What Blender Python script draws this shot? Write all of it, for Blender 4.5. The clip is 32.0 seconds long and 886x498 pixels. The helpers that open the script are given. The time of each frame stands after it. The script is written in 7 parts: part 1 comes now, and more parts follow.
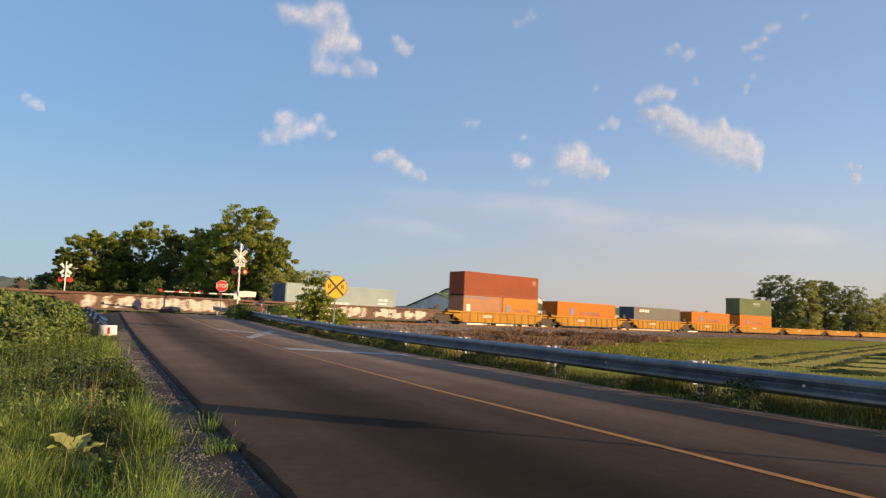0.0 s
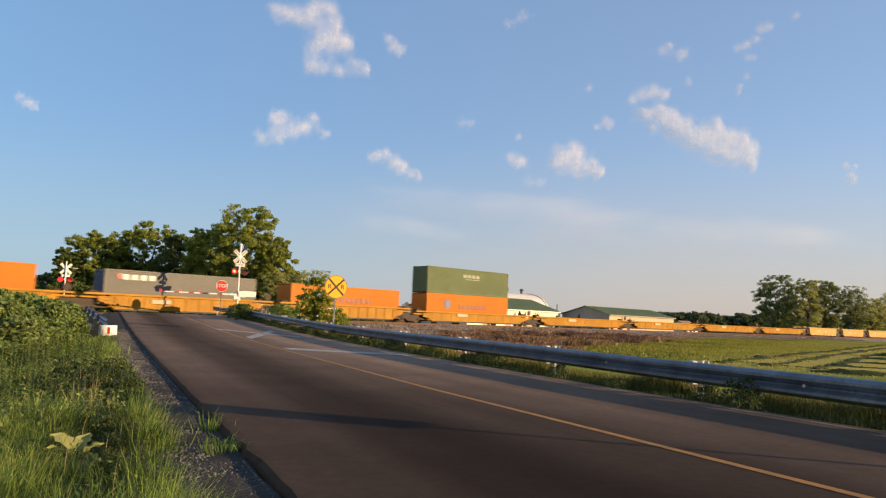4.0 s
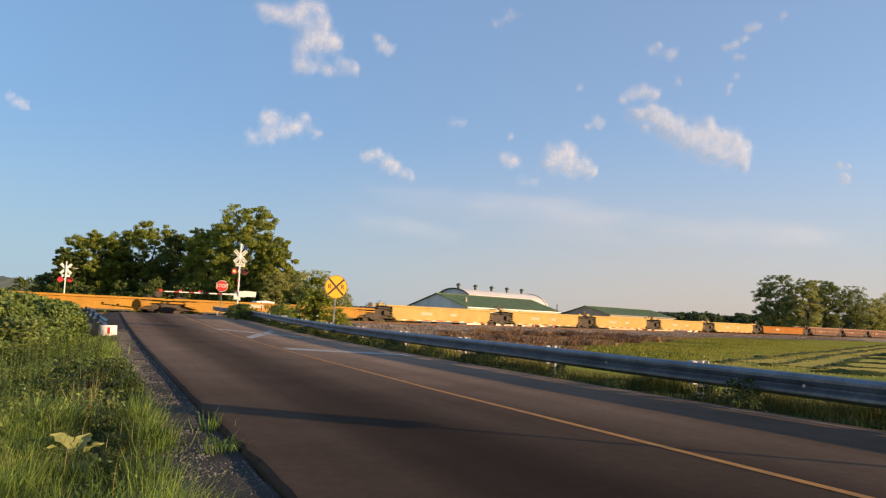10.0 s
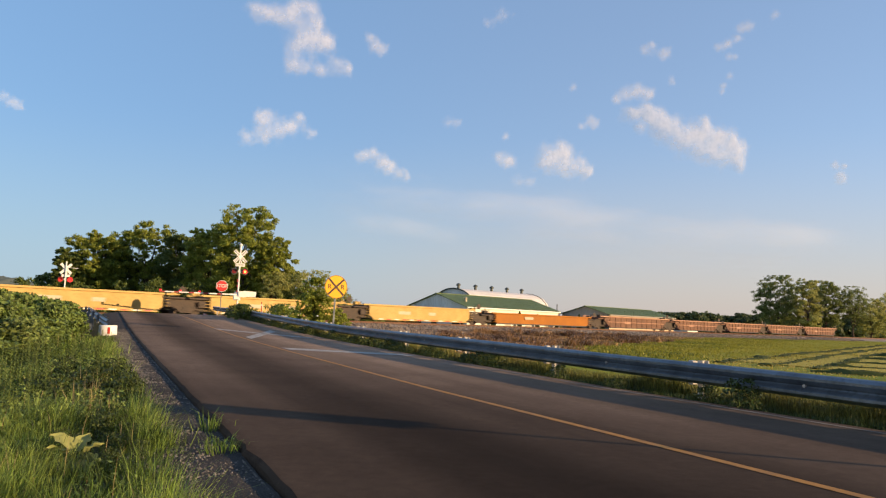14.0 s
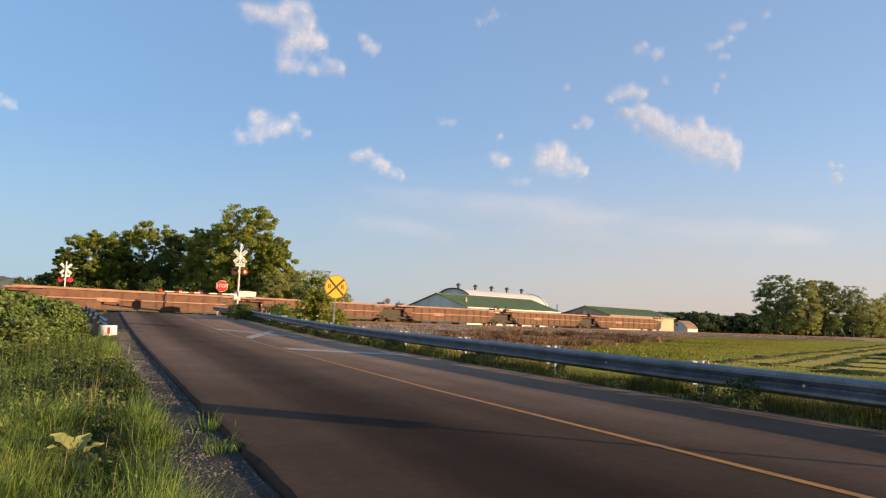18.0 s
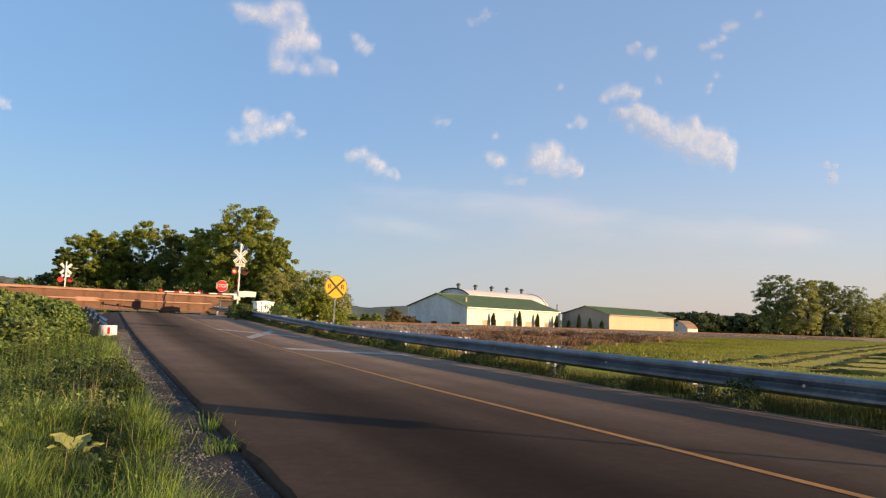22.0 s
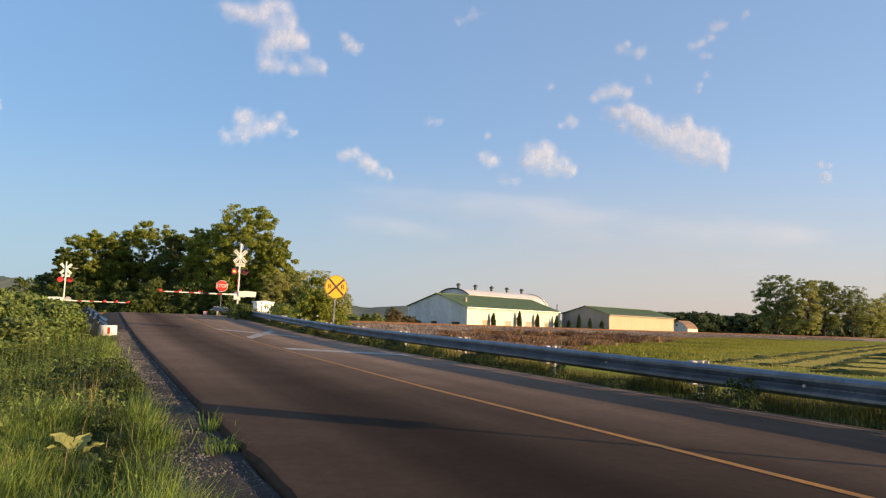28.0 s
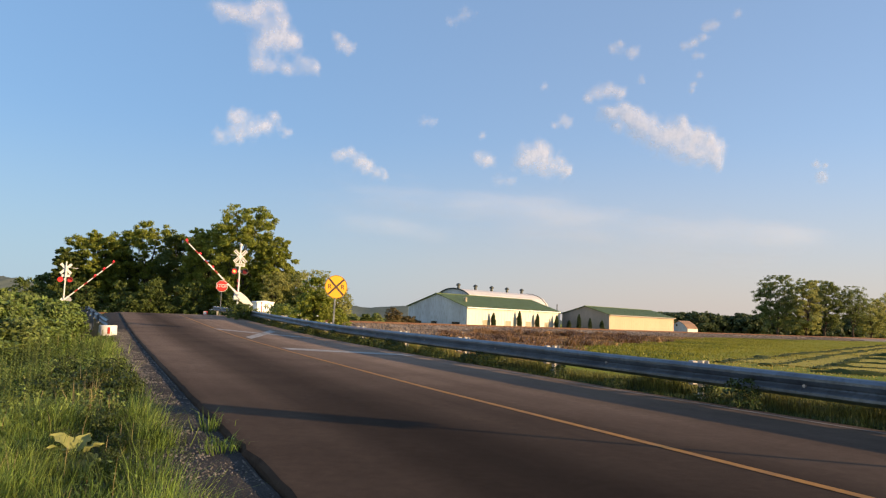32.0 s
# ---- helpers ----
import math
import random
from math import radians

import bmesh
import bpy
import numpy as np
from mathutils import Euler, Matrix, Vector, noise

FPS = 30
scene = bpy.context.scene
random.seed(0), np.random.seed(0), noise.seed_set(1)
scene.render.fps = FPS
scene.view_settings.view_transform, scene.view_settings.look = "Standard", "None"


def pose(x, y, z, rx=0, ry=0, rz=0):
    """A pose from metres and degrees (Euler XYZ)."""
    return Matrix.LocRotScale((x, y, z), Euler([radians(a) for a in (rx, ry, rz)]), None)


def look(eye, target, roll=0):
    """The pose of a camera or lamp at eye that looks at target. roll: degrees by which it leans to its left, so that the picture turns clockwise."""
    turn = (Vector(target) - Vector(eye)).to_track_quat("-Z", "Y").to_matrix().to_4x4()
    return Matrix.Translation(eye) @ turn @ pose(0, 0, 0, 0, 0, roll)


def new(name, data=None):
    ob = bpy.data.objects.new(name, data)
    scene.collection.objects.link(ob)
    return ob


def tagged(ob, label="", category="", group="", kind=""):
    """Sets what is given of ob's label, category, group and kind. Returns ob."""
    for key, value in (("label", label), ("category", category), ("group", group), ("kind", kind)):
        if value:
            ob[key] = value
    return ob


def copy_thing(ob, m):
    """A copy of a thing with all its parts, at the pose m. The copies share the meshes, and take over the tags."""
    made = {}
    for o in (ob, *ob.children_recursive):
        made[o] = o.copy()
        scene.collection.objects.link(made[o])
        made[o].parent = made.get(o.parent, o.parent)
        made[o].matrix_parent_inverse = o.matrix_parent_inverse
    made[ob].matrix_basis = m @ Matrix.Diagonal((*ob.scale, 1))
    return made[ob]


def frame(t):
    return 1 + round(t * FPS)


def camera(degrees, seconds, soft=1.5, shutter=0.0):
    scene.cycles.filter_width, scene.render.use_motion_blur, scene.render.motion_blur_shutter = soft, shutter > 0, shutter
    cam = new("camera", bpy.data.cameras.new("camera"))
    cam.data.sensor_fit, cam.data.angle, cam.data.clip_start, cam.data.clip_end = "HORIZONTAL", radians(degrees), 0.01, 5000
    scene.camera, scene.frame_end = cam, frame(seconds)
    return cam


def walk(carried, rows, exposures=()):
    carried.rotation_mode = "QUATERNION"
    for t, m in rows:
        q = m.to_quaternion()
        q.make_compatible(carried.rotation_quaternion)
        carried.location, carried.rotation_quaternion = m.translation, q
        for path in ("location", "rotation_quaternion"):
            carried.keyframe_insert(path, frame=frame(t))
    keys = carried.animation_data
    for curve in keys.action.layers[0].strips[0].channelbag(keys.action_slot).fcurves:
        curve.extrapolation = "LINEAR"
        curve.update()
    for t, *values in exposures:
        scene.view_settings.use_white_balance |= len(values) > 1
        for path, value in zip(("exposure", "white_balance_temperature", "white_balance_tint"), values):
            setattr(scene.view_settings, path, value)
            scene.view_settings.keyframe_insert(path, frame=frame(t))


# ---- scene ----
cam = camera(63.5, 32.0, soft=1.2, shutter=0.5)
EYE = (0.0, 0.0, 1.05)
SIGHT = look(EYE, (-0.033, 10.0, 1.05 + 0.977), roll=2.1)
walk(cam, [(0.0, SIGHT), (32.0, SIGHT)], exposures=[(0.0, 0.55, 6850, 14), (6.0, 0.57, 6850, 14), (13.0, 0.61, 6850, 14), (19.0, 0.67, 6850, 14), (32.0, 0.67, 6850, 14)])

# ---- light: low evening sun from the side, clear sky ----
SUN_TO = Vector((0.934, -0.358, 0.0)).normalized()
SUN_EL = radians(11.3)
world = bpy.data.worlds.new("evening_sky")
scene.world = world
world.use_nodes = True
wn, wl = world.node_tree.nodes, world.node_tree.links
wn.clear()
sky = wn.new("ShaderNodeTexSky")
sky.sky_type = "NISHITA"
sky.sun_disc = False
sky.sun_elevation = SUN_EL
sky.sun_rotation = -math.atan2(SUN_TO.x, SUN_TO.y)
sky.air_density, sky.dust_density, sky.ozone_density = 1.0, 0.6, 2.0
back = wn.new("ShaderNodeBackground")
back.inputs["Strength"].default_value = 0.118
wout = wn.new("ShaderNodeOutputWorld")
haze = wn.new("ShaderNodeMix")
haze.data_type = "RGBA"
haze.inputs[0].default_value = 0.5
haze.inputs[7].default_value = (1.46, 2.74, 4.85, 1)
wl.new(sky.outputs[0], haze.inputs[6])
wtc = wn.new("ShaderNodeTexCoord")
wxyz = wn.new("ShaderNodeSeparateXYZ")
wl.new(wtc.outputs["Generated"], wxyz.inputs[0])
low_air = wn.new("ShaderNodeMapRange")
low_air.interpolation_type = "SMOOTHSTEP"
low_air.inputs[1].default_value, low_air.inputs[2].default_value = -0.02, 0.26
low_air.inputs[3].default_value, low_air.inputs[4].default_value = 0.72, 0.0
wl.new(wxyz.outputs[2], low_air.inputs[0])
pale = wn.new("ShaderNodeMix")
pale.data_type = "RGBA"
# towards the sun the low air is creamy, away from it bluer
toward = wn.new("ShaderNodeVectorMath")
toward.operation = "DOT_PRODUCT"
toward.inputs[1].default_value = tuple(SUN_TO)
wl.new(wtc.outputs["Generated"], toward.inputs[0])
turn_to = wn.new("ShaderNodeMapRange")
turn_to.interpolation_type = "SMOOTHSTEP"
turn_to.inputs[1].default_value, turn_to.inputs[2].default_value = -0.95, 0.0
wl.new(toward.outputs["Value"], turn_to.inputs[0])
low_tone, high_tone = wn.new("ShaderNodeMix"), wn.new("ShaderNodeMix")
for node, away, near in ((low_tone, (2.3, 3.0, 3.5, 1), (3.05, 2.92, 2.66, 1)), (high_tone, (0.95, 1.07, 1.12, 1), (1.08, 0.98, 0.95, 1))):
    node.data_type = "RGBA"
    node.inputs[6].default_value, node.inputs[7].default_value = away, near
    wl.new(turn_to.outputs[0], node.inputs[0])
wl.new(low_tone.outputs[2], pale.inputs[7])
tinted = wn.new("ShaderNodeMix")
tinted.data_type, tinted.blend_type = "RGBA", "MULTIPLY"
tinted.inputs[0].default_value = 1.0
wl.new(low_air.outputs[0], pale.inputs[0])
wl.new(haze.outputs[2], pale.inputs[6])
wl.new(pale.outputs[2], tinted.inputs[6])
wl.new(high_tone.outputs[2], tinted.inputs[7])
wl.new(tinted.outputs[2], back.inputs[0])
wl.new(back.outputs[0], wout.inputs[0])

sun_data = bpy.data.lights.new("sun", "SUN")
sun_data.energy, sun_data.angle, sun_data.color = 5.0, radians(0.5), (1.0, 0.72, 0.40)
sun_ob = new("sun", sun_data)
sun_way = Vector((-SUN_TO.x * math.cos(SUN_EL), -SUN_TO.y * math.cos(SUN_EL), -math.sin(SUN_EL)))
sun_ob.matrix_world = Matrix.Translation((60, -20, 40)) @ sun_way.to_track_quat("-Z", "Y").to_matrix().to_4x4()

# ---- plan: road along (d, s), railway along (off, s) ----
RA, TA = radians(-25.4), radians(47.8)
RU, RP = Vector((math.sin(RA), math.cos(RA), 0)), Vector((math.cos(RA), -math.sin(RA), 0))
TU, TN = Vector((math.sin(TA), math.cos(TA), 0)), Vector((-math.cos(TA), math.sin(TA), 0))
T_MID, T_SHIFT, RAIL_Z = 56.95, 61.4, 0.75
ROAD_L, ROAD_MID, ROAD_R, RAIL_D = 1.05, 4.55, 7.75, 8.15


def road(d, s, z=0.0):
    v = RP * d + RU * s
    return Vector((v.x, v.y, z))


def track(off, s, z=0.0):
    """off: metres beyond the far track's middle; s: along the line."""
    v = TN * (T_MID + off) + TU * (s - T_SHIFT)
    return Vector((v.x, v.y, z))


def rail_z(s):
    """Height of the rails: the line falls gently as it recedes."""
    return 0.596 - 0.0018 * (s - 84)


RISE_S = [-400, 10, 19, 23, 27, 31, 35, 40, 45, 50, 54, 58, 68, 80, 110, 160, 4000]
RISE_Z = [0, 0, 0.05, 0.09, 0.14, 0.22, 0.32, 0.45, 0.59, 0.69, 0.73, 0.63, 0.62, 0.5, 0.1, -0.2, -0.2]


def road_z(s):
    return np.interp(s, RISE_S, RISE_Z)


# ---- mesh helpers ----
def link_mesh(name, verts, faces, mats, parent=None, smooth=False):
    me = bpy.data.meshes.new(name)
    me.from_pydata([tuple(v) for v in verts], [], [tuple(f) for f in faces])
    for m in (mats if isinstance(mats, (list, tuple)) else [mats]):
        me.materials.append(m)
    if smooth:
        me.polygons.foreach_set("use_smooth", [True] * len(me.polygons))
    me.update()
    ob = new(name, me)
    if parent is not None:
        ob.parent = parent
    return ob


def part(name, bm, material, parent=None, label="", smooth=False):
    me = bpy.data.meshes.new(name)
    if smooth:
        for f in bm.faces:
            f.smooth = True
    bm.to_mesh(me)
    bm.free()
    me.materials.append(material)
    ob = new(name, me)
    if parent is not None:
        ob.parent = parent
    if label:
        ob["label"] = label
    return ob


def empty(name, m, label, category, group="", kind=""):
    ob = new(name)
    ob.empty_display_size = 0.2
    ob.matrix_basis = m
    return tagged(ob, label, category, group, kind)


def box(bm, size, m=None, bevel=0.0):
    g = bmesh.ops.create_cube(bm, size=1.0)["verts"]
    bmesh.ops.scale(bm, vec=size, verts=g)
    if bevel > 0:
        es = list({e for v in g for e in v.link_edges})
        r = bmesh.ops.bevel(bm, geom=es, offset=bevel, segments=2, affect="EDGES", profile=0.5)
        g = list({v for f in r["faces"] for v in f.verts} | {v for v in g if v.is_valid})
    if m is not None:
        bmesh.ops.transform(bm, matrix=m, verts=g)
    return g


def cyl(bm, r1, r2, h, m=None, seg=16, caps=True):
    """A cone along z from 0 to h."""
    g = bmesh.ops.create_cone(bm, cap_ends=caps, segments=seg, radius1=r1, radius2=r2, depth=h)["verts"]
    bmesh.ops.translate(bm, vec=(0, 0, h / 2), verts=g)
    if m is not None:
        bmesh.ops.transform(bm, matrix=m, verts=g)
    return g


def rod(bm, a, b, r, seg=10, r2=None):
    a, b = Vector(a), Vector(b)
    q = (b - a).to_track_quat("Z", "Y").to_matrix().to_4x4()
    return cyl(bm, r, r if r2 is None else r2, (b - a).length, Matrix.Translation(a) @ q, seg)


def plate(bm, pts, thick, m=None):
    """A flat outline in x, z, with a thickness along y."""
    lo = [bm.verts.new((x, -thick / 2, z)) for x, z in pts]
    hi = [bm.verts.new((x, thick / 2, z)) for x, z in pts]
    n = len(pts)
    bm.faces.new(lo)
    bm.faces.new(hi[::-1])
    for i in range(n):
        bm.faces.new((lo[i], hi[i], hi[(i + 1) % n], lo[(i + 1) % n]))
    bmesh.ops.recalc_face_normals(bm, faces=bm.faces)
    if m is not None:
        bmesh.ops.transform(bm, matrix=m, verts=lo + hi)
    return lo + hi


def disc(bm, r, thick, m, seg=24):
    """A disc that faces -y and +y."""
    return cyl(bm, r, r, thick, m @ pose(0, thick / 2, 0, 90, 0, 0), seg)


def made(fn, *args, **kw):
    bm = bmesh.new()
    fn(bm, *args, **kw)
    return bm


# ---- materials ----
def mat(name, c1, c2=None, rough=0.6, metal=0.0, scale=3.0, fine=40.0, bump=0.1, c3=None, spread=(0.35, 0.65), rand=0.0, stretch=None, spec=0.5, emit=0.0):
    m = bpy.data.materials.new(name)
    m.use_nodes = True
    n, l = m.node_tree.nodes, m.node_tree.links
    b = n["Principled BSDF"]
    b.inputs["Roughness"].default_value, b.inputs["Metallic"].default_value = rough, metal
    b.inputs["Specular IOR Level"].default_value = spec
    c2 = c2 or tuple(x * 0.75 for x in c1)
    tc = n.new("ShaderNodeTexCoord")
    src = tc.outputs["Object"]
    if stretch:
        mp = n.new("ShaderNodeMapping")
        mp.inputs["Scale"].default_value = stretch
        l.new(src, mp.inputs[0])
        src = mp.outputs[0]
    big, small = n.new("ShaderNodeTexNoise"), n.new("ShaderNodeTexNoise")
    big.inputs["Scale"].default_value, small.inputs["Scale"].default_value = scale, fine
    big.inputs["Detail"].default_value, small.inputs["Detail"].default_value = 5, 3
    l.new(src, big.inputs[0])
    l.new(src, small.inputs[0])
    ramp = n.new("ShaderNodeValToRGB")
    ramp.color_ramp.elements[0].position, ramp.color_ramp.elements[1].position = spread
    ramp.color_ramp.elements[0].color, ramp.color_ramp.elements[1].color = (*c1, 1), (*c2, 1)
    l.new(big.outputs[0], ramp.inputs[0])
    mix = n.new("ShaderNodeMix")
    mix.data_type, mix.blend_type = "RGBA", "MIX"
    c3 = c3 or tuple(x * 0.8 for x in c2)
    mix.inputs[7].default_value = (*c3, 1)
    r2 = n.new("ShaderNodeMapRange")
    r2.inputs[1].default_value, r2.inputs[2].default_value, r2.inputs[4].default_value = 0.5, 0.8, 0.7
    l.new(small.outputs[0], r2.inputs[0])
    l.new(r2.outputs[0], mix.inputs[0])
    l.new(ramp.outputs[0], mix.inputs[6])
    out = mix.outputs[2]
    if rand > 0:
        oi = n.new("ShaderNodeNewGeometry")
        mr = n.new("ShaderNodeMapRange")
        mr.inputs[3].default_value, mr.inputs[4].default_value = 1 - rand, 1 + rand
        l.new(oi.outputs["Random Per Island"], mr.inputs[0])
        hs = n.new("ShaderNodeHueSaturation")
        l.new(mr.outputs[0], hs.inputs["Value"])
        l.new(out, hs.inputs["Color"])
        out = hs.outputs[0]
    l.new(out, b.inputs["Base Color"])
    if bump > 0:
        bp = n.new("ShaderNodeBump")
        bp.inputs["Strength"].default_value, bp.inputs["Distance"].default_value = bump, 0.02
        l.new(small.outputs[0], bp.inputs["Height"])
        l.new(bp.outputs[0], b.inputs["Normal"])
    if emit > 0:
        b.inputs["Emission Color"].default_value = (*c1, 1)
        b.inputs["Emission Strength"].default_value = emit
    return m


def leaf_mat(name, c1, c2, rand=0.35, trans=0.35):
    """Leaves: dull green, partly let through by the light."""
    m = mat(name, c1, c2, rough=0.55, scale=0.5, fine=6, bump=0, rand=rand, spec=0.3)
    n, l = m.node_tree.nodes, m.node_tree.links
    b = n["Principled BSDF"]
    tr = n.new("ShaderNodeBsdfTranslucent")
    col = b.inputs["Base Color"].links[0].from_socket
    l.new(col, tr.inputs[0])
    ms = n.new("ShaderNodeMixShader")
    ms.inputs[0].default_value = trans
    l.new(b.outputs[0], ms.inputs[1])
    l.new(tr.outputs[0], ms.inputs[2])
    l.new(ms.outputs[0], n["Material Output"].inputs[0])
    return m




def asphalt():
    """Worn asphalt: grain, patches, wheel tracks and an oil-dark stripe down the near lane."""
    m = mat("asphalt", (0.2, 0.137, 0.098), (0.16, 0.108, 0.077), rough=0.95, scale=0.7, fine=130, bump=0.15, c3=(0.34, 0.25, 0.195), spec=0.03)
    n, l = m.node_tree.nodes, m.node_tree.links
    b = n["Principled BSDF"]
    col = b.inputs["Base Color"].links[0].from_socket
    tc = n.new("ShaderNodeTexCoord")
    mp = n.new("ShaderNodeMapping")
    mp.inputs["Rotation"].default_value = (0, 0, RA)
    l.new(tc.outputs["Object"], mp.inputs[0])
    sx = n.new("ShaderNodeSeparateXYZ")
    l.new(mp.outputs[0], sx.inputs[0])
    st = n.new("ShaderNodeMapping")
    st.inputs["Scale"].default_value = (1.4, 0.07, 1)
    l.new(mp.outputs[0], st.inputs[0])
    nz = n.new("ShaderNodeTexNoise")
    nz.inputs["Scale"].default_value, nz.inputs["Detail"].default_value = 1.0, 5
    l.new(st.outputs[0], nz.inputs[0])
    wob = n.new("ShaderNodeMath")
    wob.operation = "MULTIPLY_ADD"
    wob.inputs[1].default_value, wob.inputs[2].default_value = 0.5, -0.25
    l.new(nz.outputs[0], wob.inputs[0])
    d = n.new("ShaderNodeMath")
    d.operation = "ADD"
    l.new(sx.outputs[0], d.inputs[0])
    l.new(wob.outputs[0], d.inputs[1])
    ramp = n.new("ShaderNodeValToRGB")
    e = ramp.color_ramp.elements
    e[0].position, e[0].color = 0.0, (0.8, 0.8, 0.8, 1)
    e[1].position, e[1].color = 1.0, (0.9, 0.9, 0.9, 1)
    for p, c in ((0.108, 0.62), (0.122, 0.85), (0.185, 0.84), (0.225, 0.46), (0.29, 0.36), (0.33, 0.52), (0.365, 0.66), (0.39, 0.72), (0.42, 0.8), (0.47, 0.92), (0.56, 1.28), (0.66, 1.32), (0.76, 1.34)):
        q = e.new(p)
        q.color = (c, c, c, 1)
    mid = n.new("ShaderNodeTexNoise")
    mid.inputs["Scale"].default_value, mid.inputs["Detail"].default_value, mid.inputs["Roughness"].default_value = 9.0, 6, 0.75
    l.new(tc.outputs["Object"], mid.inputs[0])
    vary = n.new("ShaderNodeMath")
    vary.operation = "MULTIPLY"
    l.new(mid.outputs[0], vary.inputs[0])
    l.new(nz.outputs[0], vary.inputs[1])
    vr = n.new("ShaderNodeMapRange")
    vr.inputs[1].default_value, vr.inputs[2].default_value, vr.inputs[3].default_value, vr.inputs[4].default_value = 0.12, 0.4, 0.78, 1.22
    l.new(vary.outputs[0], vr.inputs[0])
    worn = n.new("ShaderNodeMix")
    worn.data_type, worn.blend_type = "RGBA", "MULTIPLY"
    worn.inputs[0].default_value = 1.0
    l.new(col, worn.inputs[6])
    l.new(vr.outputs[0], worn.inputs[7])
    col = worn.outputs[2]
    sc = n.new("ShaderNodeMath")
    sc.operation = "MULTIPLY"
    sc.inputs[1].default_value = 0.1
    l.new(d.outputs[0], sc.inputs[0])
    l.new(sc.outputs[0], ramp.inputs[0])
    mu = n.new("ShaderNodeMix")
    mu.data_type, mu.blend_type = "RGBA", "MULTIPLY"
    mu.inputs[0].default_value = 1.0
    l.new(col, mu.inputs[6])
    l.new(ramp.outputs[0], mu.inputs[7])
    # grazing light put into the colour: darker before the camera, paler towards the crossing
    light_fall = n.new("ShaderNodeMapRange")
    light_fall.interpolation_type = "SMOOTHSTEP"
    light_fall.inputs[1].default_value, light_fall.inputs[2].default_value, light_fall.inputs[3].default_value, light_fall.inputs[4].default_value = 2.0, 20.0, 0.37, 1.08
    l.new(sx.outputs[1], light_fall.inputs[0])
    toned = n.new("ShaderNodeMix")
    toned.data_type, toned.blend_type = "RGBA", "MULTIPLY"
    toned.inputs[0].default_value = 1.0
    l.new(mu.outputs[2], toned.inputs[6])
    l.new(light_fall.outputs[0], toned.inputs[7])
    l.new(toned.outputs[2], b.inputs["Base Color"])
    return m


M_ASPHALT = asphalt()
M_YELLOW_LINE = mat("yellow_road_paint", (0.42, 0.175, 0.006), (0.3, 0.125, 0.008), rough=0.7, scale=6, fine=60, c3=(0.18, 0.1, 0.03))
M_WHITE_LINE = mat("white_road_paint", (0.44, 0.4, 0.35), (0.24, 0.2, 0.17), rough=0.7, scale=5, fine=50, c3=(0.15, 0.14, 0.13))
M_GROUND = mat("meadow_soil", (0.19, 0.22, 0.034), (0.29, 0.27, 0.05), rough=0.95, scale=0.16, fine=1.6, bump=0.4, c3=(0.13, 0.155, 0.03), spec=0.05)
M_STUBBLE = mat("cut_hay_stubble", (0.42, 0.34, 0.075), (0.33, 0.28, 0.06), rough=0.95, scale=0.2, fine=8, bump=0.5, c3=(0.3, 0.25, 0.075), spec=0.05)
M_BALLAST = mat("ballast", (0.25, 0.195, 0.15), (0.15, 0.115, 0.088), rough=0.9, scale=0.5, fine=14, bump=0.9, c3=(0.07, 0.055, 0.045), rand=0.45, spec=0.1)
M_GRAVEL = mat("shoulder_gravel", (0.062, 0.055, 0.05), (0.038, 0.034, 0.032), rough=0.95, scale=2, fine=60, bump=1.0, c3=(0.12, 0.105, 0.092), spec=0.1)
M_RUST = mat("rusty_steel", (0.16, 0.07, 0.035), (0.1, 0.045, 0.025), rough=0.7, metal=0.2, scale=4, fine=40)
M_GALV = mat("galvanised_steel", (0.2, 0.225, 0.25), (0.115, 0.128, 0.145), rough=0.36, metal=0.8, scale=1.8, fine=14, bump=0.06, c3=(0.075, 0.075, 0.08))
M_WHITE = mat("white_paint", (0.78, 0.77, 0.74), (0.66, 0.65, 0.62), rough=0.5, scale=3, fine=30, bump=0.05)
M_BLACK = mat("black_steel", (0.02, 0.02, 0.02), (0.03, 0.028, 0.025), rough=0.6, scale=3)
M_WOOD = mat("weathered_wood", (0.2, 0.15, 0.1), (0.14, 0.1, 0.07), rough=0.9, scale=3, stretch=(6, 6, 0.6))
M_BARK = mat("bark", (0.09, 0.065, 0.045), (0.055, 0.04, 0.03), rough=0.95, scale=3, fine=15, bump=0.6, stretch=(3, 3, 0.6))
M_LEAF = leaf_mat("tree_leaf", (0.205, 0.245, 0.036), (0.29, 0.315, 0.052), trans=0.45)
M_LEAF2 = leaf_mat("pale_leaf", (0.32, 0.34, 0.1), (0.4, 0.39, 0.13), trans=0.5)
M_WEED = leaf_mat("weed_leaf", (0.11, 0.17, 0.036), (0.19, 0.245, 0.065), rand=0.7)
M_GRASS = leaf_mat("grass_blade", (0.115, 0.2, 0.03), (0.18, 0.24, 0.045), rand=0.7, trans=0.4)
# shade between plants and under the guardrail is put into this colour
M_VERGE = leaf_mat("shade_dark_weed", (0.042, 0.064, 0.014), (0.07, 0.09, 0.022), rand=0.5, trans=0.25)
M_STRAW = leaf_mat("straw", (0.42, 0.34, 0.17), (0.32, 0.25, 0.11), trans=0.2)


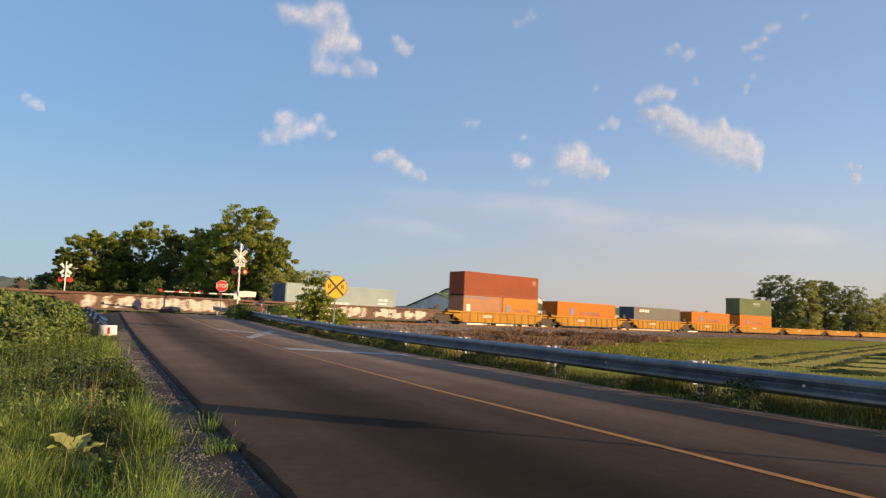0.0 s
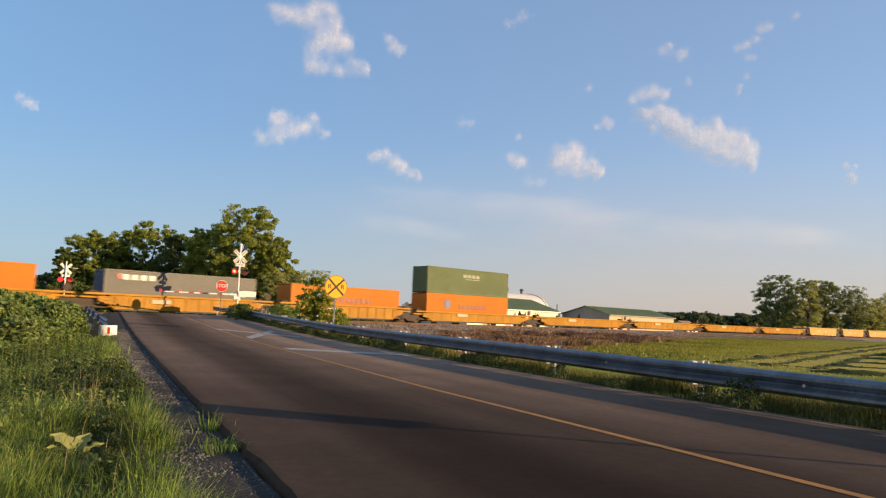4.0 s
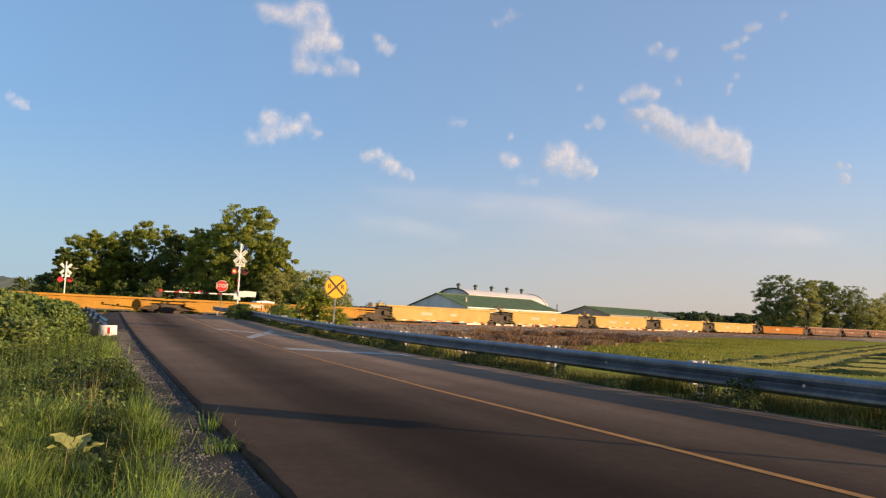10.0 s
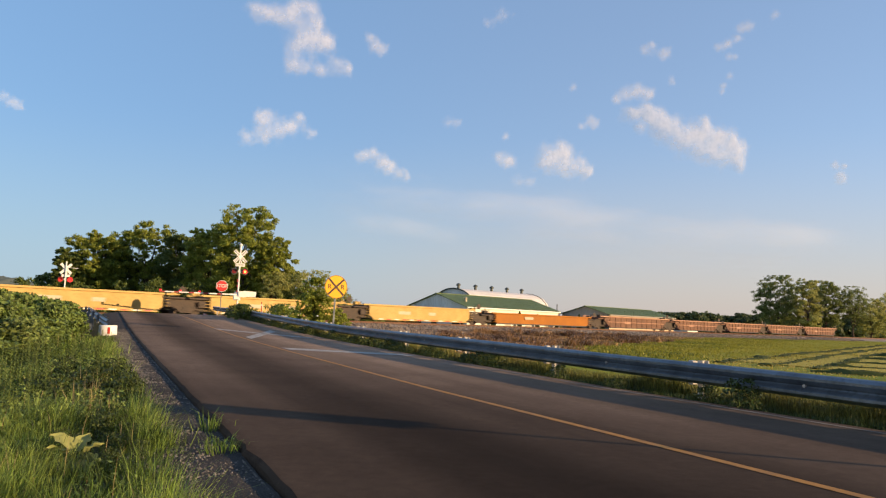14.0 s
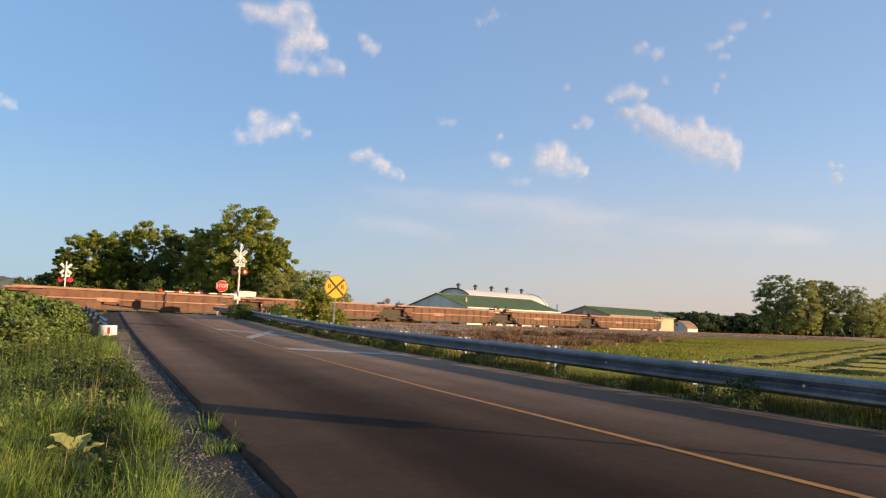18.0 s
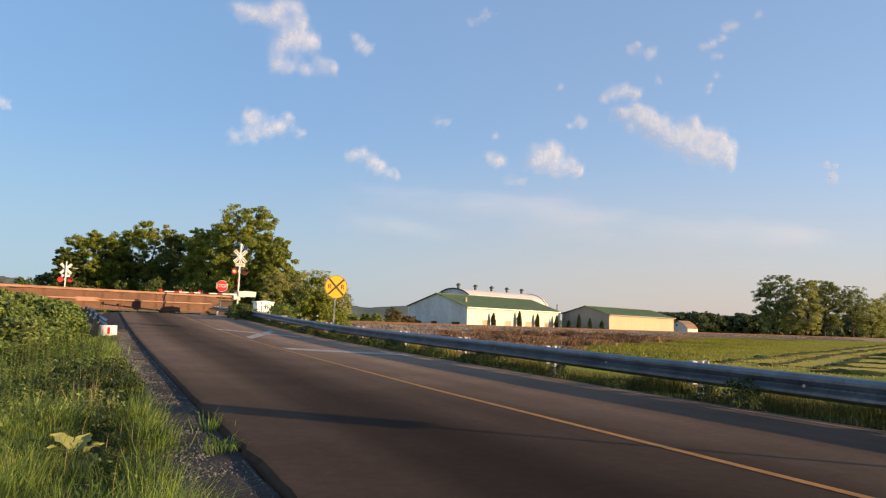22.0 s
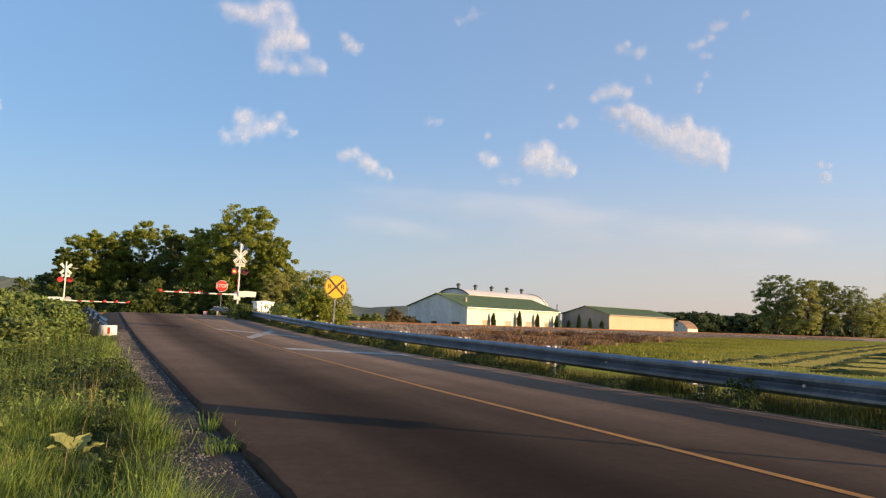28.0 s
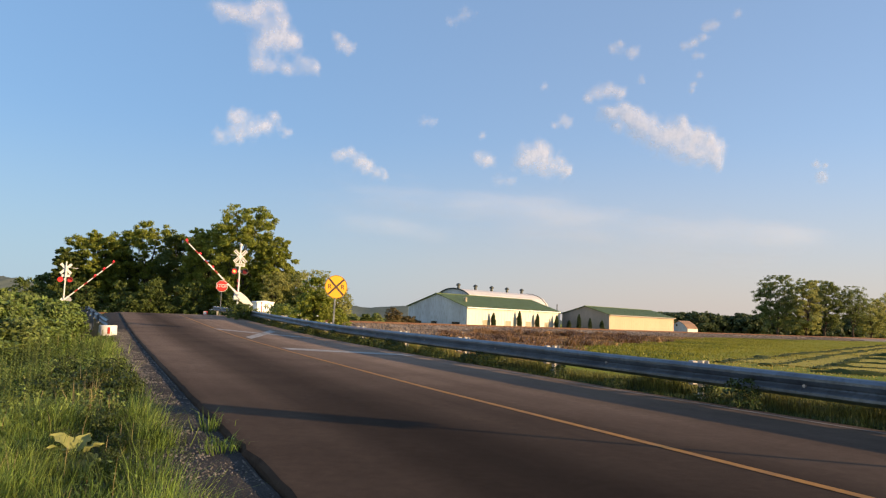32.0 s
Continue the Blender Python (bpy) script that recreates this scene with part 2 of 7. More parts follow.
# ---- ground ----
def ground_height(x, y):
    d = x * RP.x + y * RP.y
    s = x * RU.x + y * RU.y
    t = x * TN.x + y * TN.y - T_MID
    far = np.clip((np.hypot(x, y) - 200) / 2500, 0, 1)
    h = -0.3 - 0.6 * far
    h = h + 0.05 * np.sin(x * 0.21 + 1) * np.cos(y * 0.17)
    # bank of the railway
    bank = np.clip(1 - (np.abs(t + 2.1) - 5.5) / np.where(t < -2, 22.0, 8.0), 0, 1)
    h = h + (bank ** 1.6) * (0.36 - 0.0018 * np.clip(x * TU.x + y * TU.y + T_SHIFT - 84, 0, 180))
    # the road's own bank
    side = np.maximum(np.maximum(ROAD_L - 0.1 - d, d - ROAD_R - 1.0), 0)
    blend = np.clip(1 - side / 5.0, 0, 1)
    blend = blend * blend * (3 - 2 * blend)
    rz = road_z(s) - 0.1
    h = h * (1 - blend) + rz * blend
    return h


def graded(n, near, reach):
    k = np.linspace(-1, 1, n)
    a = 7.0
    return np.sinh(k * a) / np.sinh(a) * reach + near * k


def build_ground():
    xs, ys = graded(260, 40, 4500), graded(260, 40, 4500) + 25
    X, Y = np.meshgrid(xs, ys)
    Z = ground_height(X, Y)
    n = len(xs)
    v = np.stack([X.ravel(), Y.ravel(), Z.ravel()], 1)
    f = [(j * n + i, j * n + i + 1, (j + 1) * n + i + 1, (j + 1) * n + i) for j in range(n - 1) for i in range(n - 1)]
    ob = link_mesh("ground", v, f, M_GROUND, smooth=True)
    tagged(ob, "green meadow ground with dry patches beside the road", "ground", kind="structure")


build_ground()


def strip(name, d0, d1, s_list, lift, material, parent=None, thick=0.0):
    """A band along the road between two offsets."""
    v, f = [], []
    for s in s_list:
        z = float(road_z(s)) + lift
        v += [road(d0, s, z), road(d1, s, z)]
        if thick:
            v += [road(d1, s, z - thick), road(d0, s, z - thick)]
    k = 4 if thick else 2
    for i in range(len(s_list) - 1):
        a, b = i * k, (i + 1) * k
        f.append((a, a + 1, b + 1, b))
        if thick:
            f += [(a + 1, a + 2, b + 2, b + 1), (a + 3, a, b, b + 3)]
    return link_mesh(name, v, f, material, parent)


S_ROAD = [-60, -30, -15, -8, -4] + [x * 1.0 for x in range(-2, 90)] + [100, 110, 130, 160]
M_EDGE_LINE = mat("worn_white_paint", (0.24, 0.2, 0.17), (0.1, 0.075, 0.06), rough=0.8, scale=1.2, fine=40, c3=(0.08, 0.07, 0.06))


def road_sheet():
    """The asphalt, with a broken, crumbling near edge."""
    ss = [-60, -30, -15, -8, -4] + [-2 + 0.22 * i for i in range(220)] + [48 + i for i in range(42)] + [100, 110, 130, 160]
    v, f = [], []
    for s in ss:
        z = float(road_z(s))
        wob = 0.03 * noise.noise(Vector((s * 0.7, 0, 0))) + 0.035 * noise.noise(Vector((s * 3.1, 5, 0)))
        e = ROAD_L + wob + 0.02
        v += [road(e - 0.012, s, z - 0.1), road(e, s, z - 0.035 + 0.012 * noise.noise(Vector((s * 5, 2, 0)))), road(e + 0.03, s, z), road(ROAD_R + 0.15, s, z), road(ROAD_R + 0.15, s, z - 0.12)]
    for i in range(len(ss) - 1):
        for j in range(4):
            a = 5 * i + j
            f.append((a, a + 1, a + 6, a + 5))
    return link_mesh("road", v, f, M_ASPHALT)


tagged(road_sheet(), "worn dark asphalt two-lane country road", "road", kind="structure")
tagged(strip("centre_line", ROAD_MID - 0.05, ROAD_MID + 0.05, [x for x in S_ROAD if -40 < x < 50], 0.004, M_YELLOW_LINE), "worn yellow painted centre line on the road", "road marking", kind="structure")
tagged(strip("edge_line", ROAD_R - 0.12, ROAD_R - 0.04, [x for x in S_ROAD if -40 < x < 26], 0.004, M_EDGE_LINE), "worn white painted edge line on the road", "road marking", kind="structure")


def ballast_bed():
    prof = [(-15.5, -0.35), (-11.5, -0.02), (-9.0, 0.25), (-7.0, 0.52), (-6.3, 0.58), (-2.2, 0.56), (2.0, 0.58), (2.6, 0.5), (5.0, -0.4)]
    ss = list(np.arange(20, 330, 1.5)) + [400, 600, 900]
    v, f = [], []
    rng = np.random.default_rng(3)
    for s in ss:
        for o, z in prof:
            if z < 0.2:
                low = float(np.interp(o, [-24, -15.5, -11.5, 0, 5], [-0.31, -0.03, 0.1, 0.1, -0.4]))
                wide = float(np.clip((107 - s) / 8, 0, 1))
                o, z = o - wide * 8.5 * (o < -15), z * (1 - wide) + (low if o > -15 else -0.31) * wide
            v.append(track(o + rng.normal(0, 0.08), s, z + (rail_z(s) - RAIL_Z) * (1 if z > 0.2 else 0.5) + rng.normal(0, 0.02)))
    k = len(prof)
    for i in range(len(ss) - 1):
        for j in range(k - 1):
            a = i * k + j
            f.append((a, a + k, a + k + 1, a + 1))
    tagged(link_mesh("track_bed", v, f, M_BALLAST), "grey crushed stone ballast bed of the railway", "ballast", kind="structure")


ballast_bed()


def rails():
    prof = [(-0.07, 0), (0.07, 0), (0.07, 0.02), (0.015, 0.04), (0.015, 0.12), (0.036, 0.135), (0.036, 0.17), (-0.036, 0.17), (-0.036, 0.135), (-0.015, 0.12), (-0.015, 0.04), (-0.07, 0.02)]
    for mid in (0.0, -4.3):
        for g in (-0.75, 0.75):
            v, f = [], []
            for s in (-200, 20, 900):
                v += [track(mid + g + a, s, rail_z(s) - 0.17 + b) for a, b in prof]
            k = len(prof)
            for i in range(2):
                f += [(i * k + j, i * k + (j + 1) % k, (i + 1) * k + (j + 1) % k, (i + 1) * k + j) for j in range(k)]
            tagged(link_mesh("rail", v, f, M_RUST), "rust-brown steel railway rail on wooden ties", "rail", "rails", kind="structure")
        v, f = [], []
        for s in np.arange(30, 260, 0.55):
            if 84 - 8 < s < 84 + 8:
                continue
            b = len(v)
            for o, e, z in ((-1.3, 0, 0.58), (1.3, 0, 0.58), (1.3, 0.23, 0.58), (-1.3, 0.23, 0.58), (-1.3, 0, 0.45), (1.3, 0, 0.45), (1.3, 0.23, 0.45), (-1.3, 0.23, 0.45)):
                v.append(track(mid + o, s + e, z + 0.02 + rail_z(s) - RAIL_Z))
            f += [tuple(b + q for q in t) for t in ((0, 1, 2, 3), (0, 4, 5, 1), (1, 5, 6, 2), (2, 6, 7, 3), (3, 7, 4, 0))]
        tagged(link_mesh("track_ties", v, f, M_WOOD), "dark wooden railway ties bedded in ballast", "ties", kind="stuff")


rails()


# ---- the train ----
V0, SLOW = 17.4, 0.02


def train_shift(t):
    return V0 * t - SLOW * t * t


MOVERS = []


def on_track(c, z=RAIL_Z):
    """The pose of a thing whose middle is c metres down the train, its x along the line."""
    p = track(0, c, rail_z(c) + z - RAIL_Z)
    return Matrix.Translation(p) @ Matrix.Rotation(math.atan2(TU.y, TU.x), 4, "Z") @ Matrix.Rotation(math.atan(0.0018), 4, "Y")


M_WELL_YELLOW = mat("well_car_yellow", (0.42, 0.205, 0.014), (0.33, 0.155, 0.012), rough=0.55, scale=0.8, fine=9, c3=(0.23, 0.1, 0.018), bump=0.05, spec=0.2)
M_WELL_CREAM = mat("well_car_cream_yellow", (0.52, 0.35, 0.12), (0.43, 0.28, 0.085), rough=0.55, scale=0.7, fine=6, c3=(0.34, 0.19, 0.05), bump=0.05, spec=0.2)
M_WELL_AMBER = mat("well_car_amber", (0.35, 0.122, 0.006), (0.28, 0.096, 0.006), rough=0.55, scale=0.8, fine=9, c3=(0.3, 0.1, 0.014), bump=0.05, spec=0.2)
M_WELL_BROWN = mat("well_car_brown", (0.15, 0.062, 0.03), (0.095, 0.037, 0.019), rough=0.7, scale=0.9, fine=8, c3=(0.24, 0.13, 0.075), bump=0.08)
M_CHORD_BROWN = mat("faded_brown_chord", (0.4, 0.22, 0.14), (0.3, 0.14, 0.085), rough=0.7, scale=1.2, fine=10, bump=0.05)
M_WELL_RUST = mat("well_car_faded", (0.13, 0.065, 0.042), (0.08, 0.038, 0.026), rough=0.75, scale=0.7, fine=3, c3=(0.22, 0.15, 0.11), bump=0.08)
M_GRAFFITI = mat("graffiti_paint", (0.56, 0.53, 0.47), (0.44, 0.4, 0.35), rough=0.7, scale=1.6, fine=3.5, c3=(0.3, 0.2, 0.15), spread=(0.45, 0.55))
M_WHEEL = mat("brown_wheel_steel", (0.06, 0.037, 0.025), (0.032, 0.022, 0.016), rough=0.7, metal=0.1, scale=5)
M_LOGO_GREY = mat("plate_white", (0.52, 0.43, 0.28), (0.42, 0.36, 0.26), scale=3)
M_REFLECT = mat("reflector_red", (0.5, 0.03, 0.02), (0.4, 0.03, 0.02), rough=0.3, scale=3)

C_PALE = mat("reflector_white", (0.7, 0.68, 0.64), (0.6, 0.58, 0.55), rough=0.4, scale=3)


def truck(parent, x):
    """A two-axle truck under a joint, with frames, springs and four wheels."""
    bm = bmesh.new()
    for y in (-1.0, 1.0):
        plate(bm, [(-1.15, 0.38), (-1.15, 0.6), (-0.55, 0.72), (0.55, 0.72), (1.15, 0.6), (1.15, 0.38), (0.75, 0.45), (0.45, 0.2), (-0.45, 0.2), (-0.75, 0.45)], 0.14, pose(x, y, 0))
    box(bm, (0.4, 2.2, 0.3), pose(x, 0, 0.5))
    part("truck_frame", bm, M_WHEEL, parent)
    for dx in (-0.88, 0.88):
        for y in (-0.75, 0.75):
            w = bmesh.new()
            cyl(w, 0.42, 0.42, 0.12, pose(0, 0, -0.06), 20)
            cyl(w, 0.12, 0.12, 0.3, pose(0, 0, -0.15), 10)
            bmesh.ops.rotate(w, verts=w.verts, matrix=Matrix.Rotation(radians(90), 3, "X"))
            bmesh.ops.translate(w, verts=w.verts, vec=(x + dx, y, 0.42))
            part("wheel", w, M_WHEEL, parent)


def well_car(c0, c1, material, label, ribs=True, graffiti=False, tail=False, smooth_side=False, shallow=False):
    """A well car between two joints; x runs back along the train."""
    mid, half = (c0 + c1) / 2, (c1 - c0) / 2
    car = empty("well_car", on_track(mid), label, "rail car", "cars of the freight train")
    L = half - (1.9 if smooth_side else 2.25)
    top, low = 1.64 if smooth_side and material == M_WELL_CREAM else 1.68 if material == M_WELL_BROWN else 1.22 if shallow else 1.42, 0.2
    for y in (-1, 1):
        bm = bmesh.new()
        if smooth_side:
            pts = [(-L, top - 0.1), (L, top - 0.1), (L, 0.6), (L - 0.5, low + 0.1), (L * 0.45, low), (L * 0.3, low + 0.14), (-L * 0.3, low + 0.14), (-L * 0.45, low), (-L + 0.5, low + 0.1), (-L, 0.6)]
        else:
            pts = [(-L, top - 0.12), (L, top - 0.12), (L, low + 0.3), (L - 0.35, low), (-L + 0.35, low), (-L, low + 0.3)]
        plate(bm, pts, 0.05, pose(0, y * 1.36, 0))
        part("side_sheet", bm, material, car)
        bm = bmesh.new()
        box(bm, (2 * L + (1.6 if smooth_side else 3.8 if ribs else 1.2), 0.2, 0.16), pose(0, y * 1.40, top - 0.04), 0.02)
        part("top_chord", bm, M_CHORD_BROWN if material == M_WELL_BROWN else material, car)
        bm = bmesh.new()
        box(bm, (2 * L - 0.8, 0.16, 0.12), pose(0, y * 1.40, low + 0.04), 0.02)
        part("bottom_sill", bm, M_BLACK if not smooth_side else material, car)
        if material == M_WELL_BROWN:
            bm = bmesh.new()
            box(bm, (2 * L + 0.4, 0.14, 0.1), pose(0, y * 1.43, 0.98), 0.015)
            part("belt_rail", bm, M_CHORD_BROWN, car)
        if ribs:
            n = 11
            for i in range(n):
                x = -L + 0.3 + (2 * L - 0.6) * i / (n - 1)
                bm = bmesh.new()
                box(bm, (0.07, 0.03 if shallow else 0.07, top - low - 0.2), pose(x, y * (1.39 if shallow else 1.41), (top + low) / 2))
                part("rib", bm, material, car)
        if y < 0 and smooth_side:
            for i in range(12):
                bm = bmesh.new()
                box(bm, (0.55, 0.012, 0.09), pose(-L * 0.8 + 1.6 * L * i / 11, y * 1.495, low + 0.07))
                part("reflector_strip", bm, M_REFLECT if i % 2 else C_PALE, car)
        if y < 0:
            for i, (x, w) in enumerate(((-0.35, 1.5), (0.2, 0.9))):
                if not smooth_side and i:
                    break
                bm = bmesh.new()
                box(bm, (w, 0.012, 0.3), pose(L * x, y * 1.392 if smooth_side else y * 1.485, 0.95))
                part("number_panel", bm, M_GRAFFITI if graffiti else M_CHORD_BROWN if material == M_WELL_BROWN else M_LOGO_GREY, car, "pale stencilled panel with unreadable bars")
            if graffiti:
                rng = random.Random(int(c0))
                for i in range(68):
                    bm = bmesh.new()
                    x = rng.uniform(-L + 0.8, L - 0.8)
                    w, h = rng.uniform(0.3, 1.0), rng.uniform(0.3, 0.8)
                    z0 = rng.uniform(0.3, 1.36 - h)
                    k = rng.uniform(-0.2, 0.3)
                    plate(bm, [(x, z0), (x + w * 0.6, z0 + 0.05), (x + w, z0 + h * 0.5), (x + w * 0.7 + k, z0 + h), (x + k, z0 + h * 0.8)], 0.012, pose(0, y * 1.40 - 0.004 * (i % 5), 0))
                    part("graffiti_patch", bm, M_GRAFFITI, car)
    bm = bmesh.new()
    box(bm, (2 * L - 0.6, 2.6, 0.08), pose(0, 0, low + 0.06))
    part("floor_pan", bm, M_BLACK, car)
    for e in (-1, 1):
        bm = bmesh.new()
        box(bm, (half - L - 0.3, 2.5, 0.14), pose(e * (L + (half - L) / 2), 0, top - 0.3), 0.02)
        box(bm, (0.14, 2.6, 0.9), pose(e * (L + 0.02), 0, top - 0.5))
        part("end_platform", bm, material if ribs else M_WHEEL, car)
        bm = bmesh.new()
        box(bm, (half - L, 1.9, top - 0.75), pose(e * (L + (half - L) / 2), 0, (top - 0.4) / 2 + 0.18))
        box(bm, (0.7, 0.3, 0.5), pose(e * (L + 0.6), -1.1, 0.85), 0.03)
        rod(bm, (e * (L + 1.3), -0.9, top - 0.2), (e * (L + 1.3), -0.9, top + 0.45), 0.05)
        rod(bm, (e * (L + 0.9), -1.2, top - 0.2), (e * (L + 0.9), -1.2, top + 0.25), 0.03)
        part("brake_gear", bm, M_WHEEL, car)
        bm = bmesh.new()
        box(bm, (0.6, 0.5, 0.3), pose(e * (L + 1.1), -0.7, top + 0.06), 0.04)
        part("brake_cylinder", bm, material if smooth_side else M_WHEEL, car)
        if not ribs:
            continue
        bm = bmesh.new()
        plate(bm, [(e * L, 0.5), (e * (L + 0.9), top - 0.55), (e * (L + 0.9), top - 0.2), (e * L, top - 0.2)], 0.06, pose(0, -1.36, 0))
        part("end_gusset", bm, material, car)
    for e in (-1, 1):
        x = e * (L + 0.25)
        for k in range(4):
            bm = bmesh.new()
            rod(bm, (x - 0.22, -1.44, 0.42 + 0.25 * k), (x + 0.22, -1.44, 0.42 + 0.25 * k), 0.018, 6)
            part("ladder_rung", bm, material, car)
    bm = bmesh.new()
    disc(bm, 0.28, 0.05, pose(L + 1.5, -1.25, top + 0.35), 16)
    part("brake_wheel", bm, M_WHEEL, car)
    truck(car, -half)
    if tail:
        truck(car, half - 1.4)
        bm = bmesh.new()
        box(bm, (0.2, 0.25, 0.5), pose(half - 0.2, -0.2, 1.25), 0.02)
        part("rear_marker", bm, M_REFLECT, car, "red end-of-train marker")
    MOVERS.append((car, mid, RAIL_Z))
    return car


C_RED = mat("container_brick", (0.28, 0.062, 0.02), (0.23, 0.05, 0.017), rough=0.6, scale=0.6, fine=7, bump=0.03, spec=0.3)
C_ORANGE = mat("container_orange", (0.54, 0.168, 0.008), (0.48, 0.145, 0.008), rough=0.6, scale=0.6, fine=7, bump=0.03, spec=0.3, c3=(0.48, 0.12, 0.015))
C_GREEN = mat("container_green", (0.12, 0.155, 0.07), (0.1, 0.13, 0.06), rough=0.6, scale=0.6, fine=7, bump=0.03, spec=0.3)
C_GREY = mat("container_grey", (0.17, 0.165, 0.145), (0.145, 0.14, 0.125), rough=0.6, scale=0.6, fine=7, bump=0.03, spec=0.3)
C_TEAL = mat("container_pale_teal", (0.2, 0.28, 0.3), (0.26, 0.33, 0.34), rough=0.55, scale=0.5, fine=6, bump=0.03)
C_GOLD = mat("container_yellow_orange", (0.52, 0.205, 0.02), (0.46, 0.175, 0.017), rough=0.6, scale=0.6, fine=7, bump=0.03, spec=0.3)
C_PINK = mat("container_faded_salmon", (0.4, 0.18, 0.08), (0.34, 0.145, 0.066), rough=0.6, scale=0.6, fine=7, bump=0.03)
C_MARK = mat("container_mark_white", (0.72, 0.7, 0.66), (0.6, 0.58, 0.55), scale=3)
C_FAINT = mat("container_mark_faint", (0.34, 0.37, 0.28), (0.28, 0.31, 0.23), scale=3)
C_BLUE = mat("container_mark_blue", (0.16, 0.2, 0.34), (0.13, 0.17, 0.3), scale=3)
# blue of the front walls, with their shade put into the colour
C_END_SHADE = mat("container_shaded_front_blue", (0.05, 0.075, 0.13), (0.04, 0.06, 0.1), rough=0.6, scale=0.8, fine=8, bump=0.03)
C_NAVY = mat("container_mark_dark_orange", (0.3, 0.12, 0.07), (0.26, 0.1, 0.06), scale=3)
BOX_H = 2.59


def container(c, z, material, label, length=12.19, height=BOX_H, marks=(), front=None):
    """A corrugated steel box; x runs back along the train; its door stands at the rear."""
    w = 2.44
    ob = empty("shipping_container", on_track(c, z), label, "container", "containers of the freight train")
    L = length / 2
    n = int(length / 0.28)
    for y, nm in ((-1, "side_wall"), (1, "side_wall")):
        v, f = [], []
        x0, x1 = -L + 0.12, L - 0.12
        xs, ys = [], []
        for i in range(n):
            a = x0 + (x1 - x0) * i / n
            st = (x1 - x0) / n
            xs += [a, a + st * 0.3, a + st * 0.5, a + st * 0.8]
            ys += [0.0, 0.0, 0.036, 0.036]
        xs.append(x1)
        ys.append(0.0)
        for a, b in zip(xs, ys):
            yy = y * (w / 2 - 0.012 - b)
            v += [(a, yy, 0.16), (a, yy, height - 0.1)]
        for i in range(len(xs) - 1):
            q = (2 * i, 2 * i + 2, 2 * i + 3, 2 * i + 1)
            f.append(q if y < 0 else q[::-1])
        link_mesh(nm, v, f, material, ob)
        bm = bmesh.new()
        box(bm, (length, 0.08, 0.16), pose(0, y * (w / 2 - 0.04), 0.08), 0.01)
        part("bottom_rail", bm, material, ob)
        bm = bmesh.new()
        box(bm, (length, 0.07, 0.1), pose(0, y * (w / 2 - 0.035), height - 0.05), 0.01)
        part("top_rail", bm, material, ob)
        for e in (-1, 1):
            bm = bmesh.new()
            box(bm, (0.15, 0.1, height), pose(e * (L - 0.075), y * (w / 2 - 0.05), height / 2), 0.012)
            part("corner_post", bm, material, ob)
    bm = bmesh.new()
    box(bm, (length - 0.1, w - 0.1, 0.05), pose(0, 0, height - 0.045))
    part("roof_sheet", bm, material, ob)
    bm = bmesh.new()
    box(bm, (length - 0.1, w - 0.1, 0.08), pose(0, 0, 0.1))
    part("floor_sheet", bm, M_BLACK, ob)
    bm = bmesh.new()
    box(bm, (0.05, w - 0.18, height - 0.24), pose(-L + 0.06, 0, height / 2), 0.008)
    wall = part("front_wall", bm, front or material, ob)
    for i in range(7):
        bm = bmesh.new()
        box(bm, (0.04, 0.16, height - 0.3), pose(-L + 0.03, -0.95 + i * 0.317, height / 2))
        part("corrugation", bm, front or material, wall)
    for y in (-0.57, 0.57):
        bm = bmesh.new()
        box(bm, (0.05, 1.08, height - 0.26), pose(L - 0.05, y, height / 2), 0.01)
        for k in (-0.25, 0.25):
            rod(bm, (L, y + k, 0.15), (L, y + k, height - 0.12), 0.02)
        part("door", bm, material, ob)
    for x, zz, mw, mh, mm in marks:
        strokes = max(1, int(mw / 0.55)) if mw > 1.2 else 1
        for i in range(strokes):
            sw = mw / strokes
            bm = bmesh.new()
            box(bm, (sw * (0.72 if strokes > 1 else 1), 0.02, mh), pose(x - mw / 2 + sw * (i + 0.5), -w / 2 - 0.002, zz))
            part("marking", bm, mm, ob)
    for e in (-1, 1):
        for zz in (0.06, height - 0.06):
            bm = bmesh.new()
            box(bm, (0.2, 0.16, 0.12), pose(e * (L - 0.1), -(w / 2 - 0.075), zz), 0.012)
            part("corner_casting", bm, material, ob)
    MOVERS.append((ob, c, z))
    return ob


JOINTS = [57.5, 73.7, 90.6, 112.0, 129.0, 145.8, 161.6, 177.0, 195.5, 215.3, 234.8, 255.0, 275.2, 292.7, 308.6, 324.2, 340.1, 357.2, 378.7, 396.4, 412.0, 427.7, 443.6, 461.6]


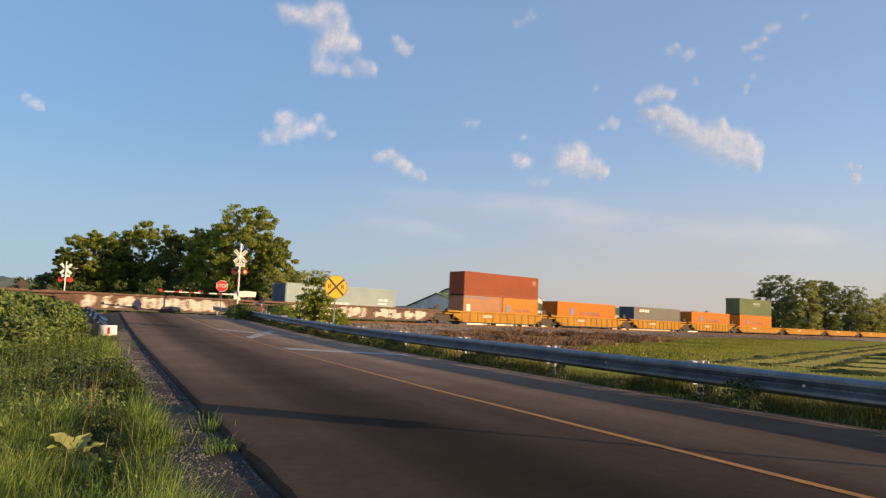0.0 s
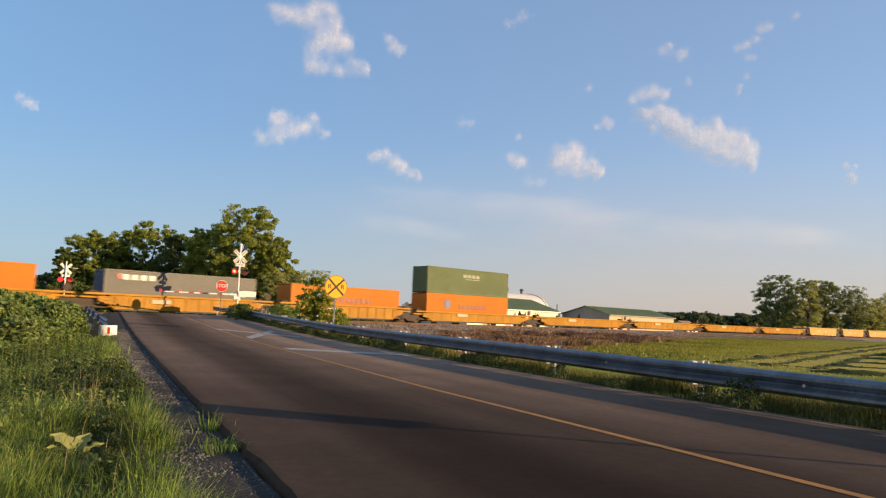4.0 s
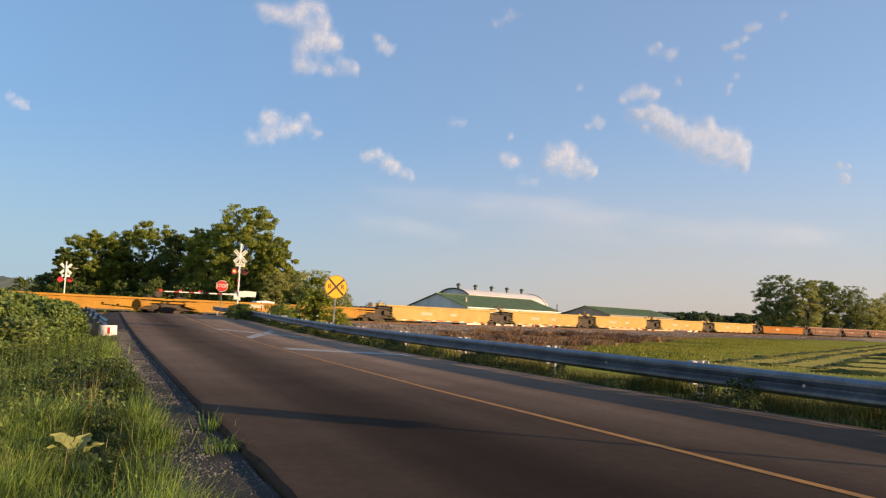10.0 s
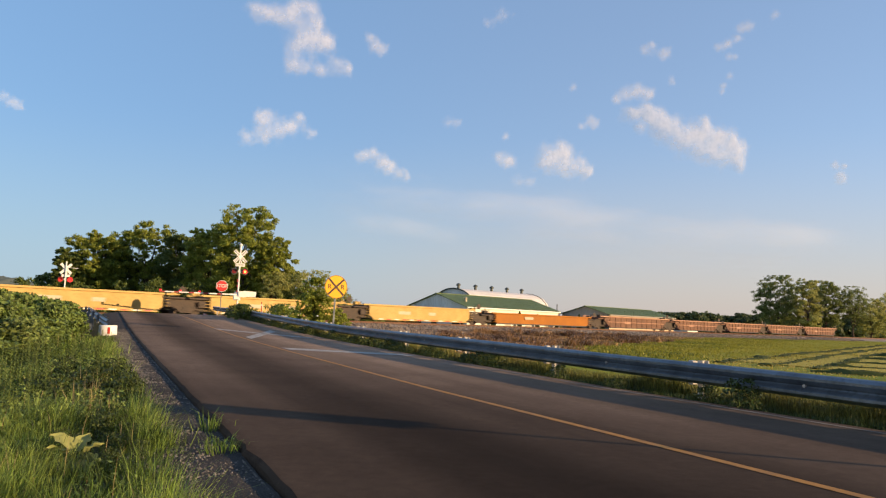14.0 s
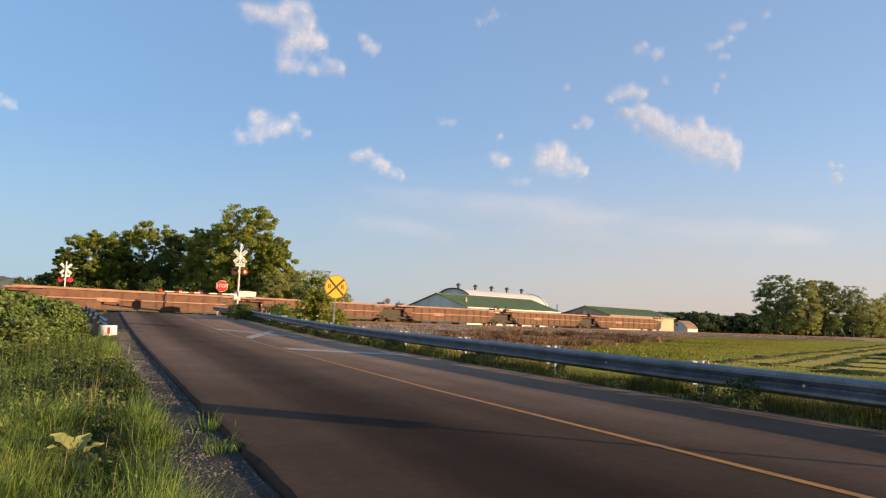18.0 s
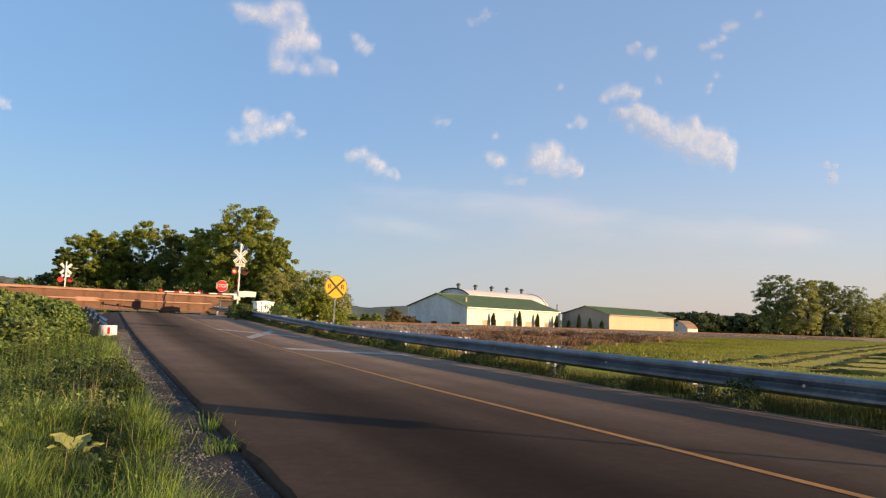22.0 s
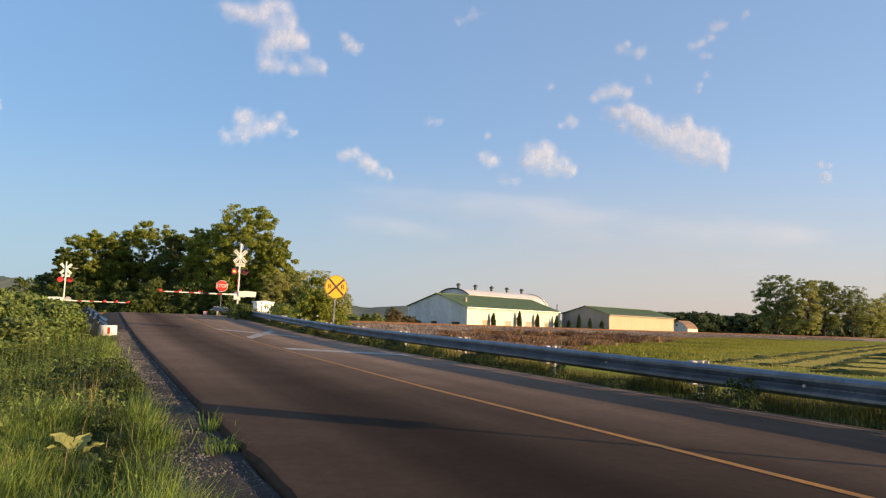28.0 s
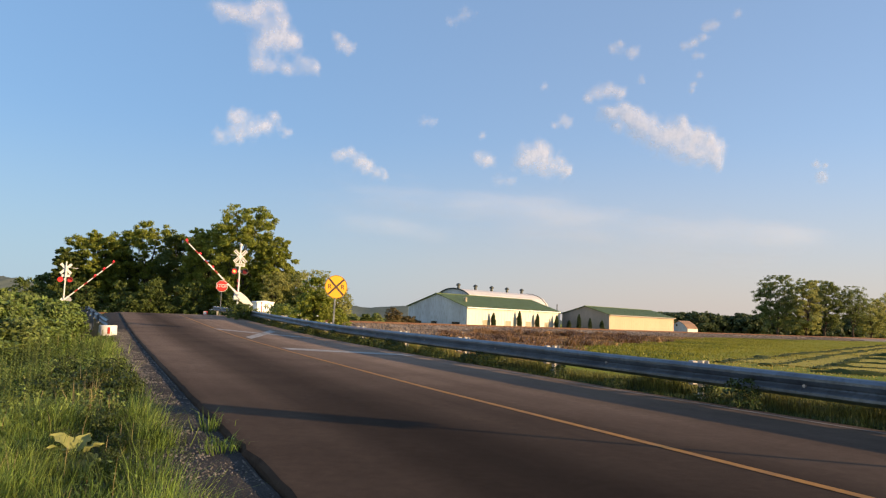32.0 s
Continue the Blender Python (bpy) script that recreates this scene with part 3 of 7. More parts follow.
def build_train():
    for i in range(len(JOINTS) - 1):
        a, b = JOINTS[i], JOINTS[i + 1]
        if i < 3:
            well_car(a, b, M_WELL_RUST, "faded rusty brown well car covered in pale graffiti", graffiti=True)
        elif i < 12:
            well_car(a, b, M_WELL_YELLOW, "golden yellow shallow well car of a freight train" if i > 6 else "golden yellow ribbed well car of a freight train", shallow=i > 6)
        elif i < 17:
            well_car(a, b, M_WELL_CREAM, "pale yellow smooth-sided empty well car", ribs=False, smooth_side=True)
        elif i < 18:
            well_car(a, b, M_WELL_AMBER, "amber smooth-sided empty well car", ribs=False)
        else:
            well_car(a, b, M_WELL_BROWN, "rust-brown ribbed empty well car", tail=(i == len(JOINTS) - 2))
    z0, z1 = RAIL_Z + 0.57, RAIL_Z + 0.57 + BOX_H + 0.02
    container(99.4, z0, C_TEAL, "pale teal corrugated shipping container in a well car", marks=((4.6, 1.5, 1.3, 0.22, C_MARK), (4.5, 1.15, 1.0, 0.18, C_MARK), (-1.5, 0.95, 4.2, 0.3, C_MARK)), front=C_END_SHADE)
    container(121.0, z1, C_RED, "brick-red corrugated shipping container on top of a stack", marks=((5.3, 1.9, 0.5, 0.5, C_PINK),))
    container(117.9, z0, C_PINK, "faded salmon short shipping container under a stack", 6.06, marks=((-1.0, 2.41, 3.9, 0.15, C_BLUE), (-2.3, 1.2, 0.5, 0.9, C_MARK)))
    container(124.1, z0, C_GOLD, "yellow-orange short shipping container under a stack", 6.06, marks=((-2.2, 1.35, 0.6, 0.75, C_BLUE), (0.2, 1.25, 2.6, 0.3, C_NAVY)))
    logo = ((-3.2, 1.5, 0.75, 0.8, C_BLUE), (0.5, 1.3, 4.2, 0.45, C_NAVY))
    container(136.9, z0, C_ORANGE, "orange shipping container with a blue square mark", height=2.66, marks=logo)
    container(153.6, z0, C_GREY, "dark grey shipping container with a white lettering band", height=2.68, marks=((-3.6, 2.15, 2.6, 0.4, C_MARK), (-5.0, 2.2, 0.35, 0.4, M_REFLECT)), front=C_END_SHADE)
    container(169.2, z0, C_ORANGE, "orange shipping container with a blue square mark", height=2.56, marks=logo)
    container(185.0, z0, C_ORANGE, "orange shipping container under a green one", marks=logo)
    container(185.0, z1, C_GREEN, "olive green shipping container on top of a stack", height=2.76, marks=((0.2, 2.0, 2.6, 0.34, C_FAINT), (0.4, 1.66, 2.2, 0.09, C_FAINT)))


build_train()



# ---- the level crossing ----
M_REDPAINT = mat("red_paint", (0.55, 0.03, 0.025), (0.45, 0.025, 0.02), rough=0.4, scale=5)
M_ARM_RED = mat("faded_red_arm_paint", (0.4, 0.045, 0.04), (0.3, 0.03, 0.03), rough=0.5, scale=5)
M_SIGNYELLOW = mat("sign_yellow", (0.85, 0.42, 0.01), (0.8, 0.38, 0.01), rough=0.35, scale=3, fine=20, bump=0.0)
M_SIGNBLACK = mat("sign_black", (0.03, 0.015, 0.01), (0.04, 0.02, 0.012), rough=0.4, scale=4, bump=0)
M_LENS_OFF = mat("dark_red_lens", (0.16, 0.008, 0.01), (0.12, 0.006, 0.008), rough=0.25, scale=5, bump=0)
M_GLOW_RED = mat("lit_red_lens", (1.0, 0.03, 0.025), (1.0, 0.03, 0.025), rough=0.3, bump=0, emit=0.9)
M_GLOW_CORE = mat("lit_lens_core", (1.0, 0.42, 0.08), (1.0, 0.42, 0.08), rough=0.3, bump=0, emit=1.6)
M_GLOW_SMALL = mat("lit_arm_lamp", (1.0, 0.02, 0.03), (1.0, 0.02, 0.03), rough=0.3, bump=0, emit=0.8)
M_CASE = mat("white_enamel", (0.85, 0.84, 0.82), (0.8, 0.79, 0.77), rough=0.3, scale=2, bump=0.02)
M_GREYBACK = mat("bare_aluminium", (0.5, 0.5, 0.5), (0.42, 0.42, 0.43), rough=0.5, metal=0.6, scale=4)
M_FADED_BAR = mat("faded_bar", (0.12, 0.11, 0.1), (0.2, 0.19, 0.18), rough=0.6, scale=6, bump=0)
BLINKERS, ARMS = [], []


def lettering(text, size, material, parent, m, label=""):
    cu = bpy.data.curves.new("lettering", "FONT")
    cu.body, cu.size, cu.align_x, cu.align_y, cu.extrude = text, size, "CENTER", "CENTER", 0.004
    tmp = new("lettering", cu)
    me = bpy.data.meshes.new_from_object(tmp.evaluated_get(bpy.context.evaluated_depsgraph_get()))
    bpy.data.objects.remove(tmp)
    me.materials.clear()
    me.materials.append(material)
    ob = new("lettering", me)
    ob.parent = parent
    ob.matrix_basis = m @ pose(0, 0, 0, 90, 0, 0)
    if label:
        ob["label"] = label
    return ob


def signal(base, arm_side, arm_len, z_arm, z_lamp, z_cross, top, label, mirror):
    """A crossing signal with crossbuck, two lamps each way and a gate arm; x across the road, -y towards the eye."""
    ob = empty("crossing_signal", Matrix.Translation(base) @ Matrix.Rotation(-RA, 4, "Z"), label, "crossing signal", "signals of the level crossing")
    bm = bmesh.new()
    cyl(bm, 0.065, 0.06, top, None, 16)
    part("mast", bm, M_WHITE, ob)
    bm = bmesh.new()
    cyl(bm, 0.085, 0.05, 0.09, pose(0, 0, top), 16)
    part("mast_cap", bm, M_WHITE, ob)
    bm = bmesh.new()
    box(bm, (0.55, 0.55, 0.25), pose(0, 0, 0.1), 0.03)
    part("footing", bm, M_WHITE, ob)
    if mirror > 0:
        bm = bmesh.new()
        bmesh.ops.create_uvsphere(bm, u_segments=14, v_segments=8, radius=0.12, matrix=pose(0, 0, top + 0.16))
        part("bell", bm, M_WHITE, ob, "white painted warning bell", smooth=True)
        bm = bmesh.new()
        rod(bm, (0, 0, z_cross + 0.02), (-0.7, 0, z_cross + 0.1), 0.018)
        part("side_rod", bm, M_GREYBACK, ob)
        bm = bmesh.new()
        box(bm, (0.42, 0.3, 0.28), pose(-0.12, -0.1, z_arm - 0.22), 0.03)
        part("junction_box", bm, M_WHITE, ob)
        bm = bmesh.new()
        for k in range(3):
            box(bm, (0.05, 0.012, 0.16), pose(-0.1, -0.07, 1.9 + 0.4 * k))
        part("mast_reflector", bm, M_REDPAINT, ob, "red reflector strips")
    face = -0.09 * mirror
    for k, a in enumerate((45, -45)):
        bm = bmesh.new()
        box(bm, (1.22, 0.012, 0.23), pose(0, face - 0.014 * k * mirror, z_cross, 0, a, 0), 0.003)
        blade = part("crossbuck_blade", bm, M_WHITE, ob)
        bm = bmesh.new()
        for i in range(10):
            if 3 < i < 6:
                continue
            box(bm, (0.066, 0.004, 0.13), pose(0, face - 0.014 * k * mirror - 0.01 * mirror, z_cross, 0, a, 0) @ pose((i - 4.5) * 0.115, 0, 0))
        part("blade_bars", bm, M_FADED_BAR if mirror > 0 else M_GREYBACK, blade, "faded dark lettering bars")
    bm = bmesh.new()
    box(bm, (0.68, 0.012, 0.23), pose(0.02, face, z_cross - 0.63), 0.003)
    box(bm, (0.22, 0.012, 0.2), pose(0.02, face, z_cross - 0.43), 0.003)
    tp = part("track_plate", bm, M_WHITE, ob, "white plate with faded bars")
    bm = bmesh.new()
    for i in range(6):
        box(bm, (0.06, 0.004, 0.1), pose(-0.23 + i * 0.1, face - 0.01 * mirror, z_cross - 0.63))
    box(bm, (0.07, 0.004, 0.14), pose(0.02, face - 0.01 * mirror, z_cross - 0.43))
    part("plate_bars", bm, M_FADED_BAR, tp)
    bm = bmesh.new()
    rod(bm, (-0.4, 0, z_lamp), (0.4, 0, z_lamp), 0.035)
    box(bm, (0.2, 0.2, 0.2), pose(0, 0, z_lamp), 0.02)
    part("lamp_bracket", bm, M_WHITE, ob)
    for sx in (-1, 1):
        for sy in (-1, 1):
            x, y = sx * 0.385, sy * 0.12
            bm = bmesh.new()
            disc(bm, 0.25, 0.012, pose(x, y, z_lamp))
            cyl(bm, 0.11, 0.16, 0.2, pose(x, y - sy * 0.2, z_lamp, -90 * sy, 0, 0), 20)
            lamp = part("signal_lamp", bm, M_BLACK, ob, "black lamp head with a round backing plate")
            bm = bmesh.new()
            disc(bm, 0.165 if mirror > 0 else 0.215, 0.03, pose(x, y + sy * 0.02, z_lamp))
            # the far signal's lenses take a brighter red, sunlight put into it
            part("lens", bm, M_LENS_OFF if mirror > 0 else M_REDPAINT, lamp, "dark red lens" if mirror > 0 else "red lens in a sunlit colour")
            bm = bmesh.new()
            n = 14
            lo, hi = [], []
            for i in range(n):
                a = math.pi * (i / (n - 1)) * 1.1 - 0.05 * math.pi
                lo.append(bm.verts.new((x + 0.17 * math.cos(a), y, z_lamp + 0.17 * math.sin(a))))
                hi.append(bm.verts.new((x + 0.18 * math.cos(a), y + sy * (0.12 + 0.16 * math.sin(a)), z_lamp + 0.18 * math.sin(a))))
            for i in range(n - 1):
                bm.faces.new((lo[i], lo[i + 1], hi[i + 1], hi[i]))
            part("visor", bm, M_BLACK, lamp)
            if sy < 0:
                bm = bmesh.new()
                disc(bm, 0.165 if mirror > 0 else 0.21, 0.012, pose(0, 0, 0))
                glow = part("lamp_glow", bm, M_GLOW_RED, ob, "glowing red signal light")
                bm = bmesh.new()
                disc(bm, 0.085, 0.012, pose(0, -0.008, 0))
                part("glow_core", bm, M_GLOW_CORE if mirror > 0 else M_GLOW_RED, glow)
                BLINKERS.append((glow, x, y, z_lamp, sx))
    # gate machine and arm
    bm = bmesh.new()
    box(bm, (0.42, 0.5, 0.62), pose(0, 0.28, z_arm - 0.1), 0.03)
    part("gate_machine", bm, M_WHITE, ob)
    bm = bmesh.new()
    box(bm, (0.5, 0.07, 0.14), pose(arm_side * 0.3, 0, 0), 0.01)
    arm = part("gate_arm", bm, M_WHITE, ob)
    n = 2 * int(arm_len / 0.95)
    pair = (arm_len - 0.5) / (n / 2)
    for i in range(n):
        wide = pair * (0.36 if i % 2 else 0.64)
        mid = 0.5 + (i // 2) * pair + (pair * 0.82 if i % 2 else pair * 0.32)
        bm = bmesh.new()
        box(bm, (wide, 0.045, 0.1 - 0.03 * i / n), pose(arm_side * mid, 0, 0), 0.006)
        part("arm_stripe", bm, M_ARM_RED if i % 2 else M_WHITE, arm)
    for fr in (0.62, 0.8, 0.985) if mirror < 0 else (0.5, 0.74, 0.985):
        bm = bmesh.new()
        box(bm, (0.16, 0.1, 0.11), pose(arm_side * (arm_len * fr), 0, 0.1), 0.03)
        part("arm_lamp", bm, M_GLOW_SMALL, arm, "small red lamp on the arm")
    for y in (-0.12, 0.5):
        bm = bmesh.new()
        plate(bm, [(0, -0.16), (-arm_side * 0.5, -0.18), (-arm_side * 0.56, -0.12), (-arm_side * 1.25, -0.12), (-arm_side * 1.27, 0.26), (-arm_side * 0.45, 0.3), (0, 0.24)], 0.06, pose(0, y, 0))
        part("counterweight", bm, M_WHITE, arm, "white painted counterweight plate")
    if mirror < 0:
        bm = bmesh.new()
        disc(bm, 0.3, 0.03, pose(0.35, -0.1, z_arm + 0.05))
        part("round_plate", bm, M_GREYBACK, ob, "grey round plate")
        bm = bmesh.new()
        rod(bm, (0.1, 0, z_cross + 0.12), (1.0, 0, z_cross + 0.05), 0.02)
        part("cantilever_rod", bm, M_WHITE, ob)
    ARMS.append((arm, z_arm, -arm_side))
    return ob


signal(road(9.0, 54.4, 0.62), -1, 5.45, 1.66, 3.38, 4.5, 5.2, "white crossing signal mast with crossbuck, red lamps and gate arm", 1)
signal(road(-3.15, 72.2, 0.7), 1, 5.4, 0.78, 2.62, 3.6, 4.15, "white crossing signal seen from behind with red lamps and gate arm", -1)


def stop_sign():
    b = road(7.64, 53.2, 0.62)
    ob = empty("stop_sign", Matrix.Translation(b) @ Matrix.Rotation(-RA, 4, "Z"), "red octagonal stop sign on a thin metal post", "sign")
    bm = bmesh.new()
    box(bm, (0.06, 0.04, 2.6), pose(0, 0, 1.3), 0.006)
    part("post", bm, M_GALV, ob)
    for r, y, mm, nm in ((0.43, -0.03, M_WHITE, "border"), (0.405, -0.045, M_REDPAINT, "face")):
        bm = bmesh.new()
        plate(bm, [(r * math.cos(radians(22.5 + 45 * i)), r * math.sin(radians(22.5 + 45 * i))) for i in range(8)], 0.012, pose(0, y, 2.2))
        part(nm, bm, mm, ob)
    lettering("STOP", 0.34, M_WHITE, ob, pose(0, -0.058, 2.2), "white capital letters")


stop_sign()


def warning_sign():
    b = road(8.42, 28.0, 0.12)
    ob = empty("warning_sign", Matrix.Translation(b) @ Matrix.Rotation(-RA, 4, "Z") @ pose(0, 0, 0, 0, 1.2, 0), "round yellow railroad warning sign with black cross on a post", "sign")
    bm = bmesh.new()
    box(bm, (0.07, 0.04, 2.45), pose(0, 0, 1.22), 0.006)
    part("post", bm, M_GALV, ob)
    z = 2.06
    bm = bmesh.new()
    disc(bm, 0.47, 0.012, pose(0, -0.035, z), 48)
    part("face", bm, M_SIGNYELLOW, ob)
    bm = bmesh.new()
    pts_o = [bm.verts.new((0.462 * math.cos(a), -0.044, z + 0.462 * math.sin(a))) for a in np.linspace(0, 2 * math.pi, 49)[:-1]]
    pts_i = [bm.verts.new((0.447 * math.cos(a), -0.044, z + 0.447 * math.sin(a))) for a in np.linspace(0, 2 * math.pi, 49)[:-1]]
    for i in range(48):
        j = (i + 1) % 48
        bm.faces.new((pts_o[i], pts_i[i], pts_i[j], pts_o[j]))
    part("rim", bm, M_SIGNBLACK, ob)
    for k, a in enumerate((45, -45)):
        bm = bmesh.new()
        box(bm, (0.88, 0.004, 0.075), pose(0, -0.045 - 0.004 * k, z, 0, a, 0))
        part("cross_bar", bm, M_SIGNBLACK, ob)
    lettering("R", 0.27, M_SIGNBLACK, ob, pose(-0.27, -0.046, z), "black letter")
    lettering("R", 0.27, M_SIGNBLACK, ob, pose(0.27, -0.046, z), "black letter")


warning_sign()


def verge_post():
    """A thin post beside the road, behind the picture's edge, whose shadow lies over the road."""
    ob = empty("roadside_sign", Matrix.Translation(Vector((6.85, 4.85, -0.05))) @ Matrix.Rotation(radians(15), 4, "X") @ Matrix.Rotation(-RA, 4, "Z"), "back of a leaning white metal roadside sign on a thin post", "sign")
    bm = bmesh.new()
    box(bm, (0.065, 0.04, 2.5), pose(0, 0, 1.25), 0.005)
    part("post", bm, M_GALV, ob)
    bm = bmesh.new()
    box(bm, (0.72, 0.012, 0.86), pose(0, 0.03, 2.02), 0.003)
    part("plate", bm, M_WHITE, ob)


verge_post()


def relay_case():
    ob = empty("relay_case", Matrix.Translation(Vector((-17.8, 71.0, 0.3))) @ Matrix.Rotation(radians(38), 4, "Z") @ Matrix.Scale(1.22, 4), "bright white metal relay cabinet beyond the railway", "cabinet")
    bm = bmesh.new()
    box(bm, (1.45, 0.8, 1.3), pose(0, 0, 0.75), 0.03)
    part("body", bm, M_CASE, ob)
    bm = bmesh.new()
    plate(bm, [(-0.8, 1.4), (0.8, 1.4), (0.78, 1.46), (0, 1.56), (-0.78, 1.46)], 0.95, None)
    part("roof", bm, M_CASE, ob)
    for x in (-0.36, 0.36):
        bm = bmesh.new()
        box(bm, (0.66, 0.03, 1.1), pose(x, -0.41, 0.75), 0.008)
        d = part("door", bm, M_CASE, ob)
        bm = bmesh.new()
        rod(bm, (x + 0.22, -0.44, 0.65), (x + 0.22, -0.44, 0.85), 0.015)
        part("handle", bm, M_GALV, d)


relay_case()


def ground_reflector():
    ob = empty("ground_reflector", Matrix.Translation((-24.9, 74.0, 0.36)), "small red and white reflector box beyond the crossing", "reflector")
    bm = bmesh.new()
    box(bm, (0.4, 0.25, 0.4), pose(0.45, 0, 0.4), 0.03)
    part("box", bm, M_REDPAINT, ob)
    bm = bmesh.new()
    box(bm, (0.3, 0.03, 0.27), pose(0.45, -0.13, 0.42), 0.01)
    part("pane", bm, M_CASE, ob)


ground_reflector()


def marker_post():
    ob = empty("marker_post", Matrix.Translation((-13.05, 51.6, 0.55)), "thin red marker post beside the relay cabinet", "post")
    bm = bmesh.new()
    box(bm, (0.06, 0.03, 1.25), pose(0, 0, 0.62), 0.01)
    part("blade", bm, M_REDPAINT, ob)
    bm = bmesh.new()
    box(bm, (0.065, 0.034, 0.14), pose(0, 0, 1.02))
    part("band", bm, M_WHITE, ob, "white band")


marker_post()


# ---- guardrails ----
def beam_profile():
    """Half section of a W beam: (outwards, up)."""
    return [(0.0, 0.0), (0.035, 0.012), (0.08, 0.05), (0.08, 0.085), (0.02, 0.135), (0.005, 0.155), (0.02, 0.175), (0.08, 0.225), (0.08, 0.26), (0.035, 0.298), (0.0, 0.31)]


def guardrail(posts, d_of, z_of, facing, label, drop=0.0):
    ob = empty("guardrail", Matrix.Translation((0, 0, 0)), label, "guardrail", "guardrails of the road")
    prof = beam_profile()
    for a, b in zip(posts[:-1], posts[1:]):
        v, f = [], []
        ss = [a - 0.16, a + (b - a) * 0.33, a + (b - a) * 0.66, b + 0.16]
        for k, s in enumerate(ss):
            lap = 0.004 if k == 3 else 0.0
            for o, up in prof:
                v.append(road(d_of(s) - facing * (o + lap), s, z_of(s) + up))
            for o, up in prof[::-1]:
                v.append(road(d_of(s) - facing * (o + lap - 0.005), s, z_of(s) + up))
        n = 2 * len(prof)
        for k in range(3):
            for j in range(n):
                q = (k * n + j, k * n + (j + 1) % n, (k + 1) * n + (j + 1) % n, (k + 1) * n + j)
                f.append(q if facing > 0 else q[::-1])
        beam = link_mesh("rail_beam", v, f, M_GALV, ob)
        bm, half = bmesh.new(), (a + b) / 2
        disc(bm, 0.022, 0.03, Matrix.Translation(road(d_of(half) - facing * 0.02, half, z_of(half) + 0.155)) @ Matrix.Rotation(-RA, 4, "Z") @ pose(0, 0, 0, 0, 0, 90), 8)
        part("bolt", bm, M_POST, beam)
    for s in posts if facing > 0 else posts[1:]:
        m = Matrix.Translation(road(d_of(s), s, z_of(s))) @ Matrix.Rotation(-RA, 4, "Z")
        bm = bmesh.new()
        for w, t, x in ((0.012, 0.1, 0.21), (0.012, 0.1, 0.33), (0.12, 0.01, 0.27)):
            box(bm, (w, t, 1.15), pose(facing * x, 0, -0.243 - drop))
        bmesh.ops.transform(bm, matrix=m, verts=bm.verts)
        p = part("post", bm, M_POST if facing > 0 else M_GALV, ob)
        bm = bmesh.new()
        box(bm, (0.1, 0.1, 0.36), pose(facing * 0.055, 0, 0.152 - drop * 0.5), 0.012)
        bmesh.ops.transform(bm, matrix=m, verts=bm.verts)
        part("block", bm, M_POST if facing > 0 else M_GALV, p)
        bm = bmesh.new()
        for zz in (0.1, 0.21):
            disc(bm, 0.018, 0.02, pose(-facing * 0.012, 0, zz) @ pose(0, 0, 0, 0, 0, 90), 8)
        bmesh.ops.transform(bm, matrix=m, verts=bm.verts)
        part("bolt", bm, M_GALV, p)
    return ob


M_POST = mat("pale_steel_post", (0.46, 0.44, 0.41), (0.36, 0.33, 0.3), rough=0.5, scale=5, fine=30, c3=(0.36, 0.27, 0.2))
R_POSTS = [8.33 + 3.97 * k for k in range(-5, 11)] + [51.2, 54.0, 57.2]
guardrail(R_POSTS, lambda s: RAIL_D - max(0, (s - 46) / 8) ** 2 * 0.2, lambda s: float(road_z(s)) + 0.25 - 0.045 * min(1.0, max(0.0, (13 - s) / 9)) + 0.05 * max(0.0, s - 54), 1, "galvanised W-beam guardrail on steel posts along the road")
L_POSTS = [28.3 + 3.6 * k for k in range(5)]
guardrail(L_POSTS, lambda s: 0.15 - (s - 28.4) * 0.06, lambda s: float(road_z(s)) + 0.22, -1, "galvanised guardrail along the grassy verge", drop=0.12)


def rail_end():
    """The rounded white buffer on the guardrail's end."""
    m = Matrix.Translation(road(0.24, 27.2, float(road_z(27.2)) - 0.1)) @ Matrix.Rotation(-RA, 4, "Z")
    ob = empty("guardrail_end", m, "white rounded guardrail end with a red reflector bar", "guardrail end")
    bm = bmesh.new()
    n, r, h = 18, 0.29, 0.38
    ring = []
    for z in (0.02, 0.08, h - 0.03, h):
        rr = r - (0.012 if z in (0.02, h) else 0)
        ring.append([bm.verts.new((rr * math.cos(math.pi * (1 + i / (n - 1))), rr * 0.8 * math.sin(math.pi * (1 + i / (n - 1))), z)) for i in range(n)])
    inner = [bm.verts.new((0.26 * math.cos(math.pi * (1 + i / (n - 1))), 0.21 * math.sin(math.pi * (1 + i / (n - 1))), h)) for i in range(n)]
    low = [bm.verts.new((0.26 * math.cos(math.pi * (1 + i / (n - 1))), 0.21 * math.sin(math.pi * (1 + i / (n - 1))), 0.02)) for i in range(n)]
    rows = ring + [inner, low]
    for a, b in zip(rows[:-1], rows[1:]):
        for i in range(n - 1):
            bm.faces.new((a[i], a[i + 1], b[i + 1], b[i]))
    bmesh.ops.recalc_face_normals(bm, faces=bm.faces)
    part("buffer", bm, M_WHITE, ob, smooth=True)
    bm = bmesh.new()
    box(bm, (0.08, 0.02, 0.22), pose(0.03, -0.238, 0.2), 0.004)
    part("reflector", bm, M_REFLECT, ob, "red reflector bar")


rail_end()


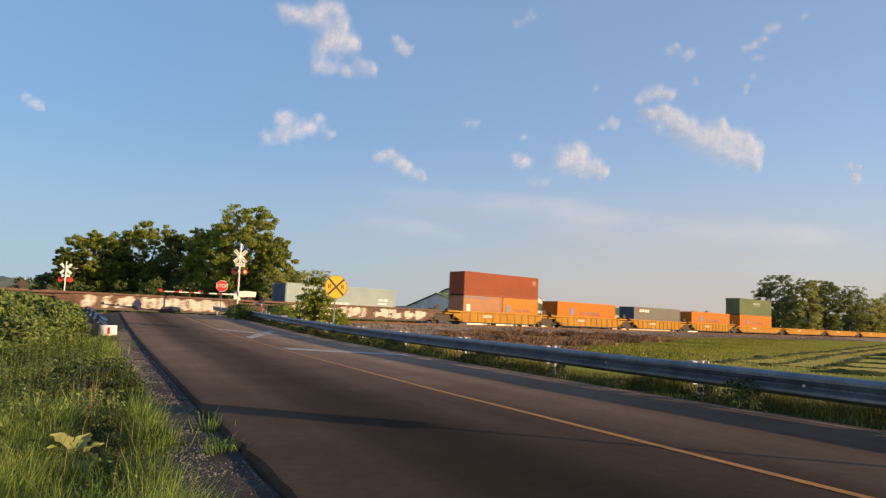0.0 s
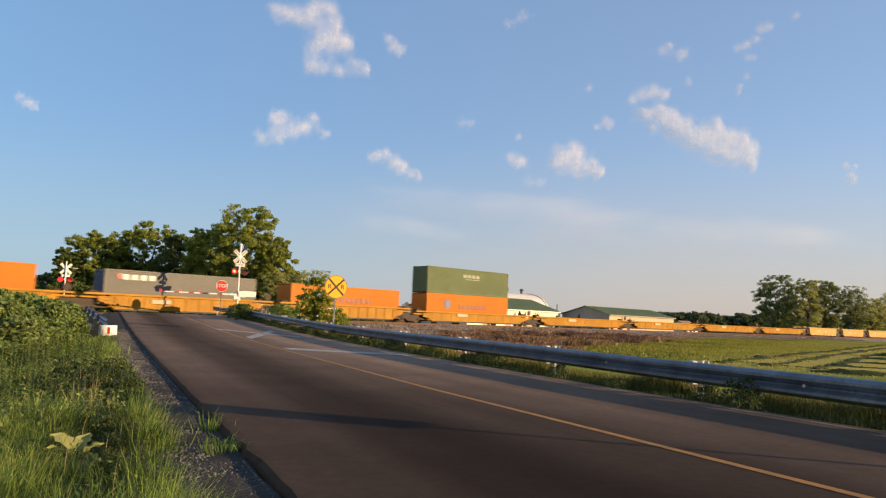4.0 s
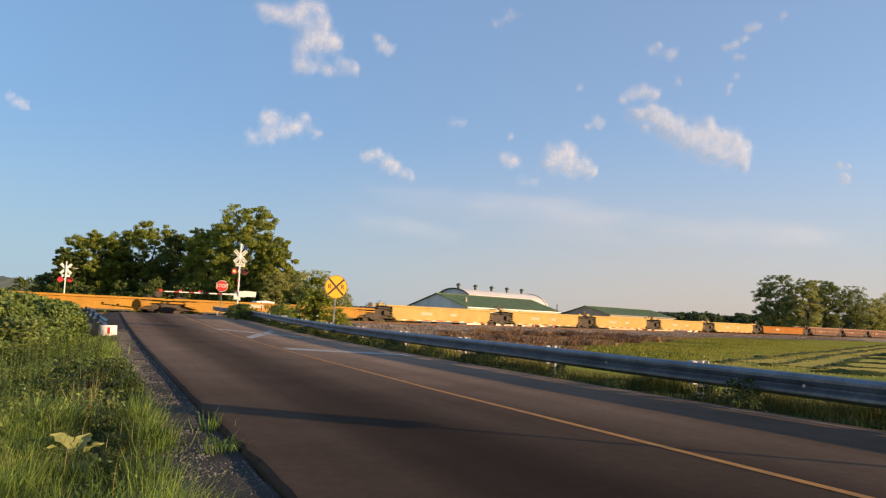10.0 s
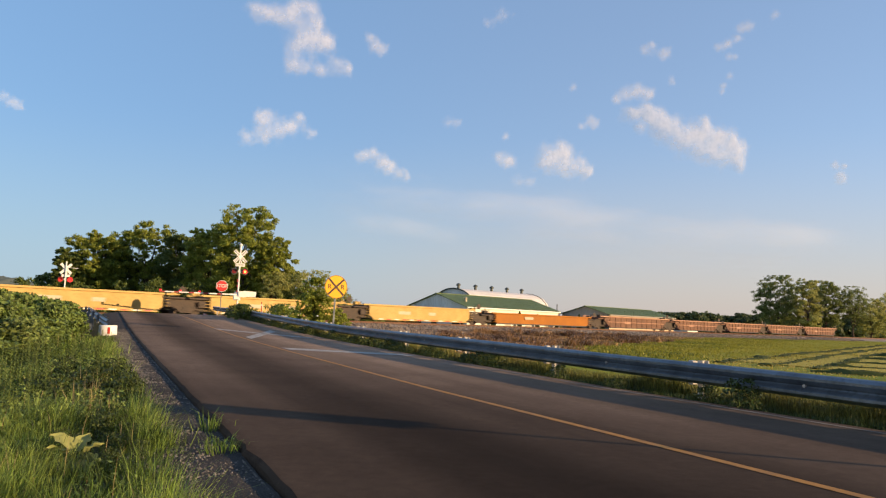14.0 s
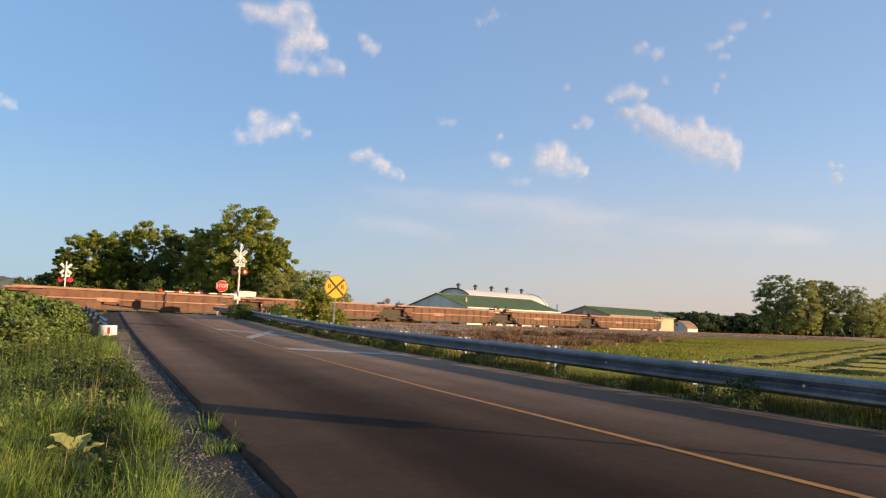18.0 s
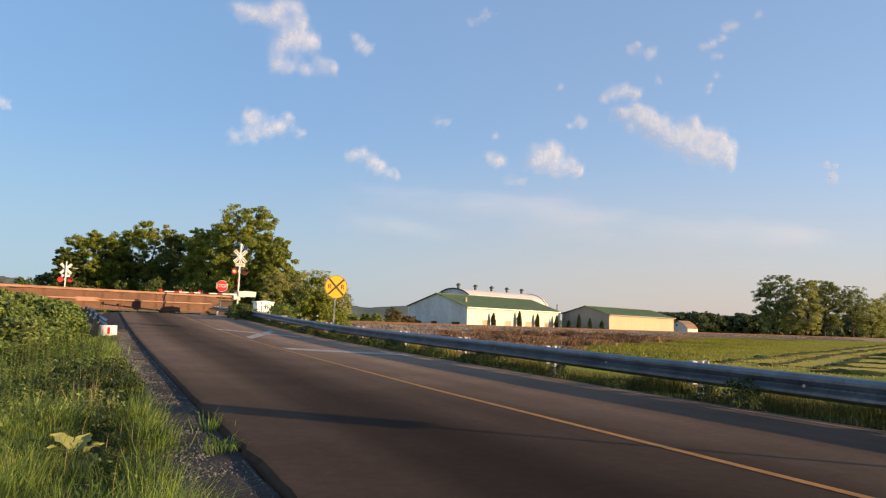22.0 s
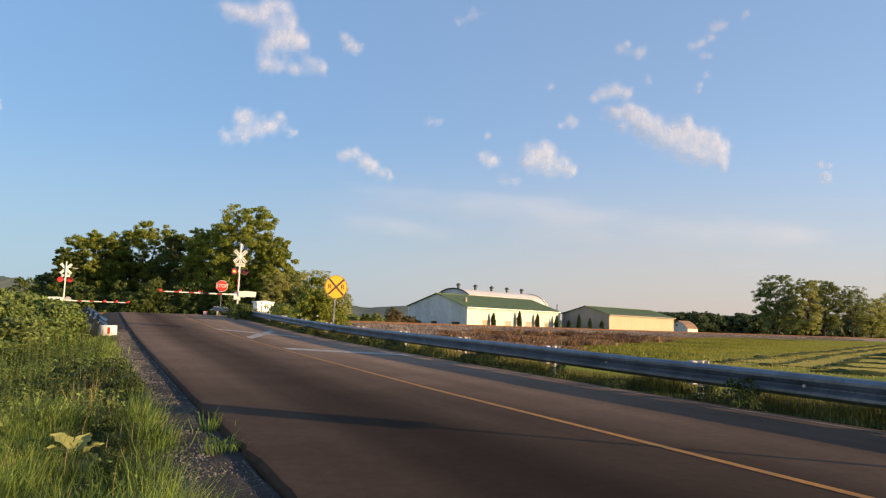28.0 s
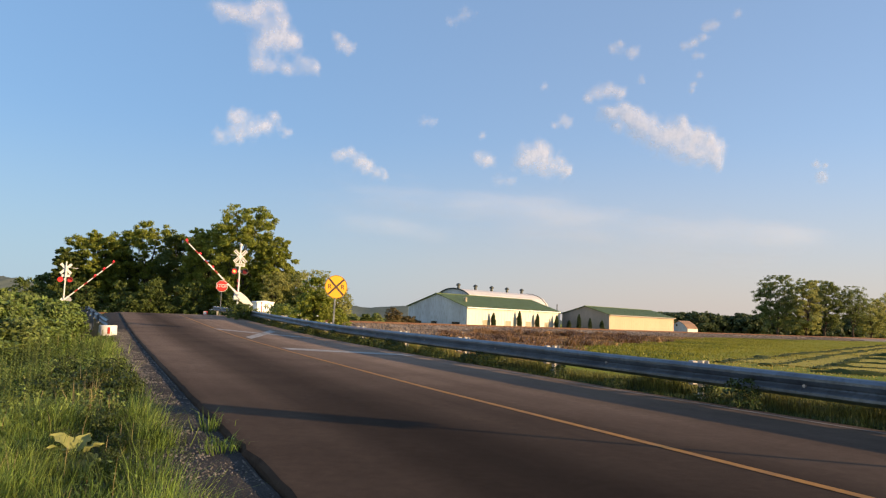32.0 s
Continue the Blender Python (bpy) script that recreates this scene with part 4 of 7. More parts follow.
# ---- road paint at the crossing ----
def paint(name, corners, material, label):
    v, f = [], []
    (d0, s0), (d1, s1), (d2, s2), (d3, s3) = corners
    n = 6
    for i in range(n + 1):
        k = i / n
        for (da, sa), (db, sb) in (((d0, s0), (d1, s1)), ((d3, s3), (d2, s2))):
            d, s = da + (db - da) * k, sa + (sb - sa) * k
            v.append(road(d, s, float(road_z(s)) + 0.006))
    for i in range(n):
        f.append((2 * i, 2 * i + 2, 2 * i + 3, 2 * i + 1)[::-1])
    return tagged(link_mesh(name, v, f, material), label, "road marking", kind="structure")


paint("transverse_line", [(4.72, 20.6), (7.6, 18.4), (7.6, 17.5), (4.72, 19.7)], M_WHITE_LINE, "worn white transverse line painted on the lane")
paint("cross_marking", [(4.5, 33.0), (7.3, 27.4), (7.3, 26.5), (4.5, 32.1)], M_WHITE_LINE, "worn white painted cross stroke on the lane")
paint("cross_marking", [(4.75, 26.6), (6.9, 32.6), (6.9, 31.4), (4.75, 25.4)], M_WHITE_LINE, "worn white painted cross stroke on the lane")


# ---- buildings beyond the railway ----
M_WALL_WHITE = mat("white_metal_siding", (0.76, 0.71, 0.61), (0.7, 0.65, 0.55), rough=0.6, scale=0.4, fine=5, c3=(0.62, 0.55, 0.44), stretch=(1, 1, 0.3))
M_WALL_CREAM = mat("cream_siding", (0.57, 0.41, 0.28), (0.52, 0.37, 0.25), rough=0.6, scale=0.4, fine=5, stretch=(1, 1, 0.3))
# gables turned from the sun: sky blue is put into the siding's colour
M_WALL_GREY = mat("weathered_sky_tinted_siding", (0.57, 0.6, 0.63), (0.46, 0.48, 0.5), rough=0.7, scale=0.5, fine=4, c3=(0.3, 0.27, 0.24), stretch=(1, 1, 0.25))
M_WALL_DUN = mat("dun_siding", (0.32, 0.28, 0.24), (0.26, 0.23, 0.2), rough=0.7, scale=0.5, fine=4, stretch=(1, 1, 0.25))
M_ROOF_GREEN = mat("green_metal_roof", (0.10, 0.145, 0.035), (0.085, 0.12, 0.03), rough=0.55, scale=0.5, fine=6)
M_ROOF_WHITE = mat("pale_metal_roof", (0.66, 0.62, 0.58), (0.58, 0.54, 0.5), rough=0.5, scale=0.5, fine=6)
M_ROOF_BROWN = mat("brown_shingle_roof", (0.25, 0.15, 0.09), (0.2, 0.12, 0.075), rough=0.8, scale=0.8, fine=9)
M_GLASS = mat("dark_window_pane", (0.02, 0.022, 0.025), (0.015, 0.017, 0.02), rough=0.12, scale=1, bump=0)
M_SHUTTER = mat("pale_door_paint", (0.4, 0.35, 0.25), (0.34, 0.3, 0.21), rough=0.6, scale=2)


def frame_at(corner, along):
    """A building's frame: x along its long wall, y back from it."""
    a = Vector((along[0], along[1], 0)).normalized()
    m = Matrix.Identity(4)
    m.col[0][:3], m.col[1][:3], m.col[3][:3] = a, Vector((-a.y, a.x, 0)), Vector(corner)
    return m


def barn(m, L, W, eave, peak, long_wall, gable_wall, roof_mat, label, over=0.35, trim=None):
    ob = empty("barn", m, label, "barn")
    for y, nm in ((0.0, "long_wall"), (W, "back_wall")):
        bm = bmesh.new()
        box(bm, (L, 0.15, eave + 0.6), pose(L / 2, y + (0.075 if y == 0 else -0.075), (eave - 0.6) / 2))
        w = part(nm, bm, long_wall, ob)
        if y == 0:
            for i in range(int(L / 0.9)):
                bm = bmesh.new()
                box(bm, (0.05, 0.02, eave), pose(0.45 + i * 0.9, -0.004, eave / 2))
                part("seam", bm, long_wall, w)
    for x in (0.075, L - 0.075):
        bm = bmesh.new()
        pts = [(0.15, -0.6), (W - 0.15, -0.6), (W - 0.15, eave), (W / 2, peak - 0.05), (0.15, eave)]
        plate(bm, pts, 0.15, pose(x, 0, 0, 0, 0, 90))
        part("gable_wall", bm, gable_wall, ob)
    slope = math.hypot(W / 2, peak - eave)
    ang = math.degrees(math.atan2(peak - eave, W / 2))
    for sgn, nm in ((1, "roof_panel"), (-1, "roof_panel")):
        bm = bmesh.new()
        mm = pose(L / 2, W / 2, peak + 0.03, sgn * ang, 0, 0) @ pose(0, -sgn * (slope + over) / 2, 0)
        box(bm, (L + 2 * over, slope + over, 0.08), mm)
        r = part(nm, bm, roof_mat, ob)
        if sgn > 0:
            for i in range(int(L / 0.75)):
                bm = bmesh.new()
                box(bm, (0.05, slope + over - 0.05, 0.03), mm @ pose(-L / 2 + 0.2 + i * 0.75, 0, 0.05))
                part("roof_seam", bm, roof_mat, r)
    bm = bmesh.new()
    box(bm, (L + 2 * over, 0.3, 0.12), pose(L / 2, W / 2, peak + 0.06), 0.02)
    part("ridge_cap", bm, roof_mat, ob)
    bm = bmesh.new()
    box(bm, (L + 2 * over - 0.1, 0.06, 0.22), pose(L / 2, -over * 0.95, eave - 0.1))
    part("fascia", bm, trim or M_WHITE, ob)
    return ob


def hole(ob, x, y, z, w, h, face, material, name):
    """A framed pane on the long wall (face y) or on the gable (face x)."""
    turn = pose(x, y, z, 0, 0, 0 if face == "y" else -90)
    bm = bmesh.new()
    for dx, dz, ww, hh in ((0, h / 2, w + 0.16, 0.08), (0, -h / 2, w + 0.16, 0.08), (-w / 2, 0, 0.08, h), (w / 2, 0, 0.08, h)):
        box(bm, (ww, 0.09, hh), turn @ pose(dx, -0.03, dz))
    fr = part(name, bm, M_WHITE if face == "y" else M_GREYBACK, ob)
    bm = bmesh.new()
    box(bm, (w - 0.06, 0.03, h - 0.06), turn @ pose(0, -0.022, 0))
    part("pane", bm, material, fr)


ALONG = (0.694, 0.72)
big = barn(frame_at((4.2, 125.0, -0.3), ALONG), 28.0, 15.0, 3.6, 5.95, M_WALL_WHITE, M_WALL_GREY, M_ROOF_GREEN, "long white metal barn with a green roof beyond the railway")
for x in (5.0, 11.3, 17.5, 23.5):
    hole(big, x, 0, 0.95, 1.75, 1.05, "y", M_SHUTTER, "door_frame")
for y in (2.6, 8.0, 12.0):
    hole(big, 0, y, 0.55, 2.0 if y < 4 else 1.5, 0.8, "x", M_GLASS, "window_frame")
bm = bmesh.new()
cyl(bm, 0.28, 0.28, 0.8, pose(3.0, 3.2, 4.45), 14)
cyl(bm, 0.36, 0.1, 0.2, pose(3.0, 3.2, 5.25), 14)
part("roof_vent", bm, M_SHUTTER, big)
second = barn(frame_at((32.4, 140.0, -0.3), ALONG), 27.0, 11.0, 3.4, 4.95, M_WALL_CREAM, M_WALL_DUN, M_ROOF_GREEN, "low cream building with a green roof beyond the railway", trim=M_WALL_DUN)


def round_barn():
    """A round-roofed pale barn with five ridge vents."""
    m = frame_at((5.9, 137.2, -0.3), ALONG)
    ob = empty("round_roof_barn", m, "tall barn with a pale rounded roof and ridge vents", "barn")
    L, W, base, top = 24.6, 11.5, 3.2, 7.45
    n = 12
    arc = [(W / 2 - W / 2 * math.cos(math.pi * i / n), base + (top - base) * math.sin(math.pi * i / n) ** 0.9) for i in range(n + 1)]
    for i in range(n):
        (y0, z0), (y1, z1) = arc[i], arc[i + 1]
        bm = bmesh.new()
        ln = math.hypot(y1 - y0, z1 - z0)
        box(bm, (L, ln + 0.03, 0.07), pose(L / 2, (y0 + y1) / 2, (z0 + z1) / 2, math.degrees(math.atan2(z1 - z0, y1 - y0)), 0, 0))
        part("roof_sheet", bm, M_ROOF_WHITE, ob)
    for x in (0.3, L - 0.3):
        bm = bmesh.new()
        plate(bm, [(0.1, -0.3)] + [(y, z - 0.08) for y, z in arc] + [(W - 0.1, -0.3)], 0.15, pose(x, 0, 0, 0, 0, 90))
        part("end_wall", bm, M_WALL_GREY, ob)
        bm = bmesh.new()
        for (y0, z0), (y1, z1) in zip(arc[:-1], arc[1:]):
            rod(bm, (x - 0.32, y0, z0 + 0.02), (x - 0.32, y1, z1 + 0.02), 0.13, 6)
        part("rim", bm, M_DARKVENT, ob, "dark trim along the roof's end")
    for y in (0.08, W - 0.08):
        bm = bmesh.new()
        box(bm, (L - 0.6, 0.15, base + 0.4), pose(L / 2, y, base / 2 - 0.2))
        part("side_wall", bm, M_WALL_WHITE, ob)
    for i in range(5):
        bm = bmesh.new()
        x = 1.6 + i * 5.1
        cyl(bm, 0.3, 0.26, 0.75, pose(x, W / 2, top - 0.08), 12)
        cyl(bm, 0.5, 0.42, 0.28, pose(x, W / 2, top + 0.62), 12)
        cyl(bm, 0.46, 0.08, 0.22, pose(x, W / 2, top + 0.9), 12)
        part("ridge_vent", bm, M_DARKVENT, ob)
    hole(ob, 0.2, W / 2, top - 1.5, 1.2, 0.9, "x", M_GLASS, "window_frame")


M_DARKVENT = mat("dark_vent_metal", (0.07, 0.075, 0.06), (0.05, 0.055, 0.045), rough=0.5, metal=0.3, scale=3)
round_barn()


def gambrel_shed(m, L, W, eave, knee, peak, label):
    """A small shed with a two-pitched roof; its gable faces the railway."""
    ob = empty("garden_shed", m, label, "shed")
    q = W * 0.2
    outline = [(0.0, eave), (q, knee), (W / 2, peak), (W - q, knee), (W, eave)]
    for x in (0.06, L - 0.06):
        bm = bmesh.new()
        plate(bm, [(0.06, -0.4)] + [(y, z - 0.05) for y, z in outline] + [(W - 0.06, -0.4)], 0.1, pose(x, 0, 0, 0, 0, 90))
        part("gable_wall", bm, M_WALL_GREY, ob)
    for y in (0.05, W - 0.05):
        bm = bmesh.new()
        box(bm, (L - 0.24, 0.1, eave + 0.4), pose(L / 2, y, eave / 2 - 0.2))
        part("long_wall", bm, M_WALL_WHITE, ob)
    for (y0, z0), (y1, z1) in zip(outline[:-1], outline[1:]):
        bm = bmesh.new()
        box(bm, (L + 0.3, math.hypot(y1 - y0, z1 - z0) + 0.06, 0.06), pose(L / 2, (y0 + y1) / 2, (z0 + z1) / 2 + 0.03, math.degrees(math.atan2(z1 - z0, y1 - y0)), 0, 0))
        part("roof_panel", bm, M_ROOF_BROWN, ob)
    hole(ob, 0, W * 0.62, knee * 0.9, 0.5, 0.5, "x", M_GLASS, "window_frame")
    return ob


gambrel_shed(frame_at((56.5, 166.1, -0.3), ALONG), 5.4, 4.3, 1.15, 2.15, 2.95, "small white gambrel shed with a brown roof")
bm = bmesh.new()
cyl(bm, 0.12, 0.09, 5.2, None, 10)
cyl(bm, 0.35, 0.3, 0.5, pose(0, 0, 2.6), 10)
flue = empty("metal_flue", Matrix.Translation((23.2, 146.5, -0.3)), "dark metal flue pipe beside the barn", "pipe")
part("pipe", bm, M_DARKVENT, flue)


# ---- plants ----
def fast_quads(name, verts, material, parent=None, per=4):
    """A mesh of loose faces: verts in runs of `per`."""
    verts = np.asarray(verts, dtype=np.float32).reshape(-1, 3)
    n = len(verts) // per
    me = bpy.data.meshes.new(name)
    me.vertices.add(len(verts))
    me.vertices.foreach_set("co", verts.ravel())
    me.loops.add(n * per)
    me.loops.foreach_set("vertex_index", np.arange(n * per, dtype=np.int32))
    me.polygons.add(n)
    me.polygons.foreach_set("loop_start", np.arange(0, n * per, per, dtype=np.int32))
    me.update(calc_edges=True)
    me.materials.append(material)
    ob = new(name, me)
    if parent is not None:
        ob.parent = parent
    return ob


def unit(a):
    return a / np.maximum(np.linalg.norm(a, axis=1, keepdims=True), 1e-6)


def leaf_quads(rng, centres, size, droop=0.0, aspect=0.6, facing=None, loose=0.8):
    """Pointed leaves (diamonds) at the centres, turned at random or with their faces mostly outwards."""
    n = len(centres)
    if facing is None:
        a = unit(rng.normal(size=(n, 3)) + np.array([0, 0, -droop]))
        b = unit(np.cross(a, rng.normal(size=(n, 3))))
    else:
        nn = unit(unit(facing) + rng.normal(size=(n, 3)) * loose)
        a = unit(np.cross(nn, rng.normal(size=(n, 3))))
        b = np.cross(nn, a)
    s = size * rng.uniform(0.6, 1.4, (n, 1))
    return np.stack([centres - a * s, centres + b * s * aspect, centres + a * s, centres - b * s * aspect], 1)


def tree(base, height, width, seed, leaves, material, label, name="tree", leaf=0.2, low=0.12, lean=0.0, ragged=0.5, depth=None):
    """A bent trunk, limbs that rise to an uneven envelope, and boughs of leaves along them with gaps between."""
    rng = np.random.default_rng(seed)
    bush = name == "bush"
    ob = empty(name, Matrix.Translation(base), label, "bush" if bush else "tree")
    r0 = height * 0.02 + 0.04
    w, dp = width / 2, (depth or width) / 2
    bm = bmesh.new()
    prev, pr = Vector((0, 0, -0.3)), r0
    spine = [prev]
    for i in range(1, 8):
        k = i / 7
        p = Vector((lean * height * k * k + rng.normal(0, 0.014) * height, rng.normal(0, 0.014) * height, height * 0.86 * k))
        rod(bm, prev, p, pr, 7, pr * 0.76)
        prev, pr = p, pr * 0.76
        spine.append(p)
    part("trunk", bm, M_BARK, ob)

    def shape(k):
        """Half width of the crown at share k of its height."""
        if bush:
            return max(0.22, 1 - 0.78 * k ** 2.0)
        return math.sqrt(max(0.04, 1 - ((k - 0.42) / 0.68) ** 2))

    # the crown is a heap of rounded masses, each carried by a limb
    heap = ((0.1, 5), (0.42, 4), (0.72, 2)) if bush else ((0.1, 4), (0.3, 6), (0.52, 6), (0.72, 5), (0.88, 3))
    cs, rs = [], []
    for k0, count in heap:
        turn0 = rng.uniform(0, 6.28)
        for i in range(count):
            k = k0 + rng.uniform(-0.06, 0.06)
            az = turn0 + 6.283 * (i + rng.uniform(-0.25, 0.25)) / count
            r = width * (rng.uniform(0.2, 0.27) if bush else rng.uniform(0.155, 0.225)) * (1.08 - 0.3 * k)
            far = max(0.0, shape(k) * rng.uniform(0.9, 1.04) - r / w * 0.95)
            cs.append((math.cos(az) * far * w + lean * height * k, math.sin(az) * far * dp, min(height - r * 0.82, height * (low + (1 - low) * k) + r * 0.25)))
            rs.append(r)
    cs, rs = np.array(cs), np.array(rs)
    for i, c in enumerate(cs):
        if bush and i % 2:
            continue
        foot = spine[max(1, min(6, int(c[2] / height * 7 * 0.7)))]
        knee = foot.lerp(Vector(c), 0.55) + Vector((0, 0, -0.03 * height))
        lb = bmesh.new()
        rod(lb, foot, knee, r0 * 0.34, 5, r0 * 0.2)
        rod(lb, knee, Vector(c) + Vector((0, 0, rs[i] * 0.5)), r0 * 0.2, 5, r0 * 0.05)
        part("limb", lb, M_BARK, ob)

    # every mass is a cluster of leafy sprays round its skin, some of them missing
    sc, sr, sv = [], [], []
    for c, r in zip(cs, rs):
        count = int(rng.integers(13, 19))
        v = unit(rng.normal(size=(count, 3)) + np.array([0, 0, 0.35]))
        d = r * rng.uniform(0.55, 1.0 + ragged * 0.45, count)
        sc.append(c + v * d[:, None] * np.array([1.0, 1.0, 0.9]))
        sr.append(r * rng.uniform(0.16, 0.4, count))
        sv.append(v)
    sc, sr, sv = np.concatenate(sc), np.concatenate(sr), np.concatenate(sv)
    pick = rng.choice(len(sc), leaves, p=sr ** 1.7 / (sr ** 1.7).sum())
    v = unit(rng.normal(size=(leaves, 3)) + np.array([0, 0, 0.25]))
    stretch = rng.uniform(0, 1, leaves) ** 0.5 + np.abs(rng.normal(0, ragged * 0.4, leaves))
    pts = sc[pick] + (v * np.array([1.0, 1.0, 0.62]) + sv[pick] * 0.25) * (sr[pick] * stretch)[:, None]
    pts[:, 2] = np.clip(pts[:, 2], 0.02 * height, height * 1.03)
    v = v + sv[pick] * 0.6
    out = v + np.array([0, 0, 0.35])
    crown = fast_quads("crown", leaf_quads(rng, pts, leaf, facing=out, loose=0.9), material, ob)
    crown["label"] = "leafy crown of many small clumps"
    return ob


M_LEAF_DARK = leaf_mat("dark_tree_leaf", (0.085, 0.12, 0.027), (0.125, 0.16, 0.036), trans=0.35)
M_LEAF_BROWN = leaf_mat("bronze_bush_leaf", (0.13, 0.1, 0.04), (0.19, 0.14, 0.055), trans=0.3)
M_LEAF_GOLD = leaf_mat("sunlit_young_leaf", (0.2, 0.25, 0.07), (0.27, 0.3, 0.095))
G = -0.25
# far hedge and trees: haze is put in as a paler leaf colour
M_HEDGE = leaf_mat("hazed_hedge_leaf", (0.06, 0.088, 0.034), (0.085, 0.112, 0.045), trans=0.35)
M_LEAF_FAR = leaf_mat("hazed_tree_leaf", (0.165, 0.2, 0.066), (0.21, 0.24, 0.08), trans=0.5)
M_WEED_BUSH = leaf_mat("weed_bush_leaf", (0.13, 0.19, 0.04), (0.2, 0.24, 0.07), rand=0.5)
WOOD = [
    # x, y, height, width, material, seed
    (-46.4, 95.0, 11.0, 7.4, M_LEAF, 11), (-48.6, 92.5, 8.6, 4.2, M_LEAF_DARK, 12), (-42.0, 100.0, 13.0, 8.4, M_LEAF, 13),
    (-45.2, 98.5, 10.2, 5.8, M_LEAF_DARK, 14), (-36.0, 98.0, 11.6, 7.6, M_LEAF_DARK, 15), (-24.8, 88.0, 14.0, 9.2, M_LEAF, 116),
    (-20.6, 86.0, 10.0, 5.4, M_LEAF, 17), (-30.0, 91.0, 11.8, 6.6, M_LEAF, 18),
]
for x, y, h, w, mm, sd in WOOD:
    tree((x, y, G), (h - G) * 0.98, w * 1.06, sd, 42000, mm, "tall leafy deciduous tree in evening sun behind the crossing", leaf=0.118, ragged=0.55)
for x, y, h, w, sd in ((-17.0, 84.0, 6.1, 4.6, 21), (-19.4, 83.0, 5.6, 4.0, 22), (-14.6, 85.0, 6.0, 4.4, 23), (-12.6, 86.0, 4.2, 3.6, 24)):
    tree((x, y, G), h - G, w, sd, 7000, M_LEAF2, "slender pale green young tree beside the wood", leaf=0.09, ragged=0.8)
rng0 = random.Random(5)
for i in range(15):
    k = i / 14
    tree((-52 + 36 * k + rng0.uniform(-1, 1), 88 - 5 * k + rng0.uniform(-1, 1), G), rng0.uniform(3.0, 5.0), rng0.uniform(3.5, 5.0), 40 + i, 3600, M_LEAF_DARK, "dark green undergrowth bush at the wood's edge", name="bush", leaf=0.13, low=0.02)
for i in range(9):
    tree((-60 + 4.6 * i + rng0.uniform(-1, 1), 108 + rng0.uniform(-2, 2), G), rng0.uniform(6, 8.5), 6.5, 60 + i, 4000, M_LEAF_DARK, "dark leafy tree deep in the wood", leaf=0.26, low=0.02)
for x, y, h, w, mm, sd, n, low, rag, label in (
        (98.6, 212, 17.0, 12.4, M_LEAF_FAR, 71, 20000, 0.16, 0.95, "large olive green tree with open sprays at the field's far edge"),
        (104.2, 206, 16.6, 8.4, M_LEAF2, 76, 20000, 0.0, 0.9, "tall pale yellow-green tree standing before a darker tree"),
        (113.6, 214, 16.2, 11.6, M_LEAF_FAR, 72, 19000, 0.2, 0.9, "large dark green tree at the field's far edge"),
        (121.6, 213, 14.6, 8.6, M_LEAF_FAR, 73, 6500, 0.3, 0.9, "thin-leaved tree with the sky showing through"),
        (128.4, 216, 11.4, 10.0, M_LEAF2, 77, 10000, 0.1, 0.7, "low yellow-green tree in the far hedge"),
        (139.0, 222, 13.6, 13.0, M_LEAF2, 74, 14000, 0.05, 0.6, "broad yellow-green tree at the field's far edge"),
        (154.0, 224, 13.0, 14.0, M_LEAF_FAR, 75, 14000, 0.05, 0.6, "broad olive green tree at the field's far edge")):
    tree((x, y, -0.5), h + 0.5, w, sd, int(n * 1.25), mm, label, leaf=0.18, low=low, ragged=rag)
for i in range(58):
    x = 74 + i * 2.7
    tree((x, 258 + rng0.uniform(-6, 6), -0.6), rng0.uniform(5.9, 7.3) + (0.9 if i > 26 else 0), 13.0, 90 + i, 1700, M_HEDGE, "dark bush in the far hedgerow", name="bush", leaf=0.55, low=0.0)
for x, y, h, w, mm, sd in ((-8.6, 124.5, 2.9, 3.9, M_LEAF_BROWN, 131), (-12.8, 119.5, 1.6, 2.4, M_LEAF_DARK, 132), (-11.3, 122.5, 1.8, 2.2, M_LEAF_GOLD, 133), (-17.0, 118.5, 1.9, 2.4, M_LEAF, 134), (-15.4, 121.5, 1.6, 2.6, M_LEAF_GOLD, 135), (-6.2, 128.6, 1.5, 3.4, M_LEAF_BROWN, 136), (-19.3, 118.5, 2.2, 3.0, M_LEAF, 137)):
    tree((x, y, G), h, w, sd, 3200, mm, "rounded bush in the meadow beyond the railway", name="bush", leaf=0.13, low=0.0)


def cypress(x, y, h, r, seed):
    rng = np.random.default_rng(seed)
    ob = empty("cypress", Matrix.Translation((x, y, -0.3)), "narrow dark evergreen shrub against the barn wall", "shrub", "evergreens by the barns")
    part("trunk", made(cyl, 0.06, 0.03, h * 0.7, None, 6), M_BARK, ob)
    n = 2600
    z = rng.uniform(0, 1, n)
    a = rng.uniform(0, 2 * math.pi, n)
    rr = r * np.sqrt(rng.uniform(0.1, 1, n)) * np.minimum(1, 2.2 * (1 - z)) ** 0.6 * (0.7 + 0.3 * np.minimum(1, z * 4)) * (1 + 0.16 * np.sin(a * 3 + z * 9 + seed))
    pts = np.stack([rr * np.cos(a), rr * np.sin(a), 0.05 + z * h], 1)
    fast_quads("foliage", leaf_quads(rng, pts, 0.1, -0.6), M_HEDGE, ob)


for i, (x, y, h, r) in enumerate(((9.06, 128.9, 2.7, 0.42), (14.3, 134.3, 3.2, 0.46), (18.2, 138.4, 2.9, 0.42), (22.6, 142.9, 2.8, 0.4), (24.9, 141.9, 1.9, 0.4), (26.6, 140.5, 3.2, 0.42), (28.4, 138.8, 2.5, 0.34), (30.3, 137.0, 2.1, 0.42))):
    cypress(x, y, h, r, 200 + i)

